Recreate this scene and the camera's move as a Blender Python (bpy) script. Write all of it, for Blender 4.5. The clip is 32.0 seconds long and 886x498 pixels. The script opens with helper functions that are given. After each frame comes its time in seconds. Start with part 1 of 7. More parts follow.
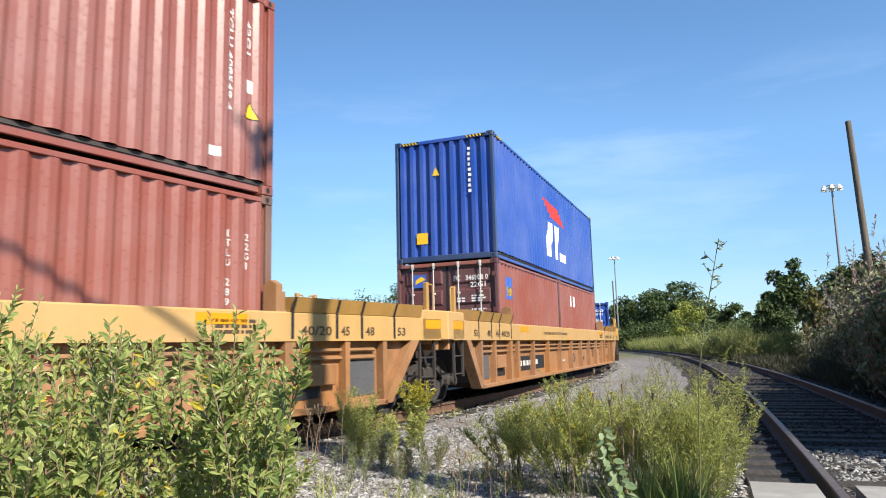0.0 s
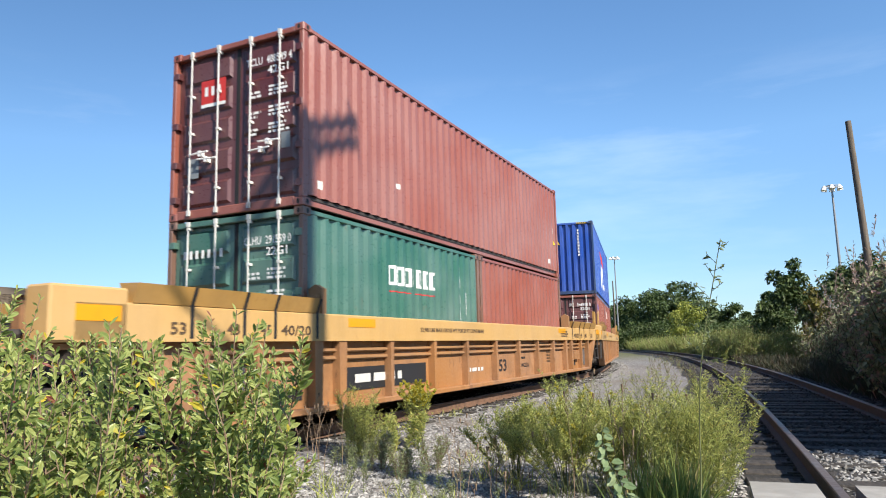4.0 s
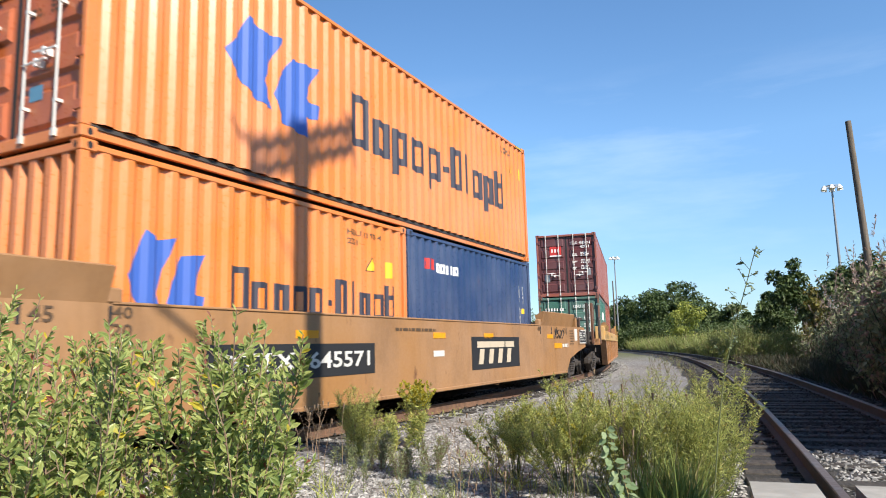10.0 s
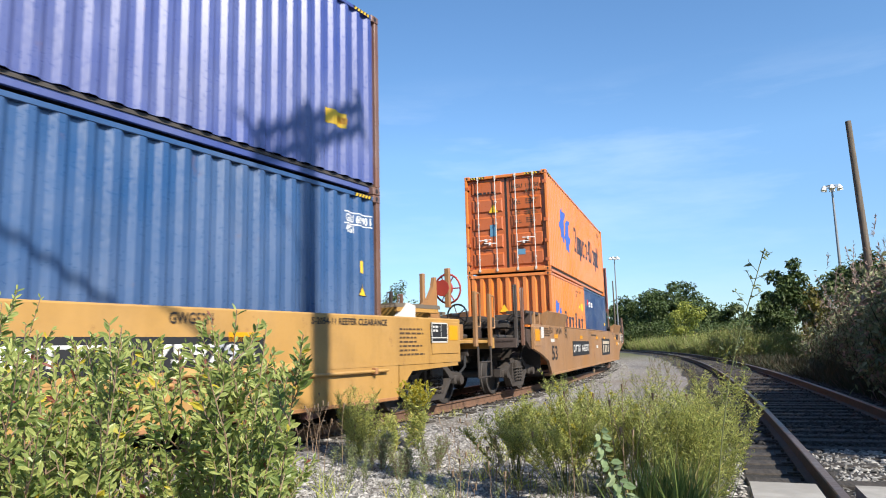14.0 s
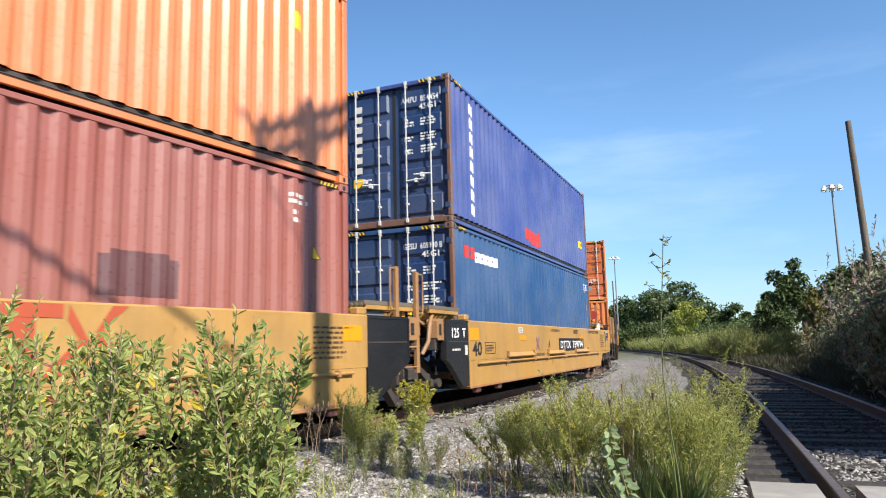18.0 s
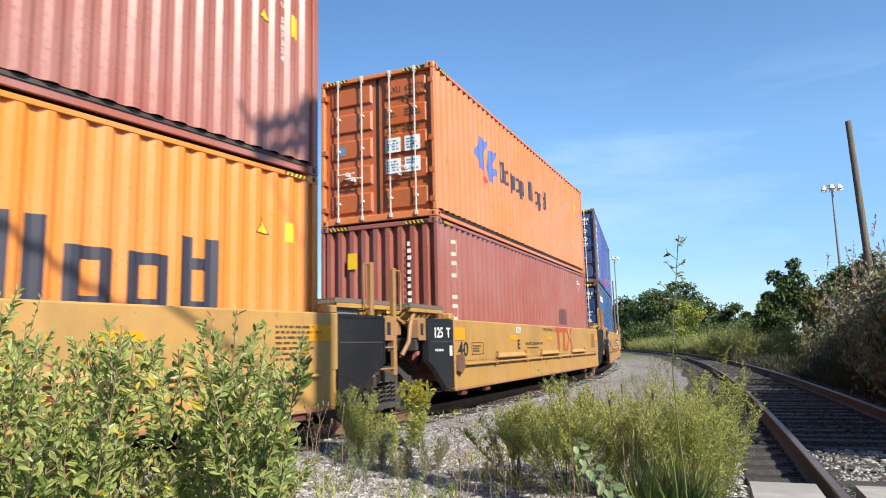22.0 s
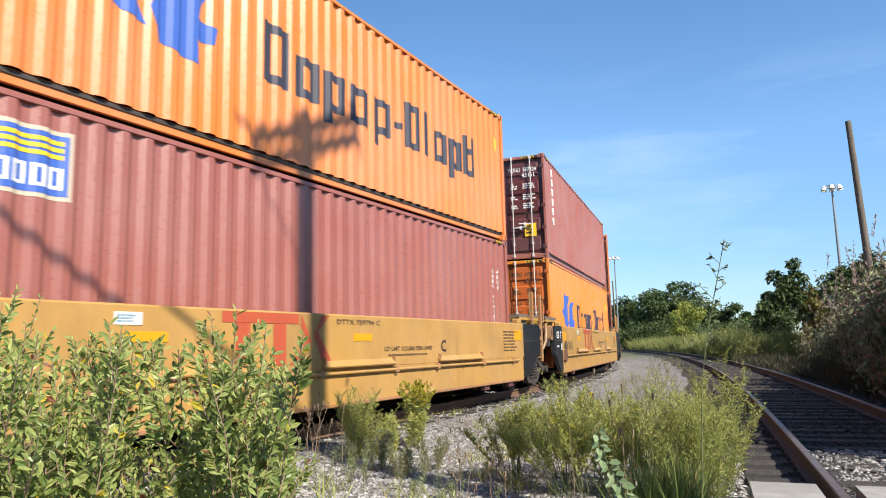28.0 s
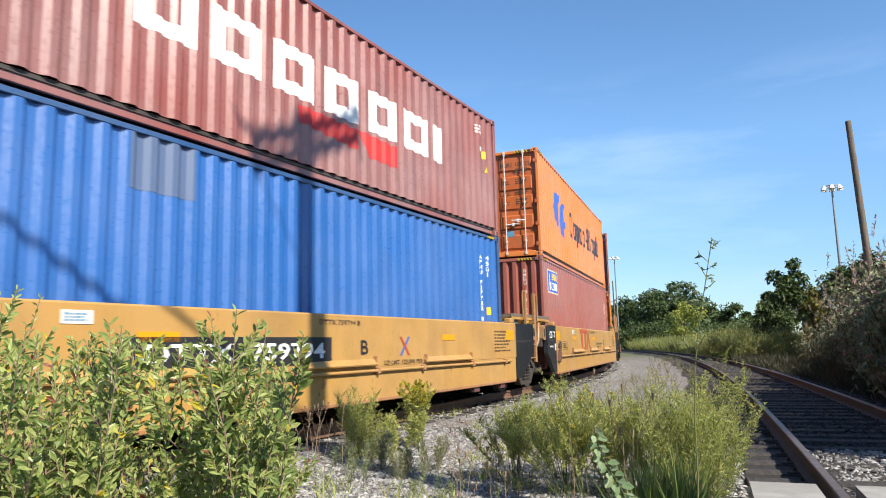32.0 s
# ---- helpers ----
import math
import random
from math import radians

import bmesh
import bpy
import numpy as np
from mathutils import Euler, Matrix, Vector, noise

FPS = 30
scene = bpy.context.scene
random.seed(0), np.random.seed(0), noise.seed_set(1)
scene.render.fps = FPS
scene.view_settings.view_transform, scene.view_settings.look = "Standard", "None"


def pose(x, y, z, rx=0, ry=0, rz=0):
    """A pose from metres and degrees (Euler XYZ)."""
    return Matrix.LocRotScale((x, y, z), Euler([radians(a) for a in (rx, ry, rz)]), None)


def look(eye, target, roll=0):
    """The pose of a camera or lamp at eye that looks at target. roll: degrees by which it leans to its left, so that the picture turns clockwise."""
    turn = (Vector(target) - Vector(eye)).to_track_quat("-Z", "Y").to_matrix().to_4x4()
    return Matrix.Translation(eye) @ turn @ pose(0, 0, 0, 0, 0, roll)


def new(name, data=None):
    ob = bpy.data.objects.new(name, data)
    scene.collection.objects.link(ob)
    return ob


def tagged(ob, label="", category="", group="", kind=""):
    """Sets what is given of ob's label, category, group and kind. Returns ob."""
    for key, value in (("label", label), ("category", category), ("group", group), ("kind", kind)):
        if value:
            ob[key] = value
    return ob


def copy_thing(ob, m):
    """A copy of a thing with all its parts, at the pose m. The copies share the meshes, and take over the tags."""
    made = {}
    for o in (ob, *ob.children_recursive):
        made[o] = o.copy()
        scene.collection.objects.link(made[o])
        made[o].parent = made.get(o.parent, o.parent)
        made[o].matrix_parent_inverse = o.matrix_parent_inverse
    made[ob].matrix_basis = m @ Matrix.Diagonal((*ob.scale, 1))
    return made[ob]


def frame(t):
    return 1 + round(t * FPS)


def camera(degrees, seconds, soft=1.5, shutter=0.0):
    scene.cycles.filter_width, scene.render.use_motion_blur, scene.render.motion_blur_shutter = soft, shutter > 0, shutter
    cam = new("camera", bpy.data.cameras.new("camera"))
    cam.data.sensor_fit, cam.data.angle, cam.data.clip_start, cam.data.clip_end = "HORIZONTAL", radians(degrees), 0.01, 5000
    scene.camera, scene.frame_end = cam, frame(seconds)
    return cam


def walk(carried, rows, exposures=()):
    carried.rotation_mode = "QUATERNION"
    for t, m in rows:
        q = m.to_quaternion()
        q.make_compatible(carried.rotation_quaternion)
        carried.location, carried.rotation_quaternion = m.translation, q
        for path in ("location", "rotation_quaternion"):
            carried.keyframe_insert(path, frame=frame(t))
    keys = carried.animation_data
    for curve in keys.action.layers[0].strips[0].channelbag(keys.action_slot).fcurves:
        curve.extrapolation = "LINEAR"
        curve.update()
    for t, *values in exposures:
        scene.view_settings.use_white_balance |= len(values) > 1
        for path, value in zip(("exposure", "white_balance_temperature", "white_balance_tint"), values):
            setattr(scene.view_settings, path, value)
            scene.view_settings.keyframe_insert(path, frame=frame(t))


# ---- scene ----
import itertools

# ---------------------------------------------------------------- plan
# Ground z = 0, rail heads at z = 0.25. The camera stands still beside a yard track that bends to the left.
RAIL = 0.25
TRACK_X, TRACK_Y, TRACK_H, TRACK_K = 6.512, 31.938, 0.28240, 0.008712      # a point of the train's track, heading, curvature
STRAIGHT = -46.0                                                            # behind this the track is straight
SIDE_CX, SIDE_CY, SIDE_R = -355.15, 140.84, 383.50                          # arc of the empty track
SECONDS = 32.0

cam = camera(65.5, SECONDS, soft=1.0, shutter=0.3)
EYE = pose(0, 0, 1.25, 90 + 8.14, 0, 0) @ pose(0, 0, 0, 0, 0, -1.44)
walk(cam, [(0.0, EYE), (SECONDS, EYE)])

# ---------------------------------------------------------------- light
SUN_AZ, SUN_EL = 143.0, 39.0
scene.view_settings.exposure = 0.9
sun = new("sun", bpy.data.lights.new("sun", "SUN"))
sun.data.energy, sun.data.angle, sun.data.color = 5.0, radians(0.53), (1.0, 0.93, 0.82)
sx, sy, sz = (math.sin(radians(SUN_AZ)) * math.cos(radians(SUN_EL)), math.cos(radians(SUN_AZ)) * math.cos(radians(SUN_EL)), math.sin(radians(SUN_EL)))
sun.matrix_world = look((sx * 60, sy * 60, sz * 60), (0, 0, 0))

world = bpy.data.worlds.new("sky")
scene.world = world
world.use_nodes = True
wt = world.node_tree
wt.nodes.clear()
w_out = wt.nodes.new("ShaderNodeOutputWorld")
w_bg = wt.nodes.new("ShaderNodeBackground")
w_sky = wt.nodes.new("ShaderNodeTexSky")
w_sky.sky_type, w_sky.sun_disc = "NISHITA", False
w_sky.sun_elevation, w_sky.sun_rotation = radians(SUN_EL), radians(SUN_AZ)
w_sky.air_density, w_sky.dust_density, w_sky.ozone_density = 0.95, 0.05, 2.4
w_bg.inputs["Strength"].default_value = 0.1125
# thin high cloud: a stretched noise over the dome
w_co = wt.nodes.new("ShaderNodeTexCoord")
w_map = wt.nodes.new("ShaderNodeMapping")
w_map.inputs["Scale"].default_value = (1.3, 1.0, 7.0)
w_map.inputs["Location"].default_value = (0.35, 0.2, 0.4)
w_map.inputs["Rotation"].default_value = (0.0, 0.16, 0.0)
w_n = wt.nodes.new("ShaderNodeTexNoise")
w_n.inputs["Scale"].default_value, w_n.inputs["Detail"].default_value, w_n.inputs["Roughness"].default_value = 2.2, 7.0, 0.58
w_r = wt.nodes.new("ShaderNodeMapRange")
w_r.inputs["From Min"].default_value, w_r.inputs["From Max"].default_value = 0.52, 0.86
w_r.inputs["To Max"].default_value = 0.2
w_mix = wt.nodes.new("ShaderNodeMix")
w_mix.data_type = "RGBA"
w_mix.inputs[7].default_value = (7.5, 7.8, 8.2, 1)
wt.links.new(w_co.outputs["Generated"], w_map.inputs["Vector"])
wt.links.new(w_map.outputs["Vector"], w_n.inputs["Vector"])
wt.links.new(w_n.outputs["Fac"], w_r.inputs["Value"])
w_sep = wt.nodes.new("ShaderNodeSeparateXYZ")
w_low = wt.nodes.new("ShaderNodeMapRange")
w_low.inputs["From Min"].default_value, w_low.inputs["From Max"].default_value = 0.38, 0.29
w_mul = wt.nodes.new("ShaderNodeMath")
w_mul.operation = "MULTIPLY"
wt.links.new(w_co.outputs["Generated"], w_sep.inputs[0])
wt.links.new(w_sep.outputs["Z"], w_low.inputs["Value"])
wt.links.new(w_r.outputs["Result"], w_mul.inputs[0])
wt.links.new(w_low.outputs["Result"], w_mul.inputs[1])
wt.links.new(w_mul.outputs[0], w_mix.inputs[0])
w_sat = wt.nodes.new("ShaderNodeHueSaturation")
w_sat.inputs["Saturation"].default_value = 1.15
wt.links.new(w_sky.outputs["Color"], w_sat.inputs["Color"])
wt.links.new(w_sat.outputs["Color"], w_mix.inputs[6])
# haze takes some light out of the lowest sky
w_haze = wt.nodes.new("ShaderNodeMapRange")
w_haze.inputs["From Min"].default_value, w_haze.inputs["From Max"].default_value = 0.0, 0.27
w_tint = wt.nodes.new("ShaderNodeMix")
w_tint.data_type = "RGBA"
w_tint.inputs[6].default_value, w_tint.inputs[7].default_value = (0.40, 0.505, 0.665, 1), (1.04, 1.04, 1.03, 1)
w_prod = wt.nodes.new("ShaderNodeMix")
w_prod.data_type, w_prod.blend_type = "RGBA", "MULTIPLY"
w_prod.inputs[0].default_value = 1.0
wt.links.new(w_sep.outputs["Z"], w_haze.inputs["Value"])
wt.links.new(w_haze.outputs["Result"], w_tint.inputs[0])
wt.links.new(w_mix.outputs[2], w_prod.inputs[6])
wt.links.new(w_tint.outputs[2], w_prod.inputs[7])
w_side = wt.nodes.new("ShaderNodeMapRange")
w_side.interpolation_type = "SMOOTHSTEP"
w_side.inputs["From Min"].default_value, w_side.inputs["From Max"].default_value = -0.65, 0.1
w_side.inputs["To Min"].default_value, w_side.inputs["To Max"].default_value = 0.76, 1.0
w_dim = wt.nodes.new("ShaderNodeVectorMath")
w_dim.operation = "SCALE"
wt.links.new(w_sep.outputs["X"], w_side.inputs["Value"])
wt.links.new(w_prod.outputs[2], w_dim.inputs[0])
wt.links.new(w_side.outputs["Result"], w_dim.inputs["Scale"])
wt.links.new(w_dim.outputs["Vector"], w_bg.inputs["Color"])
wt.links.new(w_bg.outputs["Background"], w_out.inputs["Surface"])


# ---------------------------------------------------------------- materials
def mat_base(name):
    m = bpy.data.materials.new(name)
    m.use_nodes = True
    return m, m.node_tree, m.node_tree.nodes["Principled BSDF"]


def tex_noise(nt, scale, stretch=(1, 1, 1), detail=4.0, rough=0.55, space="Object"):
    co = nt.nodes.new("ShaderNodeTexCoord")
    mp = nt.nodes.new("ShaderNodeMapping")
    mp.inputs["Scale"].default_value = stretch
    n = nt.nodes.new("ShaderNodeTexNoise")
    n.inputs["Scale"].default_value, n.inputs["Detail"].default_value, n.inputs["Roughness"].default_value = scale, detail, rough
    nt.links.new(co.outputs[space], mp.inputs["Vector"])
    nt.links.new(mp.outputs["Vector"], n.inputs["Vector"])
    return n.outputs["Fac"]


def ramp(nt, fac, lo, hi, to0=0.0, to1=1.0):
    r = nt.nodes.new("ShaderNodeMapRange")
    r.inputs["From Min"].default_value, r.inputs["From Max"].default_value = lo, hi
    r.inputs["To Min"].default_value, r.inputs["To Max"].default_value = to0, to1
    nt.links.new(fac, r.inputs["Value"])
    return r.outputs["Result"]


def mixed(nt, fac, a, b):
    """A colour between a and b; each is a tuple or a socket."""
    mx = nt.nodes.new("ShaderNodeMix")
    mx.data_type = "RGBA"
    for slot, value in ((0, fac), (6, a), (7, b)):
        if isinstance(value, tuple):
            mx.inputs[slot].default_value = (*value, 1)
        elif isinstance(value, float):
            mx.inputs[slot].default_value = value
        else:
            nt.links.new(value, mx.inputs[slot])
    return mx.outputs[2]


def bump(nt, bsdf, fac, strength, distance=0.01):
    b = nt.nodes.new("ShaderNodeBump")
    b.inputs["Strength"].default_value, b.inputs["Distance"].default_value = strength, distance
    nt.links.new(fac, b.inputs["Height"])
    nt.links.new(b.outputs["Normal"], bsdf.inputs["Normal"])


def paint(name, base, fade=0.18, grime=0.35, rust=0.1, rough=0.32, rust_col=(0.16, 0.06, 0.03), metal=0.0):
    """Weathered paint on steel: faded patches, rain streaks, rust specks."""
    m, nt, bs = mat_base(name)
    pale = tuple(min(1.0, c + fade * (0.40 - c) + 0.012) for c in base)
    dark = tuple(c * 0.62 for c in base)
    col = mixed(nt, ramp(nt, tex_noise(nt, 0.55), 0.35, 0.7), base, pale)
    streak = ramp(nt, tex_noise(nt, 3.2, (1, 1, 0.12), 5.0, 0.6), 0.5, 0.78, 0.0, grime)
    col = mixed(nt, streak, col, dark)
    soot = ramp(nt, tex_noise(nt, 1.1, (1, 1, 0.7), 8.0, 0.68), 0.48, 0.72, 0.0, max(0.0, grime - 0.22) * 1.5)
    col = mixed(nt, soot, col, tuple(0.35 * c + 0.012 for c in base))
    speck = ramp(nt, tex_noise(nt, 5.5, (1, 1, 0.45), 7.0, 0.66), 0.66 - 0.1 * rust, 0.74, 0.0, min(1.0, rust * 3))
    col = mixed(nt, speck, col, rust_col)
    nt.links.new(col, bs.inputs["Base Color"])
    fine = tex_noise(nt, 22.0, (1, 1, 1), 4.0)
    nt.links.new(ramp(nt, fine, 0.3, 0.7, rough - 0.08, rough + 0.14), bs.inputs["Roughness"])
    bs.inputs["Metallic"].default_value = metal
    bs.inputs["Specular IOR Level"].default_value = 0.62
    bump(nt, bs, tex_noise(nt, 2.4, (1, 1, 0.6), 3.0), 0.12, 0.03)
    return m


def rough_mat(name, a, b, scale, rough=0.85, stretch=(1, 1, 1), bump_s=0.4, bump_d=0.01, lo=0.35, hi=0.65, metal=0.0, c=None):
    """Two-tone natural or rusty surface with relief; c: a third tone in larger patches."""
    m, nt, bs = mat_base(name)
    f = tex_noise(nt, scale, stretch, 6.0, 0.62)
    col = mixed(nt, ramp(nt, f, lo, hi), a, b)
    if c:
        col = mixed(nt, ramp(nt, tex_noise(nt, scale * 0.13, stretch, 3.0), 0.45, 0.7), col, c)
    nt.links.new(col, bs.inputs["Base Color"])
    bs.inputs["Roughness"].default_value, bs.inputs["Metallic"].default_value = rough, metal
    bump(nt, bs, f, bump_s, bump_d)
    return m


def leaf_mat(name, a, b, c=None, rough=0.5, glow=0.25, third=0.12, d=None):
    """Foliage: colour varies leaf by leaf, thin enough to pass some light."""
    m, nt, bs = mat_base(name)
    geo = nt.nodes.new("ShaderNodeNewGeometry")
    rnd = geo.outputs["Random Per Island"]
    col = mixed(nt, rnd, a, b)
    if c:
        col = mixed(nt, ramp(nt, rnd, 1.0 - third, 1.0 - third + 0.02), col, c)
    if d:
        col = mixed(nt, ramp(nt, rnd, 0.012, 0.010), col, d)
    col = mixed(nt, ramp(nt, tex_noise(nt, 1.3, space="Object"), 0.35, 0.7, 0.0, 0.3), col, tuple(x * 0.55 for x in a))
    nt.links.new(col, bs.inputs["Base Color"])
    bs.inputs["Roughness"].default_value = rough
    bs.inputs["Specular IOR Level"].default_value = 0.35
    out = nt.nodes["Material Output"]
    tr = nt.nodes.new("ShaderNodeBsdfTranslucent")
    nt.links.new(col, tr.inputs["Color"])
    ms = nt.nodes.new("ShaderNodeMixShader")
    ms.inputs[0].default_value = glow
    nt.links.new(bs.outputs[0], ms.inputs[1])
    nt.links.new(tr.outputs[0], ms.inputs[2])
    nt.links.new(ms.outputs[0], out.inputs["Surface"])
    return m


def plain(name, col, rough=0.6, metal=0.0):
    m, nt, bs = mat_base(name)
    nt.links.new(mixed(nt, ramp(nt, tex_noise(nt, 9.0, (1, 1, 0.5), 5.0), 0.5, 0.8, 0.0, 0.3), col, tuple(c * 0.6 + 0.01 for c in col)), bs.inputs["Base Color"])
    bs.inputs["Roughness"].default_value, bs.inputs["Metallic"].default_value = rough, metal
    return m


RED_BROWN = paint("red_brown_paint", (0.224, 0.0588, 0.035), fade=0.12, grime=0.3, rust=0.08)
# on doors this is the red-brown darkened for the ends' weaker sunlight
DARK_RED = paint("maroon_and_shaded_red_paint", (0.085, 0.018, 0.017), fade=0.1, grime=0.35, rust=0.12)
PURPLE_BROWN = paint("purple_brown_paint", (0.255, 0.077, 0.054), fade=0.08, grime=0.25, rust=0.05)
BRICK = paint("brick_red_paint", (0.28, 0.0805, 0.049), fade=0.12, grime=0.3, rust=0.1)
WALL_GREY = paint("grey_cladding", (0.28, 0.287, 0.294), fade=0.05, grime=0.3, rust=0.05)
FADED_RED = paint("faded_red_paint", (0.225, 0.062, 0.044), fade=0.2, grime=0.5, rust=0.25)
GREEN = paint("green_paint", (0.0245, 0.105, 0.0735), fade=0.2, grime=0.35, rust=0.15)
ORANGE = paint("orange_paint", (0.56, 0.158, 0.0182), fade=0.1, grime=0.2, rust=0.1)
# door orange: worn and rusty, plus a darker tone for weaker sunlight
ORANGE_OLD_SHADED = paint("worn_shaded_orange_paint", (0.40, 0.092, 0.017), fade=0.06, grime=0.5, rust=0.35)
FADED_ORANGE = paint("faded_orange_paint", (0.56, 0.164, 0.042), fade=0.1, grime=0.3, rust=0.32)
AMBER = paint("amber_orange_paint", (0.588, 0.182, 0.014), fade=0.08, grime=0.2, rust=0.05)
ROYAL = paint("royal_blue_paint", (0.0154, 0.0595, 0.294), fade=0.1, grime=0.25, rust=0.06)
BRIGHT_BLUE = paint("bright_blue_paint", (0.0154, 0.0945, 0.308), fade=0.06, grime=0.35, rust=0.06)
VIOLET = paint("faded_violet_blue_paint", (0.0315, 0.0525, 0.21), fade=0.14, grime=0.4, rust=0.12)
# navy paint; on blue and violet containers' ends it stands for shade
NAVY = paint("navy_and_shaded_blue_paint", (0.012, 0.033, 0.10), fade=0.1, grime=0.35, rust=0.1)
SEA_BLUE = paint("sea_blue_paint", (0.0154, 0.0595, 0.161), fade=0.1, grime=0.35, rust=0.1)
RUSTY_POST = paint("rusty_post_paint", (0.14, 0.062, 0.034), fade=0.1, grime=0.5, rust=0.9)
YELLOW = paint("freight_yellow_paint", (0.37, 0.20, 0.044), fade=0.05, grime=0.5, rust=0.34, rough=0.5, rust_col=(0.13, 0.06, 0.025))
OCHRE = paint("weathered_ochre_paint", (0.30, 0.132, 0.038), fade=0.1, grime=0.7, rust=0.75, rough=0.55, rust_col=(0.10, 0.042, 0.018))
OCHRE_TOP = paint("ochre_beam_paint", (0.45, 0.265, 0.08), fade=0.08, grime=0.35, rust=0.14, rough=0.5)
TAN = paint("weathered_tan_paint", (0.275, 0.133, 0.042), fade=0.1, grime=0.55, rust=0.45, rough=0.55, rust_col=(0.11, 0.045, 0.018))
BLACK = paint("black_paint", (0.0042, 0.0042, 0.0049), fade=0.0, grime=0.2, rust=0.12, rough=0.45)
GREY_PLATE = paint("grey_plate_paint", (0.07, 0.07, 0.0735), fade=0.08, grime=0.3, rust=0.1)
STEEL = paint("dirty_steel", (0.026, 0.018, 0.013), fade=0.02, grime=0.5, rust=0.5, rough=0.7, rust_col=(0.07, 0.035, 0.02))
RAIL_MAT = rough_mat("rusty_rail", (0.17, 0.092, 0.055), (0.085, 0.05, 0.032), 9.0, 0.7, bump_s=0.2)
# siding rails: darker copies of the rail materials, shade put into the colour
SHADED_RAIL = rough_mat("shaded_rusty_rail", (0.042, 0.026, 0.019), (0.022, 0.014, 0.011), 9.0, 0.8, bump_s=0.2)
SHADED_TOP = paint("dull_shaded_head", (0.085, 0.055, 0.04), fade=0.1, grime=0.3, rust=0.3, rough=0.5, metal=0.3)
RAIL_TOP = paint("worn_rail_head", (0.147, 0.098, 0.0735), fade=0.1, grime=0.3, rust=0.3, rough=0.38, metal=0.6)
ROD = plain("dull_galvanised_rod", (0.52, 0.51, 0.48), 0.5)
SILVER = plain("galvanised_bar", (0.688, 0.679, 0.654), 0.45, 0.0)
DARK_GRATE = plain("rusty_dark_grating", (0.054, 0.0432, 0.036), 0.65, 0.2)
RUST_DECK = paint("rusty_brown_deck", (0.042, 0.0224, 0.014), fade=0.03, grime=0.5, rust=0.6, rough=0.6)
GRATE = plain("weathered_grating", (0.145, 0.115, 0.085), 0.65, 0.2)
RUBBER = plain("black_rubber", (0.0108, 0.0108, 0.0115), 0.7)
WHITE = plain("white_marking", (0.671, 0.662, 0.636))
OFF_WHITE = plain("faded_white_marking", (0.516, 0.499, 0.464))
INK = plain("black_marking", (0.0144, 0.0144, 0.0158))
FADED_INK = plain("faded_black_marking", (0.07, 0.042, 0.022))
MARK_RED = plain("red_marking", (0.446, 0.0252, 0.0216))
BRICK_RED = plain("faded_red_marking", (0.36, 0.0648, 0.0252))
MARK_BLUE = plain("blue_marking", (0.035, 0.095, 0.36))
FADED_BLUE = plain("faded_blue_marking", (0.07, 0.115, 0.33))
SKY_LABEL = plain("pale_blue_label", (0.0864, 0.216, 0.324))
MARK_YELLOW = plain("yellow_marking", (0.705, 0.43, 0.0172))
AMBER_TAPE = plain("amber_reflector", (0.612, 0.259, 0.0072), 0.4)
PATCH_BLUE = plain("slate_blue_patch", (0.072, 0.108, 0.194))
GREY_LABEL = plain("grey_label", (0.18, 0.202, 0.216))
HAPAG_INK = plain("dark_slate_marking", (0.0252, 0.0252, 0.0396))
GOLD_MARK = plain("cream_marking", (0.446, 0.374, 0.274))
WHEEL_RED = plain("red_handwheel_paint", (0.324, 0.0432, 0.0324), 0.5)
TIE_MAT = rough_mat("weathered_tie_wood", (0.018, 0.015, 0.013), (0.058, 0.049, 0.041), 6.0, 0.9, (1, 6, 6), 0.6, 0.015)
CONCRETE = rough_mat("concrete_panel", (0.315, 0.3, 0.27), (0.247, 0.232, 0.21), 7.0, 0.85, bump_s=0.25, bump_d=0.004, c=(0.203, 0.188, 0.165))
POLE_WOOD = rough_mat("weathered_pole_wood", (0.15, 0.12, 0.09), (0.075, 0.06, 0.045), 5.0, 0.9, (4, 4, 0.25), 0.5, 0.01)
GALV = plain("galvanised_mast", (0.23, 0.238, 0.245), 0.5, 0.5)
BARK = rough_mat("bark", (0.0675, 0.0525, 0.0375), (0.0375, 0.03, 0.0225), 8.0, 0.9, (2, 2, 0.4), 0.6, 0.02)
STEM = rough_mat("green_stem", (0.12, 0.128, 0.045), (0.075, 0.09, 0.03), 12.0, 0.7, bump_s=0.1)
DRY_STEM = rough_mat("dry_stem", (0.225, 0.158, 0.0975), (0.15, 0.0975, 0.06), 12.0, 0.8, bump_s=0.1)
LEAF_BUSH = leaf_mat("broad_leaf", (0.115, 0.175, 0.038), (0.45, 0.49, 0.16), (0.56, 0.45, 0.05), 0.36, 0.44, 0.03, (0.24, 0.07, 0.05))
LEAF_WEED = leaf_mat("weed_leaf", (0.26, 0.305, 0.07), (0.56, 0.56, 0.175), (0.56, 0.46, 0.13), 0.55, 0.45, 0.08)
LEAF_PALE = leaf_mat("pale_weed_leaf", (0.20, 0.25, 0.105), (0.36, 0.38, 0.19), None, 0.55, 0.42)
LEAF_GOLD = leaf_mat("goldenrod_bloom", (0.36, 0.32, 0.03), (0.50, 0.42, 0.04), None, 0.6, 0.35)
LEAF_TREE = leaf_mat("tree_leaf", (0.032, 0.058, 0.016), (0.105, 0.145, 0.042), None, 0.5, 0.15)
LEAF_YTREE = leaf_mat("yellowing_tree_leaf", (0.21, 0.25, 0.05), (0.44, 0.45, 0.09), None, 0.5, 0.35)
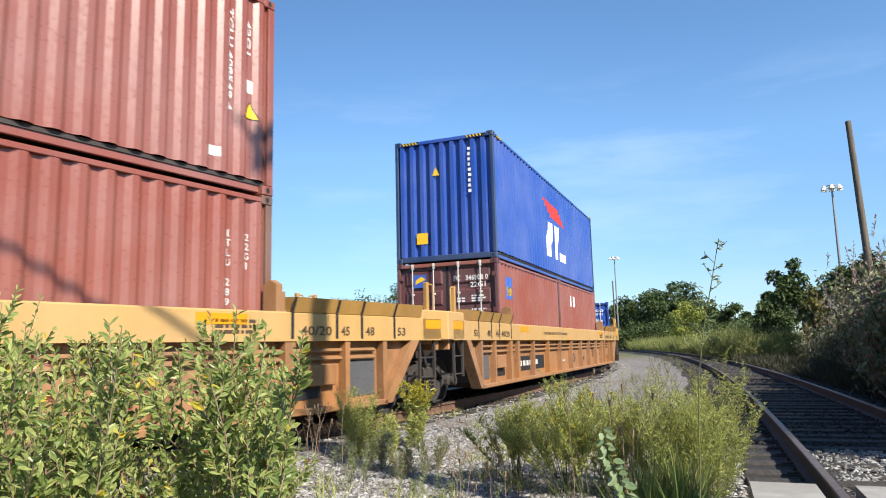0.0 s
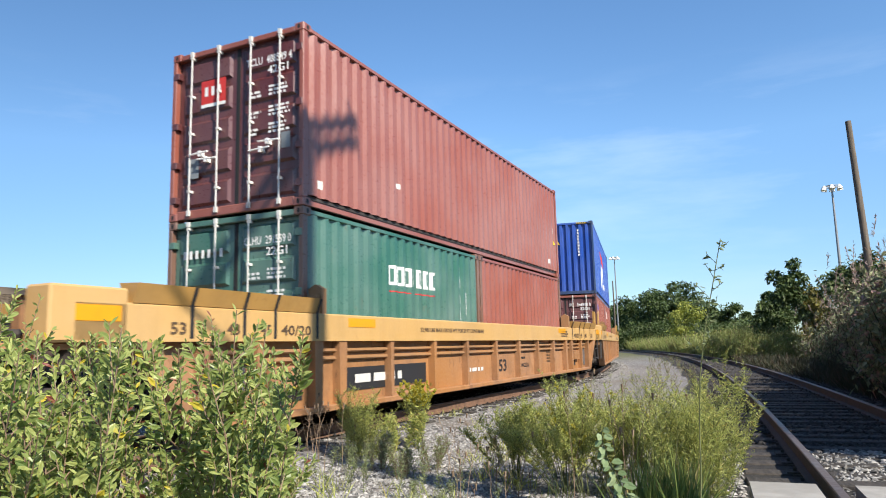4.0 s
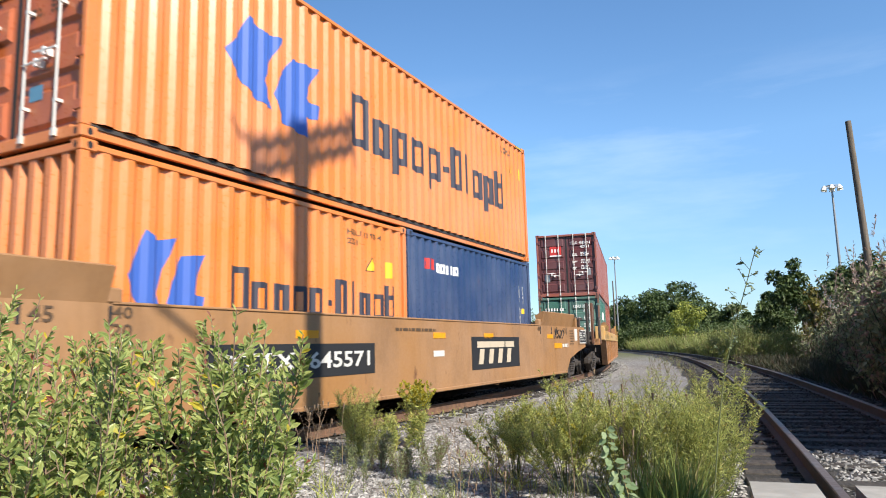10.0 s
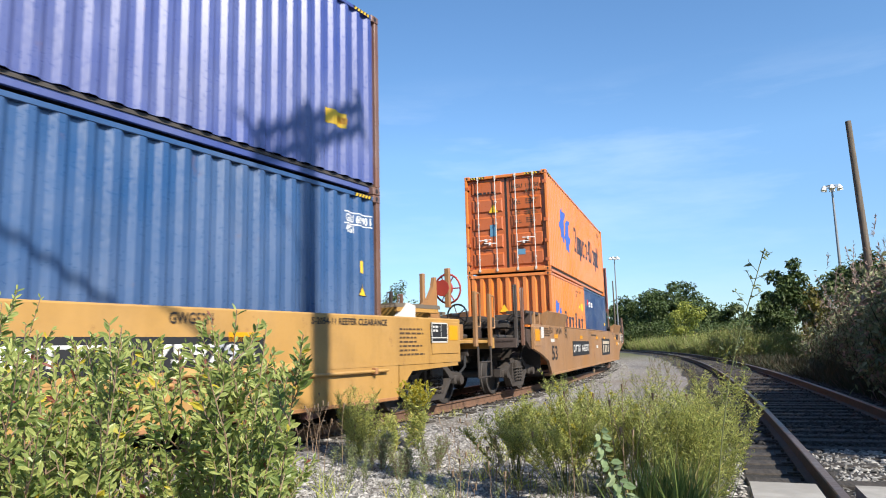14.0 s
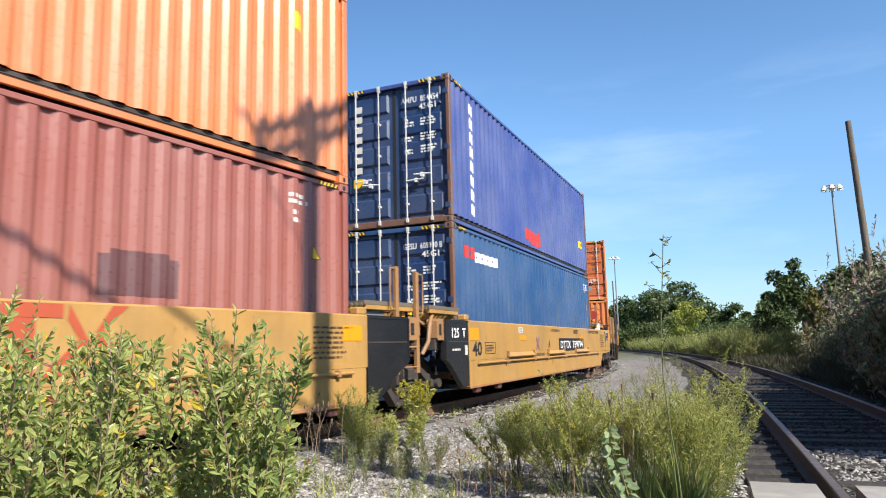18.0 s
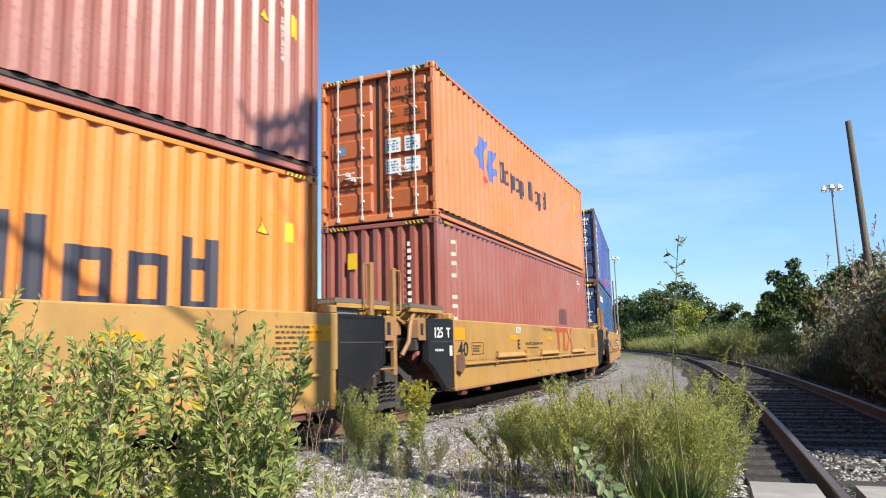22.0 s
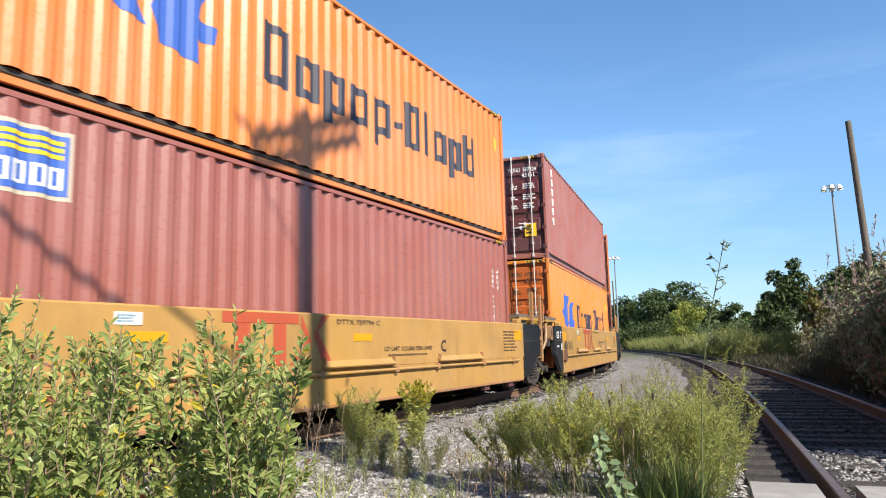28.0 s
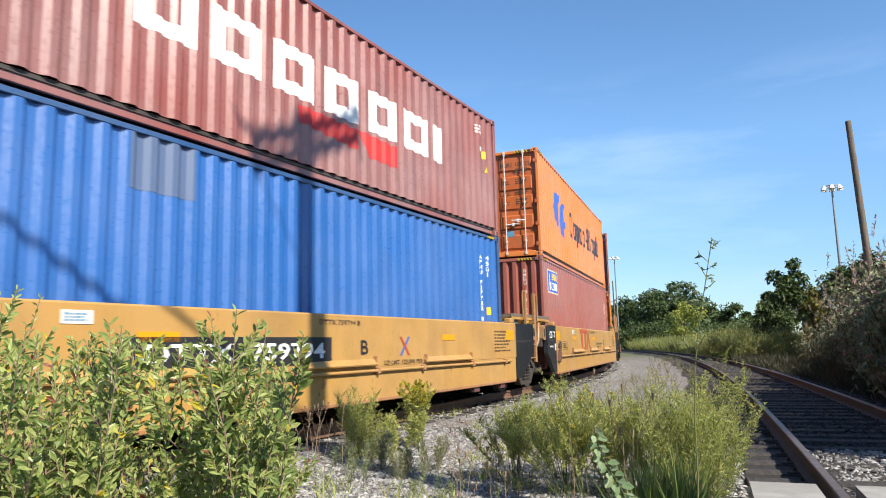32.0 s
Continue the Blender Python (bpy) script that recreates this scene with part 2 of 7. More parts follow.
LEAF_SHRUB = leaf_mat("shrub_leaf", (0.11, 0.14, 0.062), (0.35, 0.36, 0.195), (0.31, 0.20, 0.16), 0.55, 0.2, 0.2)
# reed blades and verge grass: colour lowered for the shade under the shrubs
LEAF_REED = leaf_mat("shaded_reed_blade", (0.02, 0.028, 0.01), (0.055, 0.055, 0.024), (0.08, 0.055, 0.038), 0.6, 0.1, 0.2)
LEAF_STALK = leaf_mat("grey_green_stalk_leaf", (0.10, 0.13, 0.06), (0.22, 0.26, 0.13), None, 0.5, 0.3)
LEAF_SPRIG = leaf_mat("pale_sprig_leaf", (0.15, 0.22, 0.10), (0.30, 0.36, 0.19), (0.40, 0.37, 0.10), 0.45, 0.35, 0.12)
DOCK = leaf_mat("dock_leaf", (0.12, 0.055, 0.05), (0.20, 0.10, 0.075), None, 0.5, 0.2)
LEAF_AMBER = leaf_mat("amber_tree_leaf", (0.13, 0.135, 0.03), (0.29, 0.23, 0.05), None, 0.5, 0.3)
PLUME = leaf_mat("reed_seed_plume", (0.27, 0.19, 0.155), (0.45, 0.37, 0.31), None, 0.7, 0.3)
BLADE_GRASS = leaf_mat("long_grass_blade", (0.09, 0.14, 0.03), (0.28, 0.33, 0.085), (0.36, 0.29, 0.12), 0.5, 0.35, 0.1)
LEAF_GRASS = leaf_mat("meadow_grass", (0.16, 0.20, 0.05), (0.31, 0.32, 0.095), (0.30, 0.235, 0.11), 0.6, 0.3, 0.15)


# ---------------------------------------------------------------- mesh helpers
class Build:
    """Collects vertices and faces for one part."""

    def __init__(self):
        self.v, self.f, self.soft = [], [], False

    def add(self, verts, faces):
        n = len(self.v)
        self.v += [tuple(p) for p in verts]
        self.f += [tuple(i + n for i in q) for q in faces]
        return self

    def box(self, x0, x1, y0, y1, z0, z1, c=0.0):
        if x0 > x1: x0, x1 = x1, x0
        if y0 > y1: y0, y1 = y1, y0
        if z0 > z1: z0, z1 = z1, z0
        c = min(c, (x1 - x0) * 0.45, (y1 - y0) * 0.45, (z1 - z0) * 0.45)
        if c <= 0:
            vs = [(x, y, z) for x in (x0, x1) for y in (y0, y1) for z in (z0, z1)]
            return self.add(vs, [(0, 1, 3, 2), (4, 6, 7, 5), (0, 4, 5, 1), (2, 3, 7, 6), (0, 2, 6, 4), (1, 5, 7, 3)])
        lo, hi = (x0, y0, z0), (x1, y1, z1)
        vs, ix = [], {}
        for sgn in itertools.product((0, 1), repeat=3):
            for ax in range(3):
                p = [(hi if sgn[k] else lo)[k] for k in range(3)]
                for k in range(3):
                    if k != ax:
                        p[k] += -c if sgn[k] else c
                ix[sgn, ax] = len(vs)
                vs.append(tuple(p))
        fs = []
        for ax in range(3):
            a, b = [k for k in range(3) if k != ax]
            for s in (0, 1):
                q = []
                for sa, sb in ((0, 0), (1, 0), (1, 1), (0, 1)):
                    g = [0, 0, 0]
                    g[ax], g[a], g[b] = s, sa, sb
                    q.append(ix[tuple(g), ax])
                fs.append(tuple(q))
            for sa, sb in itertools.product((0, 1), repeat=2):
                g0, g1 = [0, 0, 0], [0, 0, 0]
                g0[ax], g1[ax] = 0, 1
                for g in (g0, g1):
                    g[a], g[b] = sa, sb
                fs.append((ix[tuple(g0), a], ix[tuple(g1), a], ix[tuple(g1), b], ix[tuple(g0), b]))
        for sgn in itertools.product((0, 1), repeat=3):
            fs.append((ix[sgn, 0], ix[sgn, 1], ix[sgn, 2]))
        return self.add(vs, fs)

    def prism(self, axis, poly, a, b):
        """A polygon pushed along an axis. 'x': poly in (y, z); 'y': (x, z); 'z': (x, y)."""
        n = len(poly)
        put = {"x": lambda t, p: (t, p[0], p[1]), "y": lambda t, p: (p[0], t, p[1]), "z": lambda t, p: (p[0], p[1], t)}[axis]
        vs = [put(a, p) for p in poly] + [put(b, p) for p in poly]
        fs = [tuple(range(n)), tuple(range(2 * n - 1, n - 1, -1))] + [(i, (i + 1) % n, n + (i + 1) % n, n + i) for i in range(n)]
        return self.add(vs, fs)

    def cyl(self, p, q, r, n=10, r2=None, caps=True):
        p, q = Vector(p), Vector(q)
        d = (q - p).normalized()
        u = d.orthogonal().normalized()
        w = d.cross(u)
        r2 = r if r2 is None else r2
        vs = []
        for e, rr in ((p, r), (q, r2)):
            vs += [e + (u * math.cos(2 * math.pi * i / n) + w * math.sin(2 * math.pi * i / n)) * rr for i in range(n)]
        fs = [(i, (i + 1) % n, n + (i + 1) % n, n + i) for i in range(n)]
        if caps:
            fs += [tuple(range(n - 1, -1, -1)), tuple(range(n, 2 * n))]
        self.soft = True
        return self.add(vs, fs)

    def tube(self, pts, r, n=6, r_end=None):
        """One continuous round bar along a line of points."""
        pts = [Vector(p) for p in pts]
        r_end = r if r_end is None else r_end
        k = len(pts) - 1
        u = None
        vs, fs = [], []
        for i, p in enumerate(pts):
            d = (pts[min(k, i + 1)] - pts[max(0, i - 1)]).normalized()
            u = d.orthogonal() if u is None else u - d * u.dot(d)
            u.normalize()
            w, rr = d.cross(u), r + (r_end - r) * i / k
            vs += [p + (u * math.cos(2 * math.pi * j / n) + w * math.sin(2 * math.pi * j / n)) * rr for j in range(n)]
            if i:
                fs += [((i - 1) * n + j, (i - 1) * n + (j + 1) % n, i * n + (j + 1) % n, i * n + j) for j in range(n)]
        fs += [tuple(range(n - 1, -1, -1)), tuple(range(k * n, k * n + n))]
        self.soft = True
        return self.add(vs, fs)

    def ring(self, centre, axis, r, tube, n=20, k=6):
        c, d = Vector(centre), Vector(axis).normalized()
        u = d.orthogonal().normalized()
        w = d.cross(u)
        vs, fs = [], []
        for i in range(n):
            a = 2 * math.pi * i / n
            e = u * math.cos(a) + w * math.sin(a)
            for j in range(k):
                b = 2 * math.pi * j / k
                vs.append(c + e * (r + tube * math.cos(b)) + d * tube * math.sin(b))
        for i in range(n):
            for j in range(k):
                fs.append((i * k + j, ((i + 1) % n) * k + j, ((i + 1) % n) * k + (j + 1) % k, i * k + (j + 1) % k))
        self.soft = True
        return self.add(vs, fs)

    def mesh(self, name):
        me = bpy.data.meshes.new(name)
        me.from_pydata(self.v, [], self.f)
        if self.soft:
            me.polygons.foreach_set("use_smooth", [True] * len(me.polygons))
            me.set_sharp_from_angle(angle=radians(38))
        me.update()
        return me


def fix_normals(me):
    bm = bmesh.new()
    bm.from_mesh(me)
    bmesh.ops.recalc_face_normals(bm, faces=bm.faces)
    bm.to_mesh(me)
    bm.free()


JOINED = {"running_board", "side_board", "lettering", "dot_pattern", "stalk", "foliage", "bloom", "blade", "print", "crown"}


def part(name, b, material, parent=None, label=""):
    """Links a Build (or a finished mesh) as one mesh object under parent."""
    me = b
    if isinstance(b, Build):
        me = b.mesh(name)
        fix_normals(me)
    if not me.materials:
        me.materials.append(material)
    ob = new(name, me)
    ob.parent = parent
    if name in JOINED:
        ob["kind"] = "stuff"
    if label:
        ob["label"] = label
    return ob


def thing(name, label, category, group="", kind="", m=None):
    ob = new(name)
    ob.empty_display_size = 0.3
    tagged(ob, label, category, group, kind)
    if m is not None:
        ob.matrix_basis = m
    return ob


def text_mesh(words, x0, x1, z0, z1, y):
    """Flat lettering in the plane y, facing -y, fitted to a box."""
    cu = bpy.data.curves.new("lettering", "FONT")
    cu.body = words
    cu.resolution_u = 2
    cu.offset = 0.018
    ob = bpy.data.objects.new("lettering", cu)
    me = bpy.data.meshes.new_from_object(ob)
    bpy.data.objects.remove(ob)
    co = np.empty(len(me.vertices) * 3)
    me.vertices.foreach_get("co", co)
    co = co.reshape(-1, 3)
    lo, hi = co.min(0), co.max(0)
    out = np.empty_like(co)
    out[:, 0] = x0 + (co[:, 0] - lo[0]) / (hi[0] - lo[0]) * (x1 - x0)
    out[:, 1] = y
    out[:, 2] = z0 + (co[:, 1] - lo[1]) / (hi[1] - lo[1]) * (z1 - z0)
    me.vertices.foreach_set("co", out.ravel())
    me.update()
    return me


def turn_mesh(me, fn):
    co = np.empty(len(me.vertices) * 3)
    me.vertices.foreach_get("co", co)
    me.vertices.foreach_set("co", np.array([fn(*p) for p in co.reshape(-1, 3)]).ravel())
    me.update()
    return me


def flat(b, poly, y):
    """A flat marking in the plane y from (x, z) corners."""
    b.add([(x, y, z) for x, z in poly], [tuple(range(len(poly)))])
    return b


def rect(b, x0, x1, z0, z1, y):
    return flat(b, [(x0, z0), (x1, z0), (x1, z1), (x0, z1)], y)


def bars(b, x0, x1, z0, z1, y, rows, seed, fill=0.6):
    """Rows of small unreadable print."""
    rnd = random.Random(seed)
    h = (z1 - z0) / rows
    for i in range(rows):
        x = x0
        end = x1 - (x1 - x0) * rnd.random() * 0.35
        while x < end:
            w = min((0.35 + rnd.random()) * h * 1.6, end - x)
            rect(b, x, x + w, z0 + i * h + h * (1 - fill) / 2, z0 + (i + 1) * h - h * (1 - fill) / 2, y)
            x += w + h * 0.45
    return b


ASC, DESC, THIN = set("bdfhklt"), set("gpqy"), set("Iil1-")


def one_sheet(rects, y):
    """Flat overlapping rectangles welded into one sheet."""
    xs, zs = sorted({v for r in rects for v in r[:2]}), sorted({v for r in rects for v in r[2:]})
    b, ix = Build(), {}
    for (i, (x0, x1)), (j, (z0, z1)) in itertools.product(enumerate(zip(xs, xs[1:])), enumerate(zip(zs, zs[1:]))):
        mx, mz = (x0 + x1) / 2, (z0 + z1) / 2
        if any(r[0] < mx < r[1] and r[2] < mz < r[3] for r in rects):
            q = []
            for a, c in ((i, j), (i + 1, j), (i + 1, j + 1), (i, j + 1)):
                if (a, c) not in ix:
                    ix[a, c] = len(b.v)
                    b.v.append((xs[a], y, zs[c]))
                q.append(ix[a, c])
            b.f.append(tuple(q))
    return b


def block_word(word, x0, x1, z0, z1, y, stroke=0.24, style="frame"):
    """A trade name reduced to plain frames and bars, one sheet per sign, between base line z0 and top z1."""
    out = []
    units = [0.45 if ch in THIN else 0.35 if ch == " " else 1.0 for ch in word]
    u = (x1 - x0) / (sum(units) + 0.28 * (len(word) - 1))
    h, x = z1 - z0, x0
    for ch, un in zip(word, units):
        w = un * u
        top = z1 if (ch.isupper() or ch in ASC) else z0 + 0.72 * h
        low = z0 - 0.24 * h if ch in DESC else z0
        s = min(w * 0.5, u * stroke)
        bar = top if ch.isupper() else z0 + 0.72 * h
        if ch == "-":
            out.append(one_sheet([(x, x + w, z0 + 0.3 * h, z0 + 0.44 * h)], y))
        elif ch in THIN or style == "solid":
            out.append(one_sheet([(x, x + w * 0.8, low, top)], y))
        elif ch != " ":
            out.append(one_sheet([(x, x + s, low, top), (x + w - s, x + w, z0 if ch in DESC else low, z0 + 0.72 * h if ch in "hk" else top),
                                  (x, x + w, bar - s * 0.8, bar), (x, x + w, z0, z0 + s * 0.8)], y))
        x += w + 0.28 * u
    return out


# ---------------------------------------------------------------- the way of the tracks
def on_track(s):
    """Place and heading of the train's track at s metres along it."""
    if s < STRAIGHT:
        x, y, h = on_track(STRAIGHT)
        return x + (s - STRAIGHT) * math.sin(h), y + (s - STRAIGHT) * math.cos(h), h
    h = TRACK_H - s * TRACK_K
    return TRACK_X + (math.cos(h) - math.cos(TRACK_H)) / TRACK_K, TRACK_Y - (math.sin(h) - math.sin(TRACK_H)) / TRACK_K, h


def on_siding(s):
    """Place and heading of the empty track; s = 0 lies level with the camera."""
    a = math.asin((0.0 - SIDE_CY) / SIDE_R) + s / SIDE_R
    return SIDE_CX + SIDE_R * math.cos(a), SIDE_CY + SIDE_R * math.sin(a), -a


def travelled(t):
    """Metres that the train has gone at t seconds, from its place at 16 s."""
    u = (t - 16.0) / 16.0
    return 58.237 * u + 2.316 * u ** 2 - 1.714 * u ** 3 + 0.095 * u ** 4 + 0.231 * u ** 5


def chord_pose(s, base):
    """A wagon whose trucks stand base metres apart; its x axis points forward."""
    ax, ay, _ = on_track(s - base / 2)
    bx, by, _ = on_track(s + base / 2)
    return Matrix.Translation(((ax + bx) / 2, (ay + by) / 2, RAIL)) @ Matrix.Rotation(math.atan2(by - ay, bx - ax), 4, "Z")


MOVERS = []        # thing, s at 16 s, truck base, pose on the wagon
SPINNERS = []      # wheelset, pose on its truck
SWAYERS = []       # plant, rows


# ---------------------------------------------------------------- ground
def ground_height(x, y):
    n = noise.noise(Vector((x * 0.35, y * 0.35, 0.0))) * 0.05 + noise.noise(Vector((x * 1.7, y * 1.7, 3.0))) * 0.018
    far = max(0.0, min(1.0, (math.hypot(x, y) - 60.0) / 60.0))
    return n * (1.0 - far) - 0.02


def gravel_mat():
    m, nt, bs = mat_base("gravel_and_earth")
    co = nt.nodes.new("ShaderNodeTexCoord")
    vo = nt.nodes.new("ShaderNodeTexVoronoi")
    vo.inputs["Scale"].default_value = 24.0
    nt.links.new(co.outputs["Object"], vo.inputs["Vector"])
    sep = nt.nodes.new("ShaderNodeSeparateColor")
    nt.links.new(vo.outputs["Color"], sep.inputs["Color"])
    stone = mixed(nt, sep.outputs["Red"], (0.10, 0.095, 0.09), (0.42, 0.40, 0.375))
    stone = mixed(nt, ramp(nt, vo.outputs["Distance"], 0.25, 0.75, 0.0, 0.75), stone, (0.045, 0.04, 0.036))
    earth = mixed(nt, tex_noise(nt, 3.0), (0.09, 0.066, 0.044), (0.18, 0.145, 0.105))
    col = mixed(nt, ramp(nt, tex_noise(nt, 0.55, detail=6.0), 0.5, 0.66, 0.0, 0.75), stone, earth)
    grass = mixed(nt, tex_noise(nt, 1.4, detail=7.0), (0.05, 0.06, 0.018), (0.14, 0.13, 0.045))
    vm = nt.nodes.new("ShaderNodeVectorMath")
    vm.operation = "LENGTH"
    nt.links.new(co.outputs["Object"], vm.inputs[0])
    col = mixed(nt, ramp(nt, vm.outputs["Value"], 48.0, 75.0), col, grass)
    nt.links.new(col, bs.inputs["Base Color"])
    bs.inputs["Roughness"].default_value = 0.9
    bump(nt, bs, vo.outputs["Distance"], 0.9, -0.02)
    return m


def build_ground():
    xs = sorted(set([-2500, -900, -350, -160, -90] + [-60 + i * 3.0 for i in range(14)] + [-18 + i * 0.4 for i in range(101)] + [24 + i * 3.0 for i in range(17)] + [110, 180, 380, 900, 2500]))
    ys = sorted(set([-2500, -800, -250, -110] + [-60 + i * 4.0 for i in range(14)] + [-4 + i * 0.4 for i in range(101)] + [38 + i * 4.0 for i in range(24)] + [160, 240, 420, 900, 2500]))
    vs = [(x, y, ground_height(x, y)) for y in ys for x in xs]
    n = len(xs)
    fs = [(j * n + i, j * n + i + 1, (j + 1) * n + i + 1, (j + 1) * n + i) for j in range(len(ys) - 1) for i in range(n - 1)]
    me = bpy.data.meshes.new("ground")
    me.from_pydata(vs, [], fs)
    me.polygons.foreach_set("use_smooth", [True] * len(fs))
    tagged(part("ground", me, gravel_mat()), "grey gravel and dry earth yard beside the tracks", "ground", kind="structure")


build_ground()

STONE, st_nt, st_bs = mat_base("loose_ballast_stone")
st_geo = st_nt.nodes.new("ShaderNodeNewGeometry")
st_col = mixed(st_nt, st_geo.outputs["Random Per Island"], (0.10, 0.095, 0.088), (0.36, 0.345, 0.32))
st_col = mixed(st_nt, ramp(st_nt, tex_noise(st_nt, 0.9), 0.55, 0.75, 0.0, 0.5), st_col, (0.14, 0.10, 0.065))
st_nt.links.new(st_col, st_bs.inputs["Base Color"])
st_bs.inputs["Roughness"].default_value = 0.88


# siding stones and bed: oily, and darkened further for the shade on them
SHADED_STONE, dk_nt, dk_bs = mat_base("shaded_fouled_stone")
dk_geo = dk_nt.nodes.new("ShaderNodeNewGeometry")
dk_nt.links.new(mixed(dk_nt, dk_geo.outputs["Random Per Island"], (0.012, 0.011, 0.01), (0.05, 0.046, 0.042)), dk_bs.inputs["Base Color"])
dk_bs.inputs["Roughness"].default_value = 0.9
SHADED_BED = rough_mat("shaded_fouled_bed", (0.009, 0.008, 0.007), (0.03, 0.027, 0.023), 26.0, 0.92, bump_s=0.8, bump_d=0.02)


def stones(name, label, places, seed, mat=None):
    """Loose stones, each a crooked octahedron: places are rows of x, y, z, size."""
    rng = np.random.default_rng(seed)
    p = np.asarray(places)
    k = len(p)
    base = np.array([(1, 0, 0), (-1, 0, 0), (0, 1, 0), (0, -1, 0), (0, 0, 1), (0, 0, -1)], float)
    tri = np.array([(0, 2, 4), (2, 1, 4), (1, 3, 4), (3, 0, 4), (2, 0, 5), (1, 2, 5), (3, 1, 5), (0, 3, 5)])
    v = base[None] * rng.uniform(0.6, 1.25, (k, 6, 1)) + rng.normal(0, 0.22, (k, 6, 3))
    v[:, :, 2] *= 0.62
    a = rng.uniform(0, 6.28, k)
    ca, sa = np.cos(a)[:, None], np.sin(a)[:, None]
    x, y = v[:, :, 0] * ca - v[:, :, 1] * sa, v[:, :, 0] * sa + v[:, :, 1] * ca
    v = np.stack([x, y, v[:, :, 2]], 2) * p[:, None, 3:4] + p[:, None, :3]
    f = (tri[None] + (np.arange(k) * 6)[:, None, None]).reshape(-1, 3)
    me = bpy.data.meshes.new(name)
    me.from_pydata(v.reshape(-1, 3).tolist(), [], f.tolist())
    return tagged(part(name, me, mat or STONE), label, "gravel", kind="stuff")


def build_stones():
    rnd = random.Random(5)
    near, bed, side, lit = [], [], [], []
    while len(near) < 62000:
        y = 4.2 + 12.0 * rnd.random() ** 1.5
        x = rnd.uniform(-0.62 * y - 0.5, 0.42 * y)
        near.append((x, y, ground_height(x, y) + 0.004, 0.010 + 0.024 * rnd.random() ** 1.6))
    while len(bed) < 22000:
        s = -36 + 75 * rnd.random()
        x, y, h = on_track(s)
        o = rnd.uniform(-1.9, 1.7)
        bed.append((x + o * math.cos(h), y - o * math.sin(h), 0.05 + 0.03 * rnd.random() - max(0.0, abs(o) - 1.2) * 0.07, 0.018 + 0.022 * rnd.random()))
    # dark stones begin at the shade's edge; pale ones fill the sunlit patch
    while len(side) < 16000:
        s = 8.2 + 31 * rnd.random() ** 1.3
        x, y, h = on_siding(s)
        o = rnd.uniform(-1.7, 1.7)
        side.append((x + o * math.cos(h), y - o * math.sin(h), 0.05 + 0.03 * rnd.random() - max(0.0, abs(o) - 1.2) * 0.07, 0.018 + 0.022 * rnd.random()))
    while len(lit) < 7500:
        s = 3.0 + 5.0 * rnd.random()
        x, y, h = on_siding(s)
        o = rnd.choice((rnd.uniform(-0.66, 0.66), rnd.uniform(0.85, 2.4), rnd.uniform(-1.9, -1.3)))
        lit.append((x + o * math.cos(h), y - o * math.sin(h), 0.05 + 0.02 * rnd.random() - max(0.0, abs(o) - 1.2) * 0.07, 0.016 + 0.022 * rnd.random()))
    stones("pale_ballast_stones", "clean pale grey ballast stones, sunlit patch beside the crossing panels", lit, 4)
    stones("loose_gravel", "loose pale grey gravel stones on the yard ground", near, 1)
    stones("ballast_stones", "grey crushed stone ballast under the train's track", bed, 2)
    stones("siding_ballast_stones", "oily crushed stone ballast between empty track ties, darkened for shade", side, 3, SHADED_STONE)


build_stones()


def sweep(way, s0, s1, step, profile):
    """A profile of (offset to the right, z) swept along a way."""
    b = Build()
    k = len(profile)
    ss = [s0 + (s1 - s0) * i / max(1, round((s1 - s0) / step)) for i in range(max(1, round((s1 - s0) / step)) + 1)]
    for s in ss:
        x, y, h = way(s)
        b.v += [(x + o * math.cos(h), y - o * math.sin(h), z) for o, z in profile]
    for i in range(len(ss) - 1):
        b.f += [(i * k + j, i * k + (j + 1) % k, (i + 1) * k + (j + 1) % k, (i + 1) * k + j) for j in range(k)]
    b.f += [tuple(range(k)), tuple(range(len(b.v) - 1, len(b.v) - k - 1, -1))]
    return b


